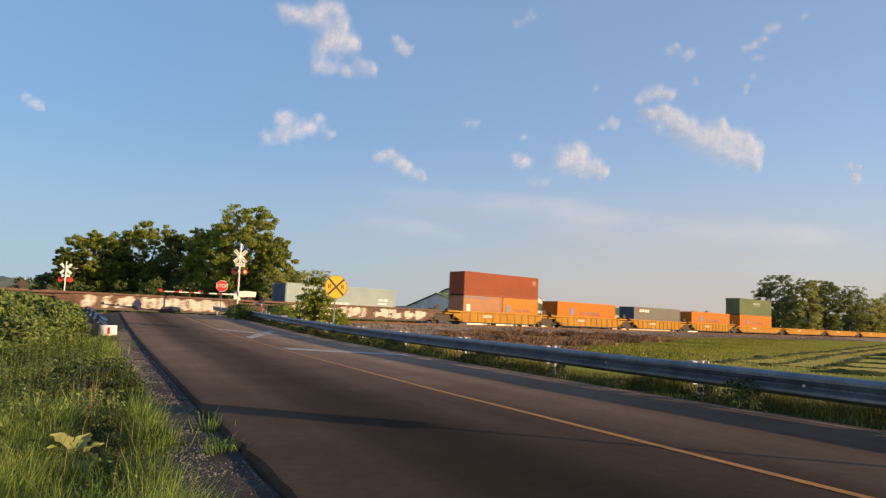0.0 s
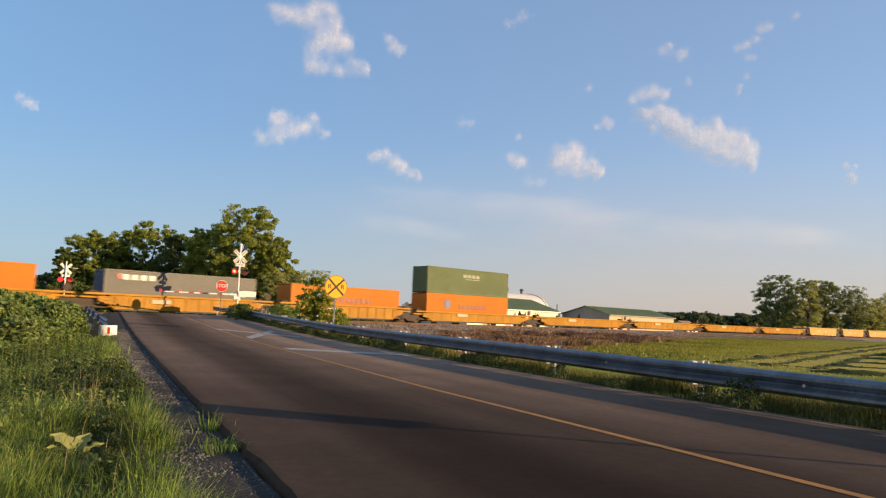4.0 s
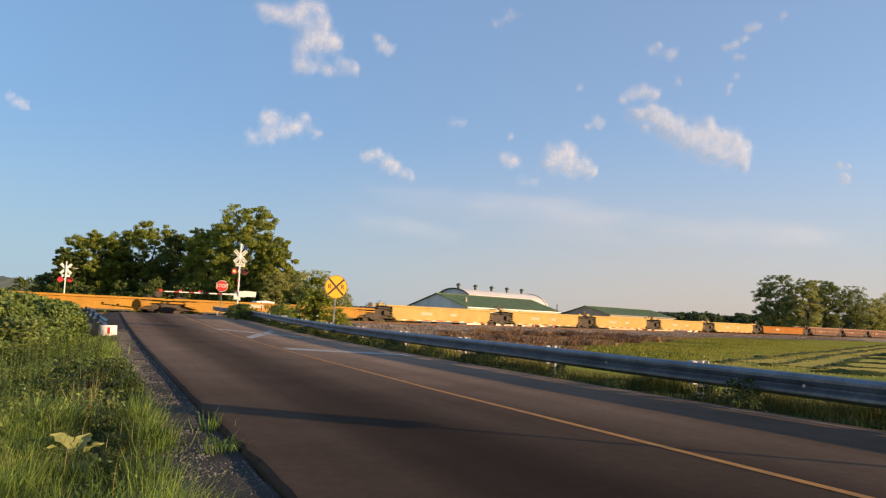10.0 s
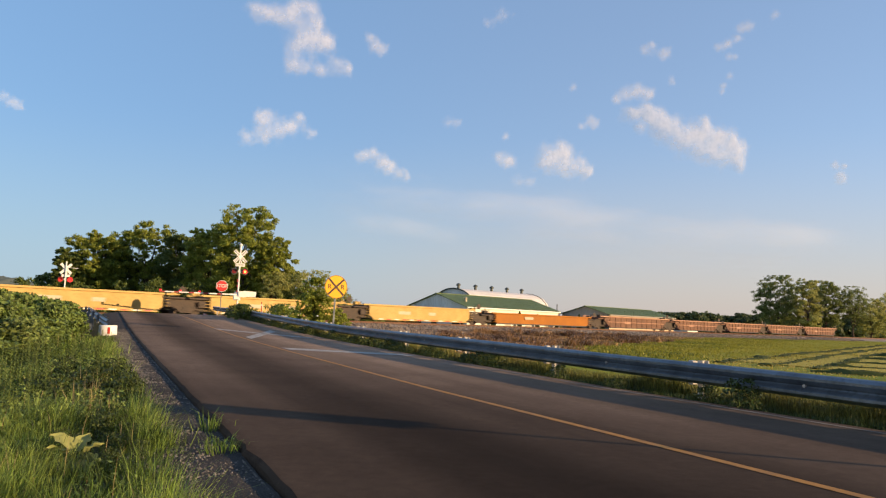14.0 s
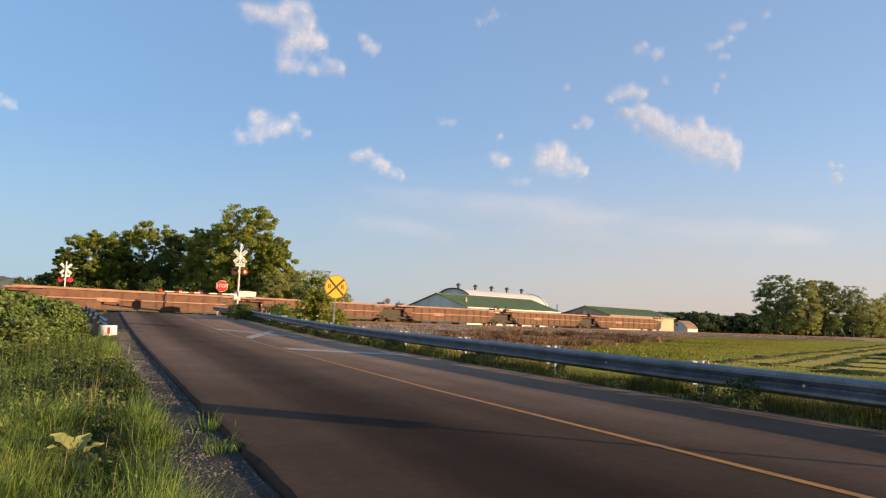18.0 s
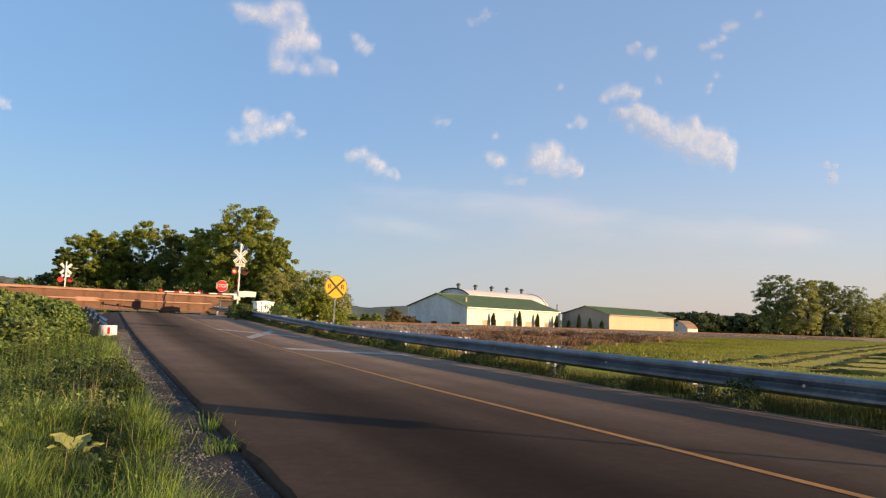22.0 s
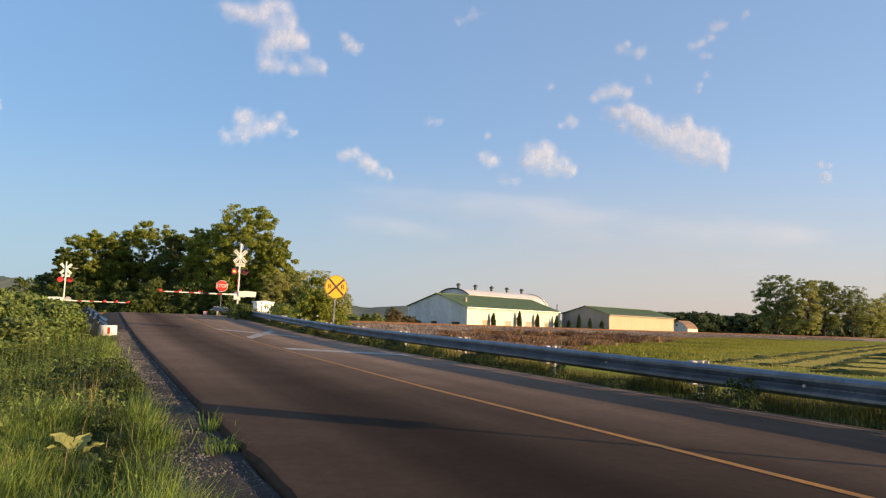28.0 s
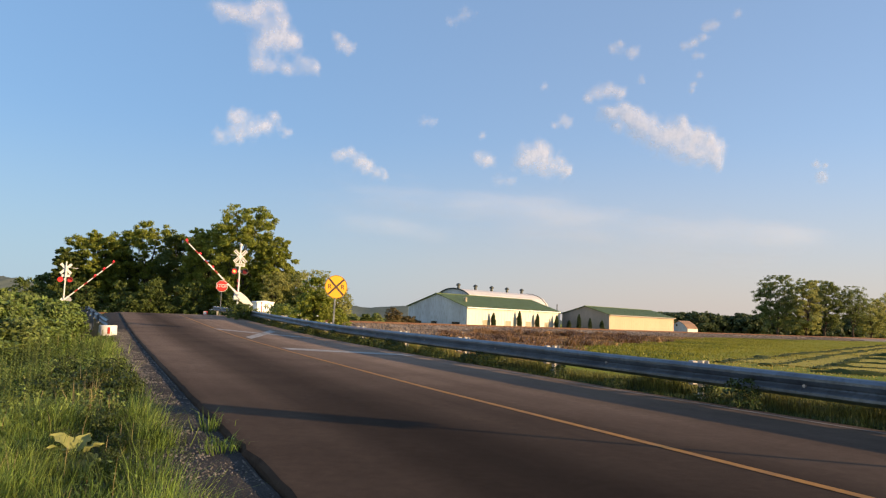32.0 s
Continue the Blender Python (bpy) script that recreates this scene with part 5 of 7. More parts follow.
tree((-7.2, 40.2, 0.15), 2.8, 2.9, 301, 9500, M_LEAF, "dense green elder bush behind the guardrail", name="bush", leaf=0.062, low=0.02)
tree((-5.9, 40.8, 0.1), 1.3, 1.6, 302, 2600, M_LEAF, "low green bush behind the guardrail", name="bush", leaf=0.05, low=0.02)
tree((-9.6, 42.5, 0.2), 1.2, 2.2, 306, 3000, M_LEAF, "low green bush behind the guardrail", name="bush", leaf=0.05, low=0.02)
tree(road(8.0, 46.6, 0.5), 1.0, 1.7, 303, 4200, M_LEAF_DARK, "dark low bush overgrowing the guardrail", name="bush", leaf=0.045, low=0.0)
tree(road(8.0, 44.2, 0.45), 0.95, 1.6, 304, 3200, M_LEAF_DARK, "dark low bush overgrowing the guardrail", name="bush", leaf=0.045, low=0.0)
tree(road(8.0, 49.0, 0.56), 0.9, 1.5, 307, 2600, M_LEAF_DARK, "dark low bush overgrowing the guardrail", name="bush", leaf=0.045, low=0.0)
tree(road(10.6, 47.0, 0.4), 1.2, 2.6, 305, 2600, M_WEED_BUSH, "leafy weeds in front of the signal", name="bush", leaf=0.06, low=0.0)


def blossoms():
    """White flower heads among the weeds behind the guardrail."""
    rng = np.random.default_rng(66)
    s, d = rng.uniform(36, 47, 44), rng.uniform(8.6, 10.5, 44)
    x, y = RP.x * d + RU.x * s, RP.y * d + RU.y * s
    pts = np.stack([x, y, ground_height(x, y) + rng.uniform(0.3, 0.9, 44)], 1)
    tagged(fast_quads("white_blossoms", leaf_quads(rng, pts, 0.045, 0, 0.9), M_WHITE), "small white flower heads among weeds", "flowers", kind="stuff")


blossoms()


# ---- grasses ----
def blades(rng, px, py, pz, h, w, bend):
    """Bent blades of two quads each, as loose quads."""
    n = len(px)
    a = rng.uniform(0, 2 * math.pi, n)
    b = a + rng.normal(0, 0.6, n) + math.pi / 2
    side = np.stack([np.cos(a), np.sin(a), np.zeros(n)], 1) * (w / 2)[:, None]
    lean = np.stack([np.cos(b), np.sin(b), np.zeros(n)], 1)
    p0 = np.stack([px, py, pz], 1)
    p1 = p0 + lean * (h * bend * 0.3)[:, None] + np.array([0, 0, 1]) * (h * 0.55)[:, None]
    p2 = p0 + lean * (h * bend)[:, None] + np.array([0, 0, 1]) * (h * (1 - 0.35 * bend))[:, None]
    q1 = np.stack([p0 - side, p0 + side, p1 + side * 0.8, p1 - side * 0.8], 1)
    q2 = np.stack([p1 - side * 0.8, p1 + side * 0.8, p2 + side * 0.1, p2 - side * 0.1], 1)
    return np.concatenate([q1, q2], 0)


def spread(rng, n, d0, d1, s0, s1, power=1.6):
    """Points on the verge, thinning out with distance."""
    s = s0 + (s1 - s0) * rng.uniform(0, 1, n) ** power
    d = rng.uniform(d0, d1, n)
    x = RP.x * d + RU.x * s
    y = RP.y * d + RU.y * s
    return d, s, x, y


# one grass in lit and shaded copies: sun and shade are in the colours
M_GRASS_SUNLIT = leaf_mat("sunlit_blade", (0.2, 0.29, 0.05), (0.29, 0.35, 0.08), rand=0.6, trans=0.42)
M_GRASS_SHADED = leaf_mat("shade_blade", (0.034, 0.066, 0.011), (0.055, 0.088, 0.015), rand=0.7)
# dark sheet under the grass: the blades' shade is put into its colour
M_SHADE_SOIL = mat("verge_shade_thatch", (0.055, 0.05, 0.022), (0.035, 0.035, 0.015), rough=1.0, scale=2.5, fine=25, bump=0.8, c3=(0.1, 0.085, 0.04), spec=0.05)


def shaded_soil():
    v, f = [], []
    ss, dd = [-40, -30, -20, -14, -9, -6, -4, -2.5, -1.2, -0.3] + [0.5 + 0.6 * i for i in range(48)] + [32, 36, 40, 45, 50], [-6.5, -5, -4, -3, -2.2, -1.5, -0.9, -0.4, 0.0, 0.3, 0.5]
    for s in ss:
        for d in dd:
            p = road(d, s)
            v.append((p.x, p.y, float(ground_height(p.x, p.y)) + 0.012))
    k = len(dd)
    for i in range(len(ss) - 1):
        for j in range(k - 1):
            f.append((i * k + j, i * k + j + 1, (i + 1) * k + j + 1, (i + 1) * k + j))
    tagged(link_mesh("shaded_soil", v, f, M_SHADE_SOIL), "earth and thatch under the verge grass, shade put into their colour", "soil", kind="structure")


shaded_soil()


def arcs(rng, px, py, pz, h, w, az, bend):
    """Blades of two quads that arch over towards az; bend: radians at the tip."""
    n = len(px)
    go = np.stack([np.cos(az), np.sin(az), np.zeros(n)], 1)
    face = az + math.pi / 2 + rng.normal(0, 0.5, n)
    side = np.stack([np.cos(face), np.sin(face), np.zeros(n)], 1) * (w / 2)[:, None]
    p, out = np.stack([px, py, pz], 1), []
    for k, (wide, thin) in enumerate(((1.0, 0.85), (0.85, 0.06))):
        a = bend * (0.2, 0.85)[k]
        q = p + (go * np.sin(a)[:, None] + np.array([0, 0, 1]) * np.cos(a)[:, None]) * (h * (0.54, 0.5)[k])[:, None]
        out.append(np.stack([p - side * wide, p + side * wide, q + side * thin, q - side * thin], 1))
        p = q
    return np.concatenate(out, 0)


def verge_edge(s):
    """Where the grass ends beside the gravel."""
    return 0.47 + 0.13 * np.exp(-((s - 7.5) / 2.6) ** 2) + 0.05 * np.sin(s * 2.1) + 0.04 * np.sin(s * 5.3)


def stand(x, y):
    """How lush and sunlit-coloured (above nought) or weedy and shade-coloured (below) the verge's growth is."""
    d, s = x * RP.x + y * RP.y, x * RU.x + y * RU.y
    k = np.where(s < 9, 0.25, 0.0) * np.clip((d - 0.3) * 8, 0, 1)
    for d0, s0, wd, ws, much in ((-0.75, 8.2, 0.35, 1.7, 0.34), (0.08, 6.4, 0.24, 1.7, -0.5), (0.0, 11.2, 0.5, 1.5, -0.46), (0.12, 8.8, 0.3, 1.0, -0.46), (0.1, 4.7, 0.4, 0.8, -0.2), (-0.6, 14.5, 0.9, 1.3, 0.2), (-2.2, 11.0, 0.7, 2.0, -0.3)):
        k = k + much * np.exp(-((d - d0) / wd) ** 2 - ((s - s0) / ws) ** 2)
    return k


def verge_grass():
    rng = np.random.default_rng(77)
    groups = {"sunlit_grass": (M_GRASS_SUNLIT, "grass on the road verge, in a sunlit yellow-green colour", []), "shaded_grass": (M_GRASS_SHADED, "green grass on the road verge, in a shade-dark colour", []), "verge_grass": (M_GRASS, "tall green grass on the road verge", [])}

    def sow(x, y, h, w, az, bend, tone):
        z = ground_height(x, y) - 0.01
        for nm, pick in (("sunlit_grass", tone > 0.1), ("shaded_grass", tone < -0.14), ("verge_grass", (tone <= 0.1) & (tone >= -0.14))):
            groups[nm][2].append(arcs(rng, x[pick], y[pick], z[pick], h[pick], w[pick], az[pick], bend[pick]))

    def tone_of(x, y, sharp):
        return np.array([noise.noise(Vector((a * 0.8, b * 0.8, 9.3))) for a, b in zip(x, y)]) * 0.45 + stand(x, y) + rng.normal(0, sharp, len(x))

    # tussocks whose blades arch outwards
    m = 2700
    s = 1.5 + 23 * rng.uniform(0, 1, m) ** 1.7
    d = 0.5 - 6.0 * rng.uniform(0, 1, m) ** 1.15
    patch = np.array([noise.noise(Vector((float(a) * 0.55, float(b) * 0.4, 21.7))) for a, b in zip(d, s)])
    keep = (d < verge_edge(s) - 0.08) & ((patch > -0.12) | (d > 0.05)) & (np.hypot(RP.x * d + RU.x * s, RP.y * d + RU.y * s) > 1.9)
    keep &= rng.uniform(0, 1, m) < 1 + 1.5 * np.minimum(stand(RP.x * d + RU.x * s, RP.y * d + RU.y * s), 0)
    s, d = s[keep], d[keep]
    cx, cy = RP.x * d + RU.x * s, RP.y * d + RU.y * s
    near = np.hypot(cx, cy)
    lump = np.array([noise.noise(Vector((a * 0.75, b * 0.75, 3.1))) for a, b in zip(cx, cy)])
    ch = np.minimum(rng.uniform(0.14, 0.33, len(cx)) * (1 + 0.8 * lump + 0.7 * stand(cx, cy)).clip(0.35, 1.8), 0.1 + near * 0.06)
    n = np.clip(160 - near * 8, 36, 135).astype(int)
    ct = tone_of(cx, cy, 0.12)
    idx = np.repeat(np.arange(len(cx)), n)
    r = rng.normal(0, 1, (len(idx), 2)) * (0.05 + 0.13 * ch[idx])[:, None]
    away = np.arctan2(r[:, 1], r[:, 0])
    # the wind lays them over towards the road
    wind = math.atan2(RP.y - 0.5 * RU.y, RP.x - 0.5 * RU.x)
    az = np.where(rng.uniform(0, 1, len(idx)) < 0.45, wind + rng.normal(0, 0.6, len(idx)), away + rng.normal(0, 0.5, len(idx)))
    sow(cx[idx] + r[:, 0], cy[idx] + r[:, 1], ch[idx] * rng.uniform(0.45, 1.2, len(idx)), rng.uniform(0.0022, 0.0046, len(idx)) * (1 + near[idx] * 0.09), az, rng.uniform(0.3, 2.1, len(idx)), ct[idx] + rng.normal(0, 0.1, len(idx)))
    # finer grass that fills the ground between them
    d, s, x, y = spread(rng, 95000, -5.5, 0.5, 1.2, 31, 2.0)
    keep = (d < verge_edge(s)) & (np.hypot(x, y) > 1.5) & ((s < 26) | (d < -0.8)) & (rng.uniform(0, 1, len(x)) < 1 + 1.7 * np.minimum(stand(x, y), 0))
    d, s, x, y = d[keep], s[keep], x[keep], y[keep]
    near = np.hypot(x, y)
    h = np.minimum(rng.uniform(0.05, 0.2, len(x)), 0.1 + near * 0.07) * np.clip((verge_edge(s) - d) * 4, 0.5, 1) * (1 + 0.8 * stand(x, y)).clip(0.5, 1.3)
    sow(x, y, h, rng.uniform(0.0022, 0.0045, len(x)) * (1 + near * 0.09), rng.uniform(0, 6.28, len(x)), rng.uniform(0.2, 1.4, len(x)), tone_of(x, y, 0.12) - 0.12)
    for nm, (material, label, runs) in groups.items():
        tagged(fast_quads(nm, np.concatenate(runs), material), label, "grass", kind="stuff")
    # small round leaves low in the gaps
    d, s, x, y = spread(rng, 60000, -4.2, 0.3, 2.6, 15, 1.5)
    gap = np.array([noise.noise(Vector((float(a) * 0.55, float(b) * 0.4, 21.7))) for a, b in zip(d, s)]) + rng.normal(0, 0.12, len(x)) < 0.08
    x, y = x[gap], y[gap]
    near = np.hypot(x, y)
    pts = np.stack([x, y, ground_height(x, y) + rng.uniform(0.02, 0.22, len(x)) * np.minimum(1, near * 0.14)], 1)
    tagged(fast_quads("low_leaves", leaf_quads(rng, pts, 0.012 + near[:, None] * 0.0012, 0, 0.62, rng.normal(0, 0.6, (len(x), 3)) + np.array([0.3, -0.2, 1.0]), 0.6), M_WEED), "small green leaves low among the verge grass", "weeds", kind="stuff")
    # the verge goes on behind the camera
    d, s, x, y = spread(rng, 26000, -7.5, 0.35, -9, 1.8, 1.0)
    x2, y2 = spread(rng, 14000, -13, -4.6, 0.5, 24, 1.0)[2:]
    x, y = np.concatenate([x, x2]), np.concatenate([y, y2])
    h = rng.uniform(0.1, 0.3, len(x))
    back_grass = fast_quads("back_grass", blades(rng, x, y, ground_height(x, y), h, rng.uniform(0.004, 0.009, len(x)), rng.uniform(0.25, 1.15, len(x))), M_GRASS)
    tagged(back_grass, "green grass on the verge beyond and behind", "grass", kind="stuff")
    d, s, x, y = spread(rng, 520, -5.0, 0.3, 3.0, 26)
    z = ground_height(x, y)
    near = np.hypot(x, y)
    h = np.minimum(rng.uniform(0.2, 0.5, len(x)), 0.12 + near * 0.06)
    w = rng.uniform(0.003, 0.005, len(x)) * (1 + near * 0.05)
    tagged(fast_quads("dry_stalks", blades(rng, x, y, z, h, w, rng.uniform(0.02, 0.35, len(x))), M_STRAW), "dry straw-coloured stalks among the verge grass", "stalks", kind="stuff")


verge_grass()


ROW_A, ROW_B, FIELD_CORNER = Vector((0.58, 0.81, 0)).normalized(), Vector((0.4, -0.92, 0)).normalized(), Vector((9.6, 28.6, 0))
ROW_C = Vector((0.84, -0.54, 0)).normalized()


def mown(x, y):
    """Inside the corner of the mown field."""
    u, v = x - FIELD_CORNER.x, y - FIELD_CORNER.y
    return (u * ROW_A.y - v * ROW_A.x > 0) & (u * -ROW_B.y + v * ROW_B.x > 0)


M_MEADOW = leaf_mat("meadow_blade", (0.215, 0.215, 0.024), (0.3, 0.275, 0.036), rand=0.25, trans=0.4)
M_ROUGH = leaf_mat("rough_blade", (0.13, 0.145, 0.03), (0.2, 0.18, 0.05), rand=0.6, trans=0.35)


def dead_bank(x, o):
    """Above nought where the railway's slope bears dead grass; o is the offset from the track."""
    return o + 29.5 + np.clip(9.5 - x, 0, 8) * 2.2 - np.clip((x - 10.5) * 0.75, 0, 19)


def far_grass():
    """Grass along the guardrail and the rough strip below the railway."""
    rng = np.random.default_rng(78)
    n = 64000
    d, s, x, y = spread(rng, n, 7.8, 12.5, -3, 52, 1.5)
    keep = rng.uniform(0, 1, n) < np.clip(1.25 - (d - 7.9) * 0.25, 0.3, 1)
    d, s, x, y = d[keep], s[keep], x[keep], y[keep]
    z = ground_height(x, y)
    h = rng.uniform(0.04, 0.2, len(x)) * np.clip((d - 7.72) * 1.6, 0.35, 1.0) * np.where(d < 8.35, 1.0, 0.6)
    w = rng.uniform(0.008, 0.015, len(x)) * (1 + 0.04 * s.clip(0))
    lay = rng.uniform(0, 6.28, len(x))
    # tone paints the rail's shade: dark blades near it, sunlit ones beyond
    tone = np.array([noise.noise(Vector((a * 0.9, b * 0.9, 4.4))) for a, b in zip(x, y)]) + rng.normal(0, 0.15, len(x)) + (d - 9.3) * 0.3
    for pick, material, nm, label in ((tone < 0, M_VERGE, "guardrail_grass", "rough grass growing under the guardrail, shade put into its colour"), (tone >= 0, M_ROUGH, "sunny_guardrail_grass", "green grass behind the guardrail, in a sunlit colour")):
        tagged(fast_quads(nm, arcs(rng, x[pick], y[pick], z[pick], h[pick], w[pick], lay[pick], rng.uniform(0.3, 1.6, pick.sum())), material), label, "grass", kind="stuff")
    # short shade-coloured grass at the rail's foot, and a taller, patchy fringe just behind
    for n, near, away, low, high, material, nm, label in ((22000, 7.9, 8.5, 0.05, 0.17, M_VERGE, "edge_grass", "short grass at the foot of the guardrail, in a shade colour"), (42000, 8.52, 9.05, 0.2, 0.4, M_ROUGH, "fringe_grass", "tall olive grass along the back of the guardrail")):
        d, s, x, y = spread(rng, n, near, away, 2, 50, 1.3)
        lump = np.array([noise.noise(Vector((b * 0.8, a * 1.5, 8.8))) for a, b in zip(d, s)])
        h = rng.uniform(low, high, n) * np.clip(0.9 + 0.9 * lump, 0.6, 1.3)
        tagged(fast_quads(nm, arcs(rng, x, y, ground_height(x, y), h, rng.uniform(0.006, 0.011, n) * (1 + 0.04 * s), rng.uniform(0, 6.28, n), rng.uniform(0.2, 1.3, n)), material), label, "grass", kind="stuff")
    n = 60000
    d, s, x, y = spread(rng, n, 8.6, 62, -2, 75, 1.0)
    keep = (dead_bank(x, x * TN.x + y * TN.y - T_MID) < -1) & (x > -6) & ~mown(x, y) & (d > 9.2)
    x, y, d = x[keep], y[keep], d[keep]
    z = ground_height(x, y)
    dist = np.hypot(x, y)
    tagged(fast_quads("meadow_grass", blades(rng, x, y, z, rng.uniform(0.02, 0.06, len(x)) * (1 + 0.8 * (d < 11)), rng.uniform(0.02, 0.036, len(x)) * (1 + dist * 0.03), rng.uniform(0.3, 1.0, len(x))), M_MEADOW), "short green meadow grass between road and field", "grass", kind="stuff")
    n = 230000
    o, q = rng.uniform(-42, -9.2, n), 48 + 150 * rng.uniform(0, 1, n) ** 1.4
    v = np.array([track(a, b) for a, b in zip(o, q)])
    x, y = v[:, 0], v[:, 1]
    dd = x * RP.x + y * RP.y
    keep = (dd > 10.5) & (x > 1.0 + rng.normal(0, 1.6, n)) & ((o < -10.5) | (y > 75)) & ((rng.uniform(0, 1, n) < 0.4) | (dead_bank(x, o) > -3))
    x, y, o = x[keep], y[keep], o[keep]
    z = ground_height(x, y)
    h = rng.uniform(0.1, 0.34, len(x))
    w = rng.uniform(0.02, 0.05, len(x))
    h = h * np.where(dead_bank(x, o) > 0, 0.55, 0.3)
    qs = blades(rng, x, y, z, h, w * 1.3, rng.uniform(0.6, 1.7, len(x)))
    dry = dead_bank(x, o) + 4 * np.array([noise.noise(Vector((a * 0.15, b * 0.15, 0.3))) for a, b in zip(x, y)]) > 0
    dry = np.concatenate([dry, dry])
    tagged(fast_quads("dead_grass", qs[dry], M_DEAD), "brown dead grass on the railway bank", "grass", kind="stuff")
    tagged(fast_quads("bank_grass", qs[~dry], M_MEADOW), "green rough grass below the railway bank", "grass", kind="stuff")


M_DEAD = leaf_mat("dead_grass", (0.4, 0.24, 0.11), (0.24, 0.13, 0.06), rand=0.6, trans=0.2)
M_DEAD_DARK = leaf_mat("dark_dead_weed", (0.1, 0.055, 0.032), (0.17, 0.09, 0.045), rand=0.5, trans=0.1)
M_LUSH = leaf_mat("lush_meadow_blade", (0.1, 0.13, 0.018), (0.145, 0.17, 0.024), rand=0.5, trans=0.35)


def tussocks():
    """Lumps of brown dead grass on the slope below the ballast."""
    rng = np.random.default_rng(55)
    for i in range(620):
        o, q = rng.uniform(-40, -10.0), 62 + 66 * rng.uniform(0, 1)
        c = track(o, q)
        if not (0 < c.x < 30) or c.x * RP.x + c.y * RP.y < 11.5 or dead_bank(c.x, o) + rng.normal(0, 1) < 0:
            continue
        n = 90
        r = rng.uniform(0.25, 0.7)
        px, py = c.x + rng.normal(0, r * 0.6, n), c.y + rng.normal(0, r * 0.6, n)
        hh = rng.uniform(0.3, 0.95) * rng.uniform(0.5, 1, n)
        qs = blades(rng, px, py, ground_height(px, py), hh, rng.uniform(0.03, 0.07, n), rng.uniform(0.8, 1.8, n))
        dark = rng.uniform() < 0.42
        tagged(fast_quads("grass_tussock", qs, M_DEAD_DARK if dark else M_DEAD), "dark brown dead weed clump on the railway bank" if dark else "tawny dead grass tussock on the railway bank", "grass tussock", "tussocks of the railway bank")


def hummocks():
    """Lush green lumps of rough grass between the dead bank and the mown field."""
    rng = np.random.default_rng(57)
    m = 2300
    o, q = rng.uniform(-42, -10.5, m), 82 + 115 * rng.uniform(0, 1, m) ** 1.15
    cx, cy = TN.x * (T_MID + o) + TU.x * (q - T_SHIFT), TN.y * (T_MID + o) + TU.y * (q - T_SHIFT)
    along = (cx - FIELD_CORNER.x) * ROW_A.x + (cy - FIELD_CORNER.y) * ROW_A.y
    aside = (cx - FIELD_CORNER.x) * ROW_A.y - (cy - FIELD_CORNER.y) * ROW_A.x
    keep = (dead_bank(cx, o) < 1) & (cx > 4) & (aside < -2.2 - 0.1 * along) & (cx < 70)
    cx, cy = cx[keep], cy[keep]
    lush = np.array([noise.noise(Vector((a * 0.12, b * 0.12, 6.1))) for a, b in zip(cx, cy)]) + rng.normal(0, 0.25, len(cx)) > 0.05
    for pick, tall, material, nm, label in ((lush, 0.12, M_LUSH, "lush_hummocks", "dark green lumps of lush grass below the bank"), (~lush, 0.19, M_MEADOW, "sunny_hummocks", "sunlit yellow-green lumps of rough grass below the bank")):
        ax, ay = cx[pick], cy[pick]
        idx = np.repeat(np.arange(len(ax)), 90)
        r = rng.normal(0, 1, (len(idx), 2)) * rng.uniform(0.3, 0.95, len(ax))[idx][:, None]
        x, y = ax[idx] + r[:, 0] * 2.4, ay[idx] + r[:, 1]
        h = rng.uniform(0.5, 1.5, len(ax))[idx] * tall * rng.uniform(0.5, 1, len(idx))
        tagged(fast_quads(nm, arcs(rng, x, y, ground_height(x, y), h, rng.uniform(0.03, 0.07, len(idx)), rng.uniform(0, 6.28, len(idx)), rng.uniform(1.0, 2.2, len(idx))), material), label, "grass", kind="stuff")


tussocks()
far_grass()
hummocks()


def weed(base, h, seed, material=None, leaf=0.05, spreadw=0.3):
    """One broad-leaved weed plant: stem and leaves up its height."""
    rng = np.random.default_rng(seed)
    ob = empty("weed", Matrix.Translation(base), "leafy broad-leaved weed on the verge", "weed", "weeds of the verge")
    for i in range(2):
        bm = bmesh.new()
        a = rng.uniform(0, 6.28)
        rod(bm, (0, 0, -0.05), (math.cos(a) * spreadw * 0.5, math.sin(a) * spreadw * 0.5, h * rng.uniform(0.8, 1.0)), 0.009, 5, 0.004)
        part("stem", bm, M_WEED, ob)
    n = int((720 if h > 1 else 560) * h)
    z = rng.uniform(0.1, 1.0, n) ** 0.7 * h
    a, r = rng.uniform(0, 6.28, n), spreadw * np.sqrt(rng.uniform(0.05, 1, n)) * (1.1 - 0.5 * (z / h) ** 2)
    pts = np.stack([r * np.cos(a), r * np.sin(a), z], 1)
    out = np.stack([np.cos(a), np.sin(a), np.full(n, 0.9)], 1)
    tagged(fast_quads("leaves", leaf_quads(rng, pts, leaf, 0.5, 0.55, out, 0.7), material or M_WEED, ob), kind="stuff")
    return ob


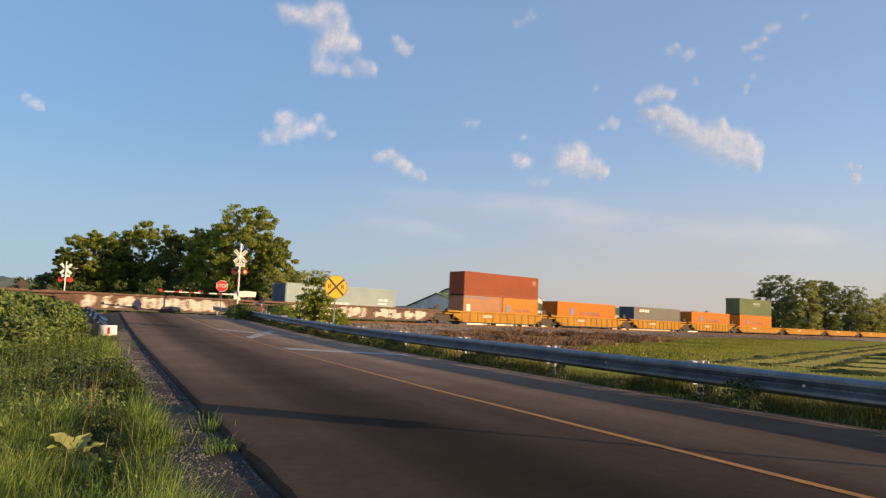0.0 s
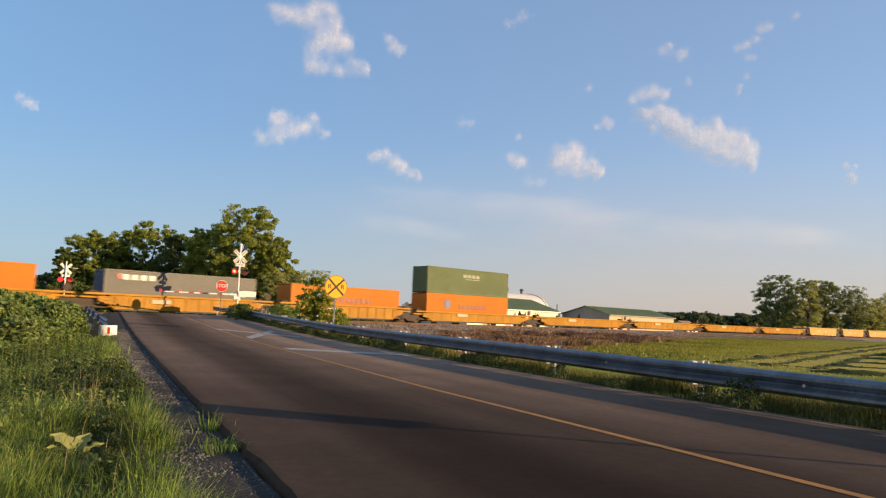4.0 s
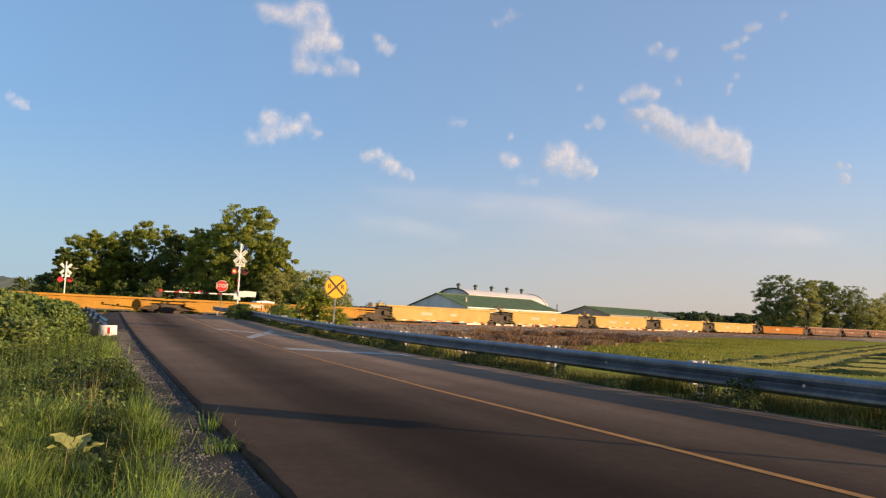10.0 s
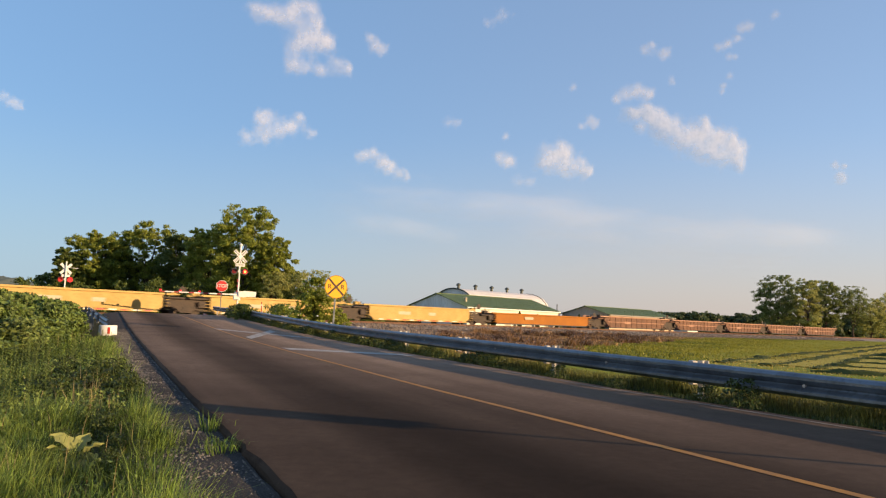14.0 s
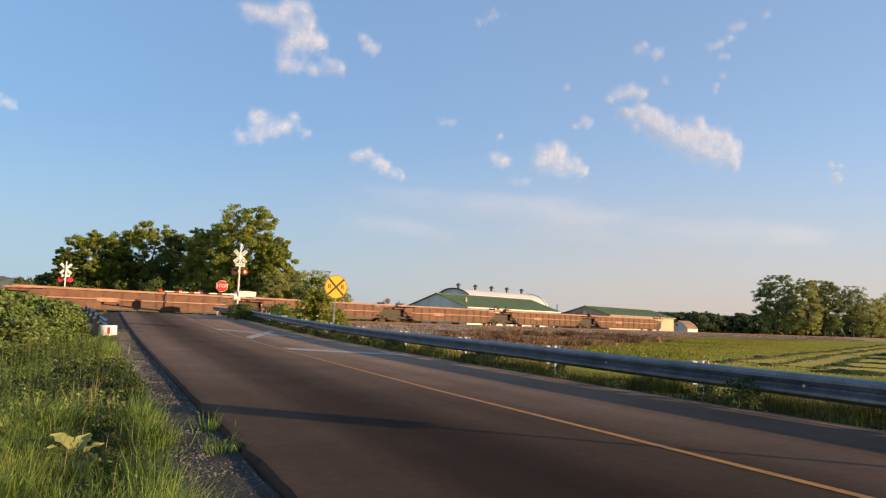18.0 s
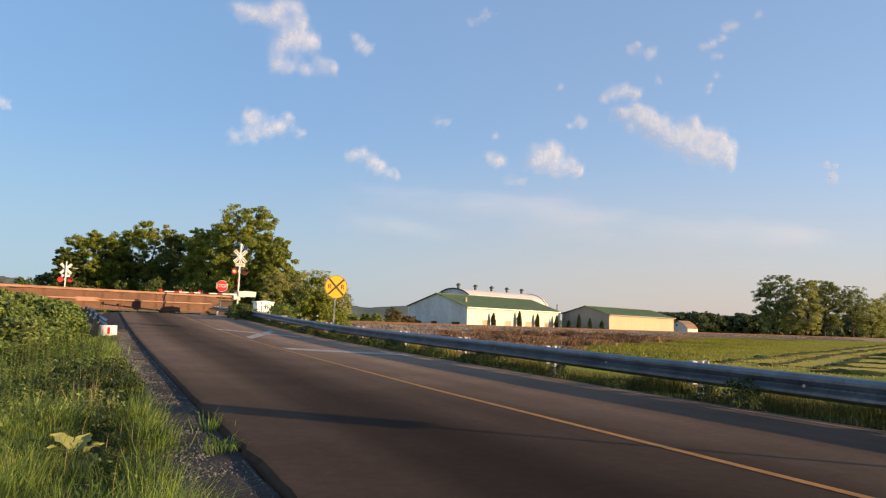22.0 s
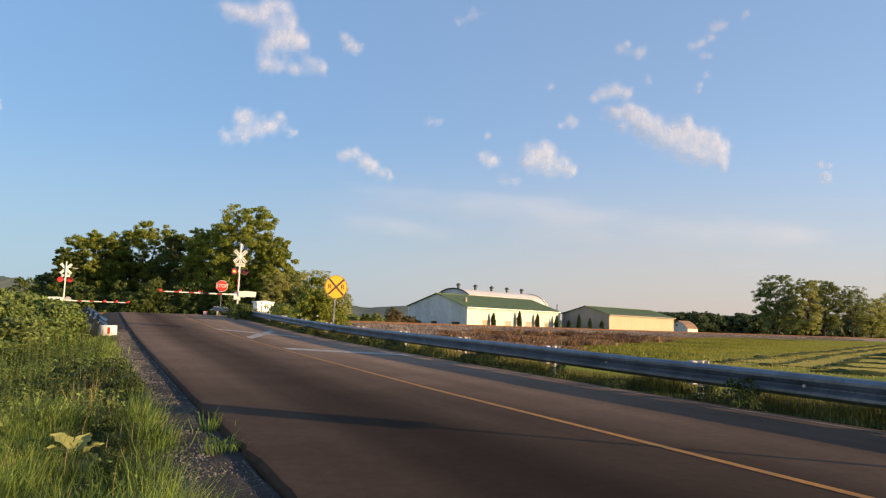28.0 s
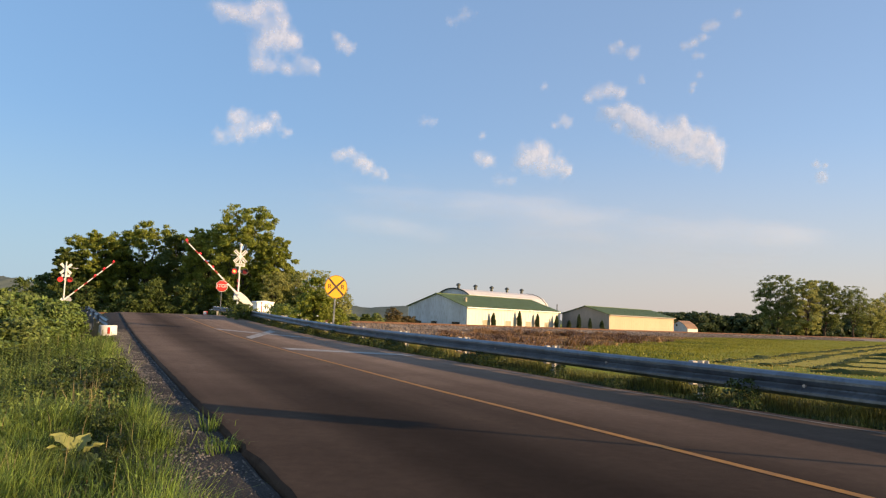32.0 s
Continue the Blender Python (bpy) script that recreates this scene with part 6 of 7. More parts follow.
def shoot(base, h, seed, material):
    """An upright shoot with narrow leaves all up its stem."""
    rng = np.random.default_rng(seed)
    ob = empty("weed_shoot", Matrix.Translation((base.x, base.y, float(ground_height(base.x, base.y)))), "upright leafy shoot among the verge grass", "weed", "shoots of the verge")
    bm = bmesh.new()
    rod(bm, (0, 0, -0.04), (0.02, 0.01, h), 0.006, 5, 0.002)
    part("stem", bm, M_WEED_PALE, ob)
    n = 46
    k = np.linspace(0.12, 1, n)
    a = np.arange(n) * 2.4 + rng.normal(0, 0.3, n)
    ln = 0.11 * (1.15 - 0.75 * k) * rng.uniform(0.7, 1.2, n)
    e = 0.25 + 0.8 * k
    go = np.stack([np.cos(a) * np.cos(e), np.sin(a) * np.cos(e), np.sin(e)], 1)
    side = np.stack([-np.sin(a), np.cos(a), np.zeros(n)], 1) * (ln * 0.17)[:, None]
    foot = np.stack([0.02 * k, 0.01 * k, k * h], 1)
    mid, tip = foot + go * (ln * 0.5)[:, None], foot + go * ln[:, None] - np.array([0, 0, 1]) * (ln * 0.25)[:, None]
    tagged(fast_quads("leaves", np.stack([foot, mid + side, tip, mid - side], 1), material, ob), kind="stuff")
    return ob


M_WEED_PALE = leaf_mat("pale_weed_leaf", (0.13, 0.18, 0.04), (0.2, 0.235, 0.075), rand=0.6)


def weeds():
    rng = random.Random(9)
    proto = [weed(road(-3.0, 14 + i, float(ground_height(*road(-3.0, 14 + i)[:2]))), 1.3, 400 + i, (M_WEED, M_WEED_PALE, M_WEED)[i % 3], leaf=(0.068, 0.054, 0.08)[i % 3], spreadw=0.55) for i in range(6)]
    fresh = [weed(road(-2.4, 9 + i, float(ground_height(*road(-2.4, 9 + i)[:2]))), 0.5, 430 + i, M_WEED_PALE, leaf=0.026) for i in range(2)]
    leafy = [weed(road(-1.2, 9.5 + i, float(ground_height(*road(-1.2, 9.5 + i)[:2]))), 0.42, 440 + i, M_WEED, leaf=0.022) for i in range(2)]
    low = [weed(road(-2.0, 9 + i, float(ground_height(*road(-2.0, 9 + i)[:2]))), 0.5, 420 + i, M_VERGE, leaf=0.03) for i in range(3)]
    for i in range(150):
        s = rng.uniform(13.5, 30)
        edge = -0.75 - max(0, (21 - s) * 0.14)
        d = edge - 3.6 * rng.uniform(0, 1) ** 1.2
        if s > 26 and d > -0.9:
            continue
        p = road(d, s)
        g = float(ground_height(p.x, p.y))
        top = float(np.interp(d, [-4, -3, -2, -1, -0.5, 0], [1.4, 1.34, 1.22, 1.04, 0.9, 0.7])) - g
        m = Matrix.Translation((p.x, p.y, g)) @ Matrix.Rotation(rng.uniform(0, 6.28), 4, "Z")
        t = copy_thing(rng.choice(proto), m)
        k = float(np.interp(s + d * 0.3, [13, 18], [0.5, 1.0])) * top * rng.choice((0.5, 0.66, 0.78, 0.88, 0.98, 1.06)) / 1.3
        t.scale = (0.75 + 0.25 * k, 0.75 + 0.25 * k, k)
    # tall leafy shoots in the middle of the verge
    shoots = [shoot(road(-1.0, 10 + i), 0.6, 450 + i, (M_WEED, M_WEED_PALE, M_VERGE)[i % 3]) for i in range(6)]
    for i in range(330):
        s = 5.2 + 12 * rng.uniform(0, 1) ** 0.8
        d = rng.uniform(-3.6, 0.05) if s > 9.0 else rng.uniform(-2.6, -0.6)
        p = road(d, s)
        # in the painted shade the shoots take a darker leaf
        t = copy_thing(rng.choice((shoots[2], shoots[5], shoots[0]) if float(stand(p.x, p.y)) < -0.12 else (shoots[0], shoots[1], shoots[3], shoots[4])), Matrix.Translation((p.x, p.y, float(ground_height(p.x, p.y)))) @ Matrix.Rotation(rng.uniform(0, 6.28), 4, "Z") @ Matrix.Rotation(rng.uniform(-0.15, 0.15), 4, "X"))
        k = rng.uniform(0.6, 1.05) * min(1.0, 0.25 + s * 0.065)
        t.scale = (k, k, k)
    # darker leafy plants in the middle of the verge
    for i in range(22):
        p = road(rng.uniform(-1.6, -0.3), rng.uniform(7.6, 13.0))
        t = copy_thing(rng.choice(leafy), Matrix.Translation((p.x, p.y, float(ground_height(p.x, p.y)))) @ Matrix.Rotation(rng.uniform(0, 6.28), 4, "Z"))
        k = rng.uniform(0.45, 0.75)
        t.scale = (k, k, k)
    # dark leafy plants crowd round the pale one and across the verge behind it
    # their dark colour stands in for the shade of hollows in the grass
    for n, d0, d1, s0, s1, k0, k1 in ((16, -0.25, 0.38, 5.5, 7.6, 0.26, 0.42), (34, -0.8, 0.45, 9.0, 12.8, 0.4, 0.8), (12, -2.6, -1.4, 9.5, 12.5, 0.5, 0.8)):
        for i in range(n):
            p = road(rng.uniform(d0, d1), rng.uniform(s0, s1))
            t = copy_thing(rng.choice(low), Matrix.Translation((p.x, p.y, float(ground_height(p.x, p.y)))) @ Matrix.Rotation(rng.uniform(0, 6.28), 4, "Z"))
            k = rng.uniform(k0, k1)
            t.scale = (k, k, k * rng.uniform(0.8, 1.15))
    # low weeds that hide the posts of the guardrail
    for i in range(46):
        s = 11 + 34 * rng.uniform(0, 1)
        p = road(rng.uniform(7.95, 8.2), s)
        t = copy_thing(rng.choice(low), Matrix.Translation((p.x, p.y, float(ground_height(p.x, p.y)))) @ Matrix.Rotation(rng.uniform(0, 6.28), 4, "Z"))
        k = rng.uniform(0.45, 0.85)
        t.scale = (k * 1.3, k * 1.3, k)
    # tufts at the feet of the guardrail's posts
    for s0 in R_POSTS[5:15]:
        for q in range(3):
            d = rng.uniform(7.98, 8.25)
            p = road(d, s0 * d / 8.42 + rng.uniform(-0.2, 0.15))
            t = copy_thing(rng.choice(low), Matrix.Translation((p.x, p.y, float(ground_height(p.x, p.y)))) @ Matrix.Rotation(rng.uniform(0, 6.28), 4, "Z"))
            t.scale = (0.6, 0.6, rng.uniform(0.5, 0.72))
    for s, d, k in ((7.05, 7.95, 0.72), (7.2, 7.97, 0.98), (9.7, 7.9, 0.55), (10.0, 7.95, 0.5), (26.5, 8.0, 0.9), (30.2, 8.05, 0.9), (24, 8.1, 0.7)):
        p = road(d, s)
        t = copy_thing(rng.choice(low), Matrix.Translation((p.x, p.y, float(ground_height(p.x, p.y)))))
        t.scale = (k, k, k)
    for i in range(40):
        s, d = rng.uniform(5.5, 14), rng.uniform(-4.5, 0.2)
        p = road(d, s)
        if p.length < 6:
            continue
        t = copy_thing(rng.choice(fresh), Matrix.Translation((p.x, p.y, float(ground_height(p.x, p.y)))) @ Matrix.Rotation(rng.uniform(0, 6.28), 4, "Z"))
        k = rng.uniform(0.35, 0.75)
        t.scale = (k, k, k)


weeds()


def burdock():
    """The pale broad-leaved plant in the grass."""
    ob = empty("burdock", Matrix.Translation(Vector((-2.62, 5.3, -0.19))), "pale broad-leaved plant with large wavy leaves in the grass", "plant")
    for a, e, ln, w, z in ((172, 40, 0.2, 0.17, 0.15), (214, 30, 0.16, 0.13, 0.13), (78, 54, 0.16, 0.13, 0.13), (20, 40, 0.16, 0.12, 0.12), (312, -26, 0.2, 0.12, 0.15), (268, -14, 0.15, 0.12, 0.15), (345, 12, 0.14, 0.1, 0.12), (222, 6, 0.16, 0.15, 0.1)):
        bm = bmesh.new()
        nu, nv = 9, 5
        grid = []
        for i in range(nu):
            u = i / (nu - 1)
            half = w * 0.5 * (math.sin(math.pi * min(1, u * 0.92 + 0.08)) ** 0.6) * (1 + 0.16 * math.sin(u * 21 + a))
            row = []
            for j in range(nv):
                k = j / (nv - 1) * 2 - 1
                row.append(bm.verts.new((0.06 + u * ln, k * half, 0.03 * abs(k) + 0.05 * u - 0.09 * u * u + 0.012 * math.sin(u * 15 + k * 4))))
            grid.append(row)
        for i in range(nu - 1):
            for j in range(nv - 1):
                bm.faces.new((grid[i][j], grid[i + 1][j], grid[i + 1][j + 1], grid[i][j + 1]))
        bmesh.ops.transform(bm, verts=bm.verts, matrix=pose(0, 0, z, 0, -e, a))
        lf = part("leaf", bm, M_BURDOCK, ob, smooth=True)
        bm = bmesh.new()
        tip = pose(0, 0, z, 0, -e, a) @ Vector((0.06, 0, 0))
        rod(bm, (0, 0, -0.02), tip, 0.008, 6, 0.006)
        part("stalk", bm, M_WEED, lf)


M_BURDOCK = leaf_mat("burdock_leaf", (0.4, 0.41, 0.14), (0.33, 0.35, 0.11), rand=0.3, trans=0.25)
burdock()


def tuft(x, y, z, n, h, seed, label):
    rng = np.random.default_rng(seed)
    r = rng.normal(0, 0.07, (n, 2))
    px, py = x + r[:, 0], y + r[:, 1]
    ob = fast_quads("grass_tuft", arcs(rng, px, py, np.full(n, z), rng.uniform(0.4, 1, n) * h, rng.uniform(0.004, 0.009, n), np.arctan2(r[:, 1], r[:, 0]) + rng.normal(0, 0.4, n), rng.uniform(0.9, 2.5, n)), M_GRASS)
    tagged(ob, label, "grass tuft", kind="stuff")


tuft(-2.13, 6.78, -0.06, 60, 0.31, 501, "green grass tuft growing at the asphalt's edge")
tuft(-1.68, 5.75, -0.06, 80, 0.21, 502, "green grass tuft growing at the asphalt's edge")
tuft(-1.82, 6.05, -0.06, 40, 0.16, 503, "small grass tuft on the gravel shoulder")


def stalk_clump(x, y, n, h, seed):
    rng = np.random.default_rng(seed)
    px, py = x + rng.normal(0, 0.09, n), y + rng.normal(0, 0.09, n)
    ob = empty("stalk_clump", Matrix.Translation((0, 0, 0)), "clump of dry broken straw stalks in the grass", "stalks")
    gz, hh, ww, bb = ground_height(px, py), rng.uniform(0.5, 1, n) * h, rng.uniform(0.006, 0.011, n), rng.uniform(0.02, 0.4, n)
    for i in range(n):
        k = slice(i, i + 1)
        fast_quads("stalk", blades(rng, px[k], py[k], gz[k], hh[k], ww[k], bb[k]), M_STRAW, ob)


for k, (x, y, n, h) in enumerate(((-3.75, 7.74, 30, 0.5), (-3.4, 7.3, 12, 0.42), (-4.17, 8.74, 18, 0.45), (-2.18, 4.22, 12, 0.16), (-2.3, 4.1, 8, 0.15), (-1.79, 4.14, 5, 0.14), (-2.38, 5.39, 6, 0.24), (-2.58, 6.02, 5, 0.28), (-2.06, 4.24, 5, 0.2))):
    stalk_clump(x, y, n, h, 600 + k)


# ---- gravel shoulder ----
def shoulder():
    v, f = [], []
    ss = [-40, -30, -20, -12, -8, -5, -3] + [x * 0.25 for x in range(-8, 140)] + [36, 38, 41, 44, 47, 50, 53, 56]
    rng = np.random.default_rng(8)
    for s in ss:
        z = float(road_z(s))
        for d, dz in ((0.15, -0.11), (0.5, -0.06), (0.85, -0.05), (ROAD_L + 0.01, -0.055)):
            v.append(road(d, s, z + dz + rng.normal(0, 0.006)))
    for i in range(len(ss) - 1):
        for j in range(3):
            a = 4 * i + j
            f.append((a, a + 1, a + 5, a + 4))
    tagged(link_mesh("gravel_shoulder", v, f, M_GRAVEL), "dark gravel shoulder beside the asphalt", "gravel", kind="structure")
    n = 15000
    s = 1.0 + 30 * rng.uniform(0, 1, n) ** 1.8
    d = np.clip(rng.normal(0.66, 0.26, n), 0.2, ROAD_L - 0.02)
    r = rng.uniform(0.0025, 0.0115, n) * (1 + s * 0.05)
    c = np.stack([RP.x * d + RU.x * s, RP.y * d + RU.y * s, road_z(s) - 0.056], 1)
    oct_v = np.array([(1, 0, 0), (0, 1, 0), (-1, 0, 0), (0, -1, 0), (0, 0, 0.8), (0, 0, -0.8)])
    tri = np.array([(0, 1, 4), (1, 2, 4), (2, 3, 4), (3, 0, 4)])
    allv = c[:, None, :] + oct_v[None] * r[:, None, None] * rng.uniform(0.6, 1.4, (n, 6, 1))
    verts = allv.reshape(-1, 3)
    faces = (tri[None] + (np.arange(n) * 6)[:, None, None]).reshape(-1, 3)
    tagged(link_mesh("gravel_stones", verts, faces.tolist(), M_STONE), "loose grey and white gravel stones", "gravel", kind="stuff")


M_STONE = mat("pale_stones", (0.17, 0.15, 0.13), (0.08, 0.072, 0.065), rough=0.85, scale=3, fine=30, rand=0.5)
shoulder()


def ballast_stones():
    rng = np.random.default_rng(12)
    n = 26000
    o = np.concatenate([rng.uniform(-13.5, -6.2, n * 2 // 3), rng.uniform(-6.2, -2.0, n - n * 2 // 3)])
    s = 60 + 150 * rng.uniform(0, 1, n) ** 1.3
    z = np.interp(o, [-15.5, -11.5, -9.0, -7.0, -6.3, 2], [-0.35, -0.02, 0.25, 0.52, 0.58, 0.57])
    base = np.stack([TN.x * (T_MID + o) + TU.x * (s - T_SHIFT), TN.y * (T_MID + o) + TU.y * (s - T_SHIFT), z + (rail_z(s) - RAIL_Z) * np.where(z > 0.2, 1, 0.5)], 1)
    dd = base[:, 0] * RP.x + base[:, 1] * RP.y
    base = base[(dd > ROAD_R + 0.3)]
    # stones that have rolled down the wide slope beside the crossing
    q, a = rng.uniform(70, 104, 9000), rng.uniform(-23, -11, 9000)
    ax, ay = TN.x * (T_MID + a) + TU.x * (q - T_SHIFT), TN.y * (T_MID + a) + TU.y * (q - T_SHIFT)
    apron = np.stack([ax, ay, np.interp(a, [-24, -15.5, -11.5], [-0.31, -0.03, 0.1]) + (rail_z(q) - RAIL_Z) * 0.5], 1)
    base = np.concatenate([base, apron[ax * RP.x + ay * RP.y > 10.5]])
    n = len(base)
    r = rng.uniform(0.05, 0.14, n)
    oct_v = np.array([(1, 0, 0), (0, 1, 0), (-1, 0, 0), (0, -1, 0), (0, 0, 0.8), (0, 0, -0.8)])
    tri = np.array([(0, 1, 4), (1, 2, 4), (2, 3, 4), (3, 0, 4)])
    verts = (base[:, None, :] + oct_v[None] * r[:, None, None] * rng.uniform(0.6, 1.4, (n, 6, 1))).reshape(-1, 3)
    faces = (tri[None] + (np.arange(n) * 6)[:, None, None]).reshape(-1, 3)
    tagged(link_mesh("ballast_stones", verts, faces.tolist(), M_BALLAST), "rough crushed ballast stones on the bank", "ballast", kind="stuff")


ballast_stones()


# ---- mown hay field ----
def hay_field():
    """Cut stubble and raked rows that bend round the field's corner."""
    rng = np.random.default_rng(31)
    v, f = [], []
    ROWS = []
    inward = Vector((ROW_A.y, -ROW_A.x, 0))
    lines = []
    for off in (0.9, 2.7, 4.5):
        start = FIELD_CORNER + inward * off + ROW_A * 1.0
        lines.append([start + ROW_A * (150 * (i / 110) ** 1.5) for i in range(111)])
    for k in range(16):
        start = FIELD_CORNER + inward * 4.6 + ROW_A * (-1.5 + 5.6 * k + 0.2 * k * k)
        lines.append([start + ROW_C * (55 * (i / 90) ** 1.25) for i in range(91)])
    for k, line in enumerate(lines):
        head = k < 3
        pts = [p + Vector((noise.noise(Vector((p.x * 0.25, p.y * 0.25, k))), noise.noise(Vector((p.x * 0.25, p.y * 0.25, k + 7.0))), 0)) * 0.5 for p in line]
        ROWS += [(pts[i], pts[i + 1]) for i in range(len(pts) - 1)]
        for i, p in enumerate(pts):
            q = pts[min(i + 1, len(pts) - 1)] - pts[max(i - 1, 0)]
            sd = Vector((q.y, -q.x, 0)).normalized()
            heap = max(0.0, 0.5 + 1.5 * noise.noise(Vector((p.x * 0.55, p.y * 0.55, k * 3.0))))
            wv = 0.17 + 0.18 * heap * rng.uniform(0.85, 1.15)
            hh = (0.02 + (0.07 if head else min(0.2, 0.08 + 0.02 * (k - 3))) * heap) * rng.uniform(0.8, 1.2)
            g = float(ground_height(p.x, p.y))
            n0 = len(v)
            for off, up in ((-wv, 0.0), (-wv * 0.6, hh * 0.75), (0, hh), (wv * 0.6, hh * 0.7), (wv, 0.0)):
                e = p + sd * off
                v.append((e.x, e.y, g + 0.02 + up + rng.normal(0, 0.015)))
            if i:
                for j in range(4):
                    f.append((n0 - 5 + j, n0 - 4 + j, n0 + j + 1, n0 + j))
    gx, gy = np.meshgrid(np.linspace(0, 1, 70) ** 1.5, np.linspace(0, 1, 70))
    o, q = -26 - gx * 190, 62 + gy * 400 - 60 * gx
    fx, fy = TN.x * (T_MID + o) + TU.x * (q - T_SHIFT), TN.y * (T_MID + o) + TU.y * (q - T_SHIFT)
    ok = ((fx * RP.x + fy * RP.y) > 14.5) & mown(fx, fy)
    fz = ground_height(fx, fy) + 0.03
    sheet = [(j * 70 + i, j * 70 + i + 1, (j + 1) * 70 + i + 1, (j + 1) * 70 + i) for j in range(69) for i in range(69) if ok[j, i] and ok[j, i + 1] and ok[j + 1, i] and ok[j + 1, i + 1]]
    tagged(link_mesh("mown_field", np.stack([fx.ravel(), fy.ravel(), fz.ravel()], 1), sheet, M_STUBBLE), "yellow-green mown hay field", "field", kind="structure")
    bx, by = [], []
    for a0, b0 in ROWS:
        m = int(min(40, (b0 - a0).length * 8))
        t = rng.uniform(0, 1, m)
        off = rng.normal(0, 0.22, (m, 2))
        bx += list(a0.x + (b0.x - a0.x) * t + off[:, 0])
        by += list(a0.y + (b0.y - a0.y) * t + off[:, 1])
    bx, by = np.array(bx), np.array(by)
    bz = ground_height(bx, by) + 0.04
    tagged(fast_quads("loose_hay", blades(rng, bx, by, bz, rng.uniform(0.05, 0.14, len(bx)), rng.uniform(0.012, 0.03, len(bx)) * (1 + np.hypot(bx, by) * 0.02), rng.uniform(0.6, 1.5, len(bx))), M_HAYBLADE), "loose cut hay lying on the raked rows", "hay", kind="stuff")
    tagged(link_mesh("hay_rows", v, f, M_HAY), "raked rows of freshly cut green hay on the field", "hay", kind="stuff")
    n = 120000
    x = 9 + 75 * rng.uniform(0, 1, n) ** 1.25
    y = 10 + 110 * rng.uniform(0, 1, n) ** 1.2
    keep = mown(x, y) & (x * TN.x + y * TN.y < T_MID - 26) & (x < 0.75 * y + 6)
    x, y = x[keep], y[keep]
    z = ground_height(x, y) + 0.02
    dist = np.hypot(x, y)
    tagged(fast_quads("hay_stubble", blades(rng, x, y, z, rng.uniform(0.025, 0.06, len(x)), rng.uniform(0.012, 0.03, len(x)) * (1 + dist * 0.03), rng.uniform(0.3, 1, len(x))), M_STUBBLE_BLADE), "short yellow-green stubble of the mown field", "stubble", kind="stuff")


M_HAYBLADE = leaf_mat("cut_hay_blade", (0.04, 0.055, 0.017), (0.07, 0.08, 0.024), rand=0.5, trans=0.1)
M_HAY = mat("cut_hay", (0.042, 0.056, 0.018), (0.065, 0.078, 0.024), rough=0.95, scale=1.2, fine=14, bump=0.9, c3=(0.1, 0.1, 0.04), spec=0.05)
M_STUBBLE_BLADE = leaf_mat("stubble_blade", (0.46, 0.355, 0.085), (0.37, 0.3, 0.07), rand=0.4, trans=0.3)
hay_field()


# ---- distance ----
def ridge(name, pts, depth, material, label):
    """A far wooded hill: a crest line through (x, y, height), falling off before and behind."""
    rng = np.random.default_rng(len(pts) + int(depth))
    v, f = [], []
    m = 60
    xs = np.linspace(0, len(pts) - 1, m)
    P = np.array(pts)
    for k in xs:
        p = np.array([np.interp(k, range(len(pts)), P[:, i]) for i in range(3)])
        hgt = max(0.5, p[2] + rng.normal(0, 0.012) * p[2])
        for dy, q in ((-depth, 0.0), (-depth * 0.5, 0.45), (-depth * 0.15, 0.92), (0, 1.0), (depth * 0.5, 0.6), (depth, 0.0)):
            v.append((p[0], p[1] + dy, -3 + (hgt + 3) * q + (rng.normal(0, 0.25) if 0 < q else 0)))
    for i in range(m - 1):
        for j in range(5):
            a = 6 * i + j
            f.append((a, a + 6, a + 7, a + 1))
    tagged(link_mesh(name, v, f, material, smooth=True), label, "hill", kind="structure")


# evening haze is put into the hills' grey-green colour
M_HILL = mat("haze_toned_wooded_hill", (0.13, 0.15, 0.125), (0.16, 0.18, 0.15), rough=1.0, scale=0.02, fine=0.2, bump=0.0, c3=(0.07, 0.09, 0.07), spec=0.0)
ridge("hill_west", [(-900, 900, 30), (-700, 900, 40), (-558, 900, 35), (-530, 900, 32), (-497, 900, 24), (-440, 900, 17), (-330, 920, 8)], 160, M_HILL, "distant wooded hill, evening haze put into its colour")
ridge("hill_middle", [(-420, 1500, 12), (-300, 1500, 20), (-217, 1500, 25), (-158, 1500, 19), (-76, 1500, 26), (40, 1500, 20), (160, 1500, 14), (240, 1500, 8)], 220, M_HILL, "distant wooded hill, evening haze put into its colour")
ridge("hill_east", [(300, 1500, 8), (400, 1500, 24), (467, 1500, 33), (537, 1500, 32), (643, 1500, 23), (800, 1500, 14), (1100, 1500, 12), (1500, 1500, 10)], 220, M_HILL, "distant wooded hill, evening haze put into its colour")


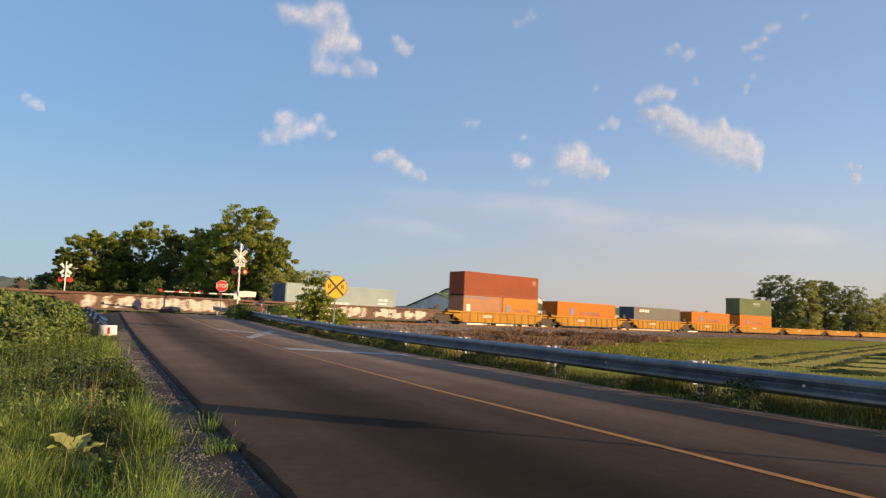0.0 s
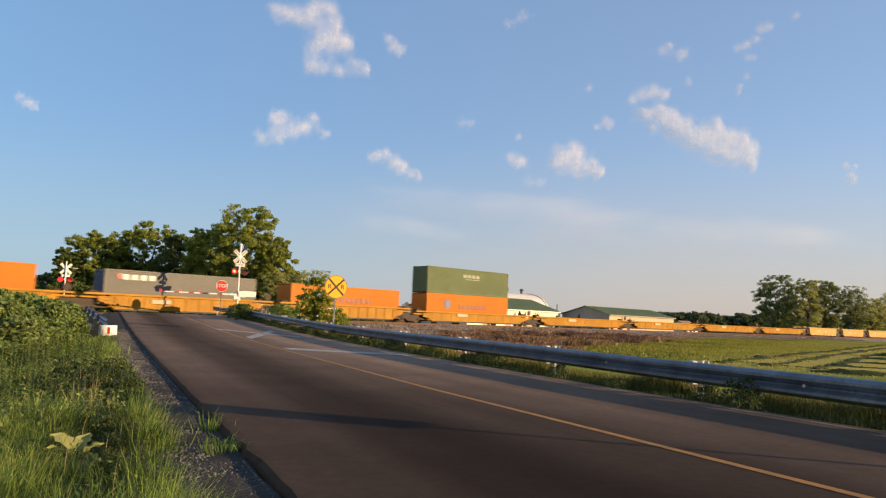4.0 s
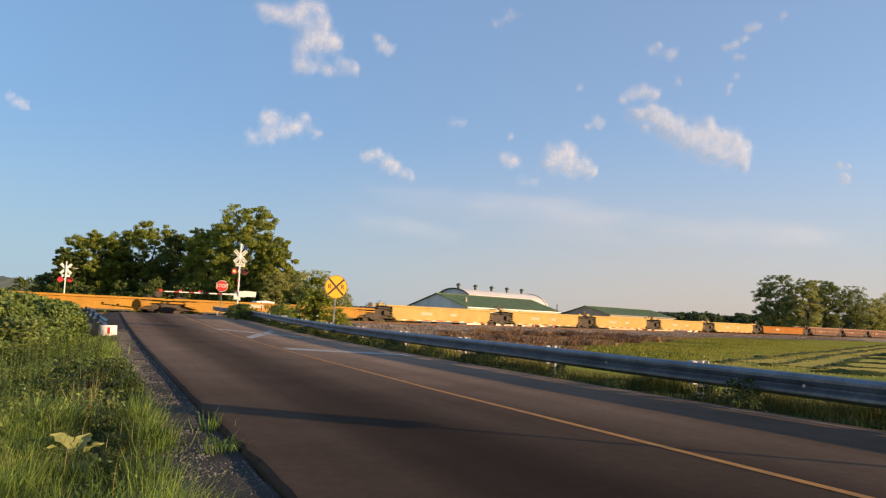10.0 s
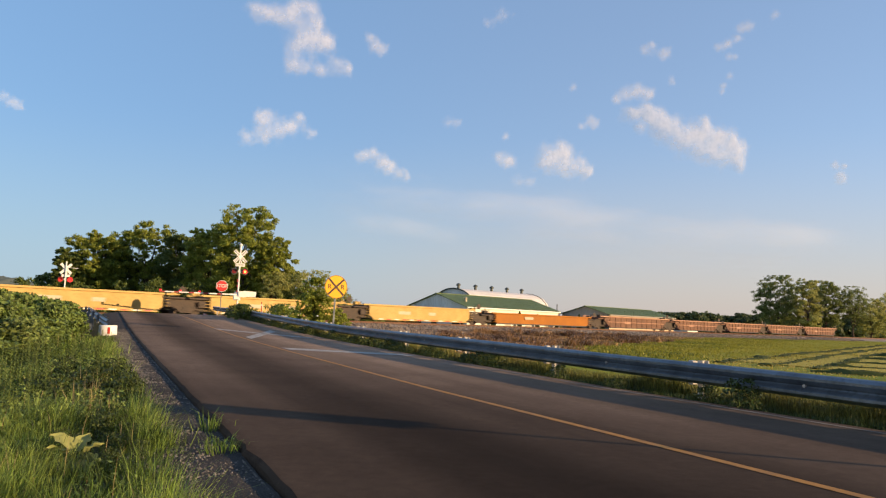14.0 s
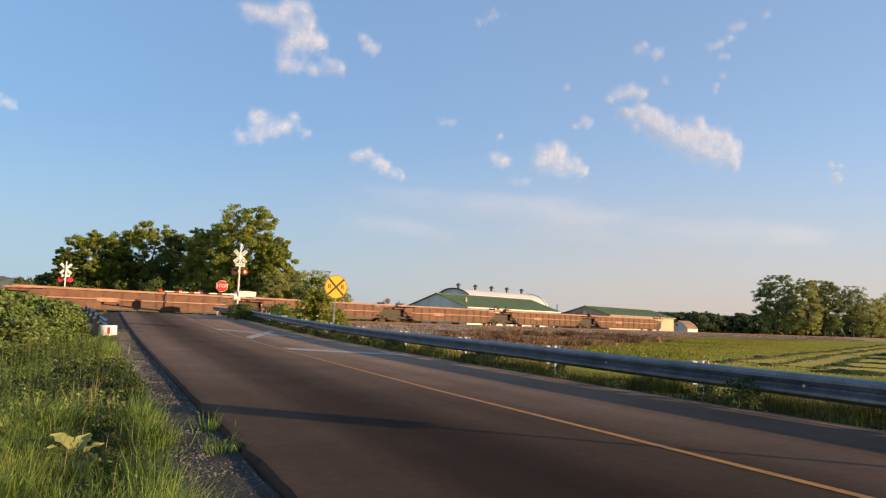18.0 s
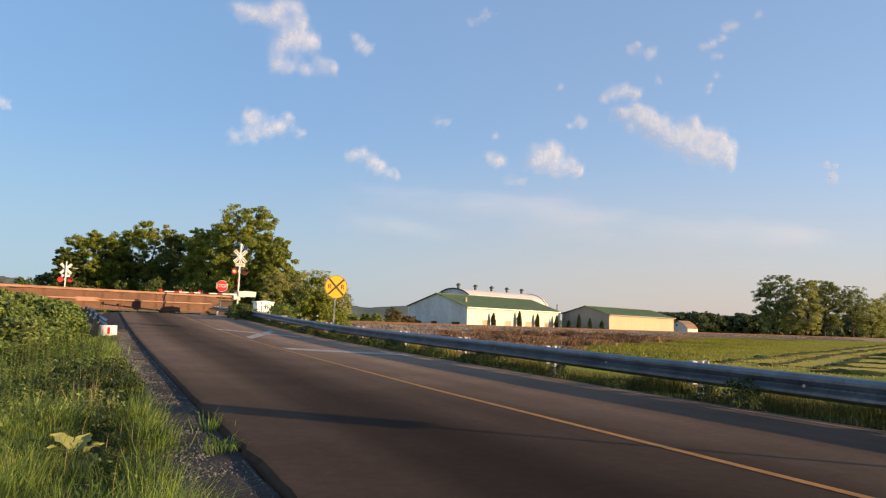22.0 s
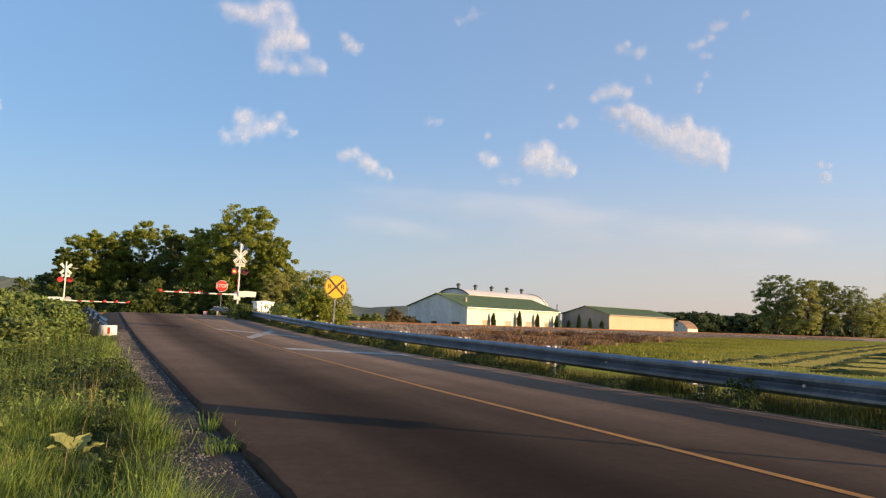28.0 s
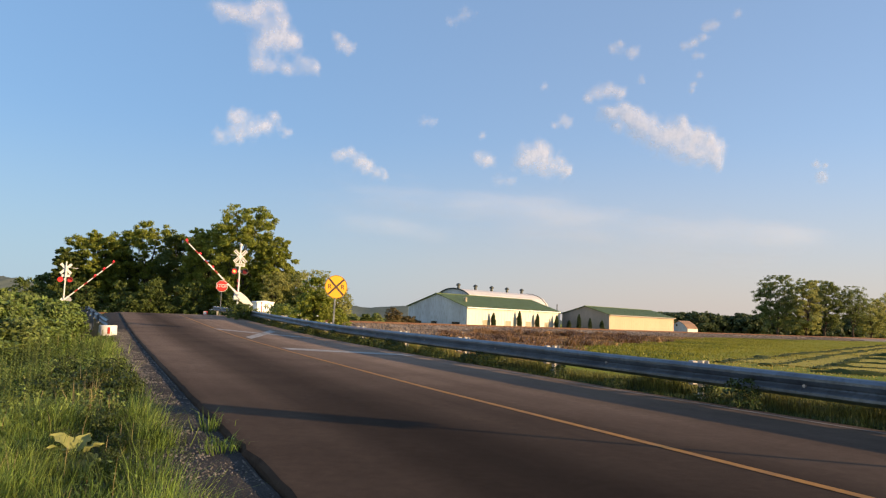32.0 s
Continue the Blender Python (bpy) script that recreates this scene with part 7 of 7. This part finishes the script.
# ---- clouds: relief sheets with soft, ragged edges ----
def cloud_mat(name, grain, amount, start, end, most, along=1.0):
    m = bpy.data.materials.new(name)
    m.use_nodes = True
    n, l = m.node_tree.nodes, m.node_tree.links
    n.clear()
    out = n.new("ShaderNodeOutputMaterial")
    at = n.new("ShaderNodeAttribute")
    at.attribute_name = "thickness_share"
    tc = n.new("ShaderNodeTexCoord")
    nz = n.new("ShaderNodeTexNoise")
    nz.inputs["Scale"].default_value, nz.inputs["Detail"].default_value, nz.inputs["Roughness"].default_value = grain, 6, 0.6
    mp = n.new("ShaderNodeMapping")
    mp.inputs["Scale"].default_value = (along, 1, 1)
    l.new(tc.outputs["Object"], mp.inputs[0])
    l.new(mp.outputs[0], nz.inputs[0])
    ad = n.new("ShaderNodeMath")
    ad.operation = "MULTIPLY_ADD"
    ad.inputs[1].default_value, ad.inputs[2].default_value = amount, -amount / 2
    l.new(nz.outputs[0], ad.inputs[0])
    sm = n.new("ShaderNodeMath")
    sm.operation = "ADD"
    l.new(at.outputs["Fac"], sm.inputs[0])
    l.new(ad.outputs[0], sm.inputs[1])
    mr = n.new("ShaderNodeMapRange")
    mr.interpolation_type = "SMOOTHSTEP"
    mr.inputs[1].default_value, mr.inputs[2].default_value, mr.inputs[4].default_value = start, end, most
    l.new(sm.outputs[0], mr.inputs[0])
    df = n.new("ShaderNodeBsdfDiffuse")
    df.inputs[0].default_value = (0.7, 0.66, 0.65, 1)
    tl = n.new("ShaderNodeBsdfTranslucent")
    tl.inputs[0].default_value = (0.85, 0.83, 0.82, 1)
    mx = n.new("ShaderNodeMixShader")
    mx.inputs[0].default_value = 0.4
    l.new(df.outputs[0], mx.inputs[1])
    l.new(tl.outputs[0], mx.inputs[2])
    # weak glow in place of light scattered through the cloud
    em = n.new("ShaderNodeEmission")
    em.inputs[0].default_value, em.inputs[1].default_value = (1.0, 0.82, 0.72, 1), 0.16
    sh = n.new("ShaderNodeAddShader")
    l.new(mx.outputs[0], sh.inputs[0])
    l.new(em.outputs[0], sh.inputs[1])
    tp = n.new("ShaderNodeBsdfTransparent")
    m2 = n.new("ShaderNodeMixShader")
    l.new(mr.outputs[0], m2.inputs[0])
    l.new(tp.outputs[0], m2.inputs[1])
    l.new(sh.outputs[0], m2.inputs[2])
    l.new(m2.outputs[0], out.inputs[0])
    return m


M_CLOUD = cloud_mat("cloud_vapour", 0.03, 1.55, 0.24, 1.5, 0.57)
M_CLOUD_SMALL = cloud_mat("small_cloud_vapour", 0.05, 1.6, 0.26, 1.35, 0.4)
M_VEIL = cloud_mat("high_veil", 0.008, 2.0, 0.2, 1.5, 0.2, 0.2)
CLOUDS = []
# the sheets stand across the line to the sun as much as across the view
CLOUD_YAW = radians(32)


def cloud(x, y, w, h, puffs, speed, weight=1.0, material=None, flat=1.0, label="small white fair-weather cloud, a faint glow added to the low sun's light"):
    """puffs: (across, up, radius) in shares of the width from the middle, up positive."""
    base = Vector((x, y, 501.0))
    nx, nz = 56, 40
    W, H = w * 1.5, h * 1.7
    v, f, dens = [], [], []
    for j in range(nz):
        for i in range(nx):
            a, b = (i / (nx - 1) - 0.5) * W, (j / (nz - 1) - 0.5) * H
            g, rel = 0.0, 0.0
            for pa, pb, pr in puffs:
                q = math.exp(-(((a / w - pa) ** 2 + ((b / h - pb) * h / w * flat) ** 2) / (pr * pr * 1.35)))
                g = g + q * (1 - g)
                rel += q
            v.append((a / math.cos(CLOUD_YAW), -min(rel, 1.6) * w * 0.05, b))
            dens.append(min(1.0, g * 1.05) * weight)
    for j in range(nz - 1):
        for i in range(nx - 1):
            k = j * nx + i
            if max(dens[k], dens[k + 1], dens[k + nx], dens[k + nx + 1]) > 0.03:
                f.append((k, k + 1, k + nx + 1, k + nx))
    me = bpy.data.meshes.new("cloud")
    me.from_pydata(v, [], f)
    at = me.attributes.new("thickness_share", "FLOAT", "POINT")
    at.data.foreach_set("value", dens)
    me.polygons.foreach_set("use_smooth", [True] * len(me.polygons))
    me.materials.append(material or (M_CLOUD if w > 80 else M_CLOUD_SMALL))
    ob = new("cloud", me)
    ob.visible_shadow = False
    tagged(ob, label, "cloud", kind="structure")
    turn = Matrix.Rotation(math.atan2(-x, y), 4, "Z") @ Matrix.Rotation(math.atan2(500, math.hypot(x, y)), 4, "X") @ Matrix.Rotation(radians(2.1), 4, "Y") @ Matrix.Rotation(CLOUD_YAW, 4, "Z")
    CLOUDS.append((ob, base, turn, speed))


cloud(-231, 1272, 179, 126, ((-0.47, 0.33, 0.08), (-0.33, 0.31, 0.09), (-0.20, 0.26, 0.09), (-0.10, 0.39, 0.10), (0.04, 0.43, 0.11), (0.11, 0.28, 0.11), (-0.03, 0.18, 0.10), (-0.06, -0.05, 0.10), (0.11, -0.00, 0.12), (0.27, -0.00, 0.09), (-0.10, -0.33, 0.09), (0.03, -0.38, 0.09), (0.20, -0.38, 0.07), (0.39, -0.31, 0.11), (0.48, -0.33, 0.07)), 3.5, 0.92)
cloud(-100, 1290, 53, 45, ((-0.15, 0.3, 0.2), (0.0, 0.1, 0.2), (0.25, -0.1, 0.24)), 3.4, 0.9)
cloud(-387, 1889, 164, 78, ((-0.37, 0.20, 0.15), (-0.34, -0.29, 0.16), (-0.16, -0.06, 0.16), (0.05, 0.02, 0.14), (-0.60, -0.53, 0.12), (0.20, 0.39, 0.09), (0.40, -0.13, 0.10)), 3.8, 0.88)
cloud(-172, 2322, 187, 88, ((-0.29, 0.22, 0.12), (-0.11, 0.32, 0.12), (0.03, 0.11, 0.12), (0.15, -0.12, 0.14), (0.35, -0.31, 0.12), (0.49, -0.36, 0.09)), 4.1, 0.85)
cloud(669, 1878, 291, 169, ((-0.46, 0.41, 0.06), (-0.33, 0.43, 0.08), (-0.27, 0.32, 0.09), (-0.18, 0.22, 0.10), (-0.08, 0.07, 0.12), (0.05, 0.03, 0.12), (0.16, 0.25, 0.07), (0.15, -0.12, 0.12), (0.28, -0.03, 0.11), (0.40, -0.02, 0.10), (0.29, -0.23, 0.10), (0.46, -0.25, 0.10), (0.49, -0.45, 0.05), (-0.40, 0.20, 0.05)), 3.3, 1.08)
cloud(359, 2122, 218, 107, ((0.14, 0.24, 0.13), (-0.09, 0.08, 0.11), (0.01, -0.15, 0.15), (0.19, -0.25, 0.15), (0.39, -0.31, 0.13), (-0.15, -0.20, 0.08), (0.50, -0.38, 0.08)), 3.6)
cloud(236, 2172, 91, 48, ((-0.33, 0.06, 0.22), (0.01, -0.19, 0.24)), 3.6, 0.95)
cloud(393, 1737, 58, 41, ((0.1, 0.1, 0.24), (0.25, -0.2, 0.22), (-0.3, -0.3, 0.16)), 3.7, 0.85)
cloud(439, 1507, 90, 36, ((-0.4, -0.35, 0.12), (-0.2, 0.05, 0.16), (0.1, 0.15, 0.18), (0.35, -0.1, 0.14)), 3.4, 0.95)
cloud(413, 1263, 60, 32, ((-0.3, 0.1, 0.18), (-0.1, 0.3, 0.12), (0.25, -0.2, 0.2)), 3.2, 0.95)
cloud(527, 1146, 34, 18, ((-0.2, 0.0, 0.26), (0.2, 0.05, 0.26)), 3.2, 0.9)
cloud(1269, 2204, 63, 66, ((-0.2, 0.35, 0.22), (0.2, 0.3, 0.14), (0.0, -0.15, 0.22), (0.1, -0.35, 0.26)), 3.3, 1.0)
cloud(-1040, 1734, 60, 38, ((-0.25, 0.2, 0.22), (0.15, -0.1, 0.26), (0.4, -0.35, 0.12)), 3.9, 0.85)
cloud(527, 1215, 52, 27, ((0.3, 0.25, 0.14), (0.0, -0.05, 0.18), (-0.3, -0.2, 0.15)), 3.3, 0.9)
cloud(555, 1093, 22, 22, ((0.0, 0.0, 0.36),), 3.3, 0.8)
cloud(317, 2513, 99, 36, ((-0.2, 0.1, 0.24), (0.25, -0.1, 0.2)), 3.8, 0.62)
cloud(559, 1272, 26, 14, ((-0.2, 0.0, 0.28), (0.25, -0.2, 0.24)), 3.4, 0.8)
cloud(606, 1422, 40, 44, ((0.2, 0.3, 0.22), (-0.1, -0.1, 0.2), (-0.15, -0.4, 0.16)), 3.4, 0.75)
cloud(306, 1477, 28, 16, ((0.0, 0.0, 0.34),), 3.4, 0.75)
cloud(493, 1413, 30, 24, ((0.0, 0.1, 0.28), (0.1, -0.3, 0.2)), 3.4, 0.7)
cloud(48, 1781, 60, 26, ((-0.15, 0.05, 0.24), (0.25, -0.1, 0.22)), 3.4, 0.65)
cloud(119, 1141, 60, 36, ((0.1, 0.1, 0.24), (-0.3, -0.25, 0.18)), 3.4, 0.6)
cloud(201, 1902, 35, 21, ((0.0, 0.0, 0.32),), 3.5, 0.82)

veil = "faint thin veil of high cloud"
cloud(120, 3150, 1500, 500, ((-0.15, 0.05, 0.26), (0.2, 0.0, 0.26)), 3.5, 0.75, M_VEIL, 5.0, veil)
cloud(1150, 3900, 2100, 700, ((-0.2, 0.05, 0.24), (0.12, -0.08, 0.28), (0.3, 0.02, 0.2)), 3.5, 0.85, M_VEIL, 4.5, veil)
cloud(-250, 3900, 900, 400, ((-0.1, 0.05, 0.3), (0.2, -0.1, 0.25)), 3.5, 0.65, M_VEIL, 4.5, veil)


# ---- movement ----
def light_changes():
    """Times from which the lamp on the left is lit, and until which."""
    spans, k = [], 0
    while k < 22:
        a = 0.65 + 1.4955 * k
        spans.append((a, a + 0.72))
        k += 1
    return spans


def motions():
    for ob, c, z in MOVERS:
        walk(ob, [(t, on_track(c - train_shift(t), z)) for t in (0, 4, 8, 12, 16, 20, 24, 28, 32)])
    for ob, base, turn, speed in CLOUDS:
        walk(ob, [(t, Matrix.Translation(base + Vector((-speed * t, 0, 0))) @ turn) for t in (0, 16, 32)])
    lift = [(0, 0), (28.0, 0), (28.3, 1.8), (28.6, 5), (29.0, 9.6), (29.5, 15.6), (30.0, 21.5), (30.5, 28), (31.0, 33.5), (31.5, 39), (32.0, 43.5)]
    for arm, z, sgn in ARMS:
        walk(arm, [(t, pose(0, -0.16, z, 0, sgn * a, 0)) for t, a in lift])
    for glow, x, y, z, side in BLINKERS:
        on, off = pose(x, y - 0.044, z), pose(x, y + 0.03, z)
        rows = [(0.0, off if side < 0 else on)]
        for a, b in light_changes():
            if b > 32:
                continue
            first, then = (off, on) if side < 0 else (on, off)
            rows += [(a - 0.04, first), (a, then), (b - 0.04, then), (b, first)]
        rows += [(31.86, off if side < 0 else on), (31.9, on if side < 0 else off), (32.0, on if side < 0 else off)]
        walk(glow, rows)


motions()
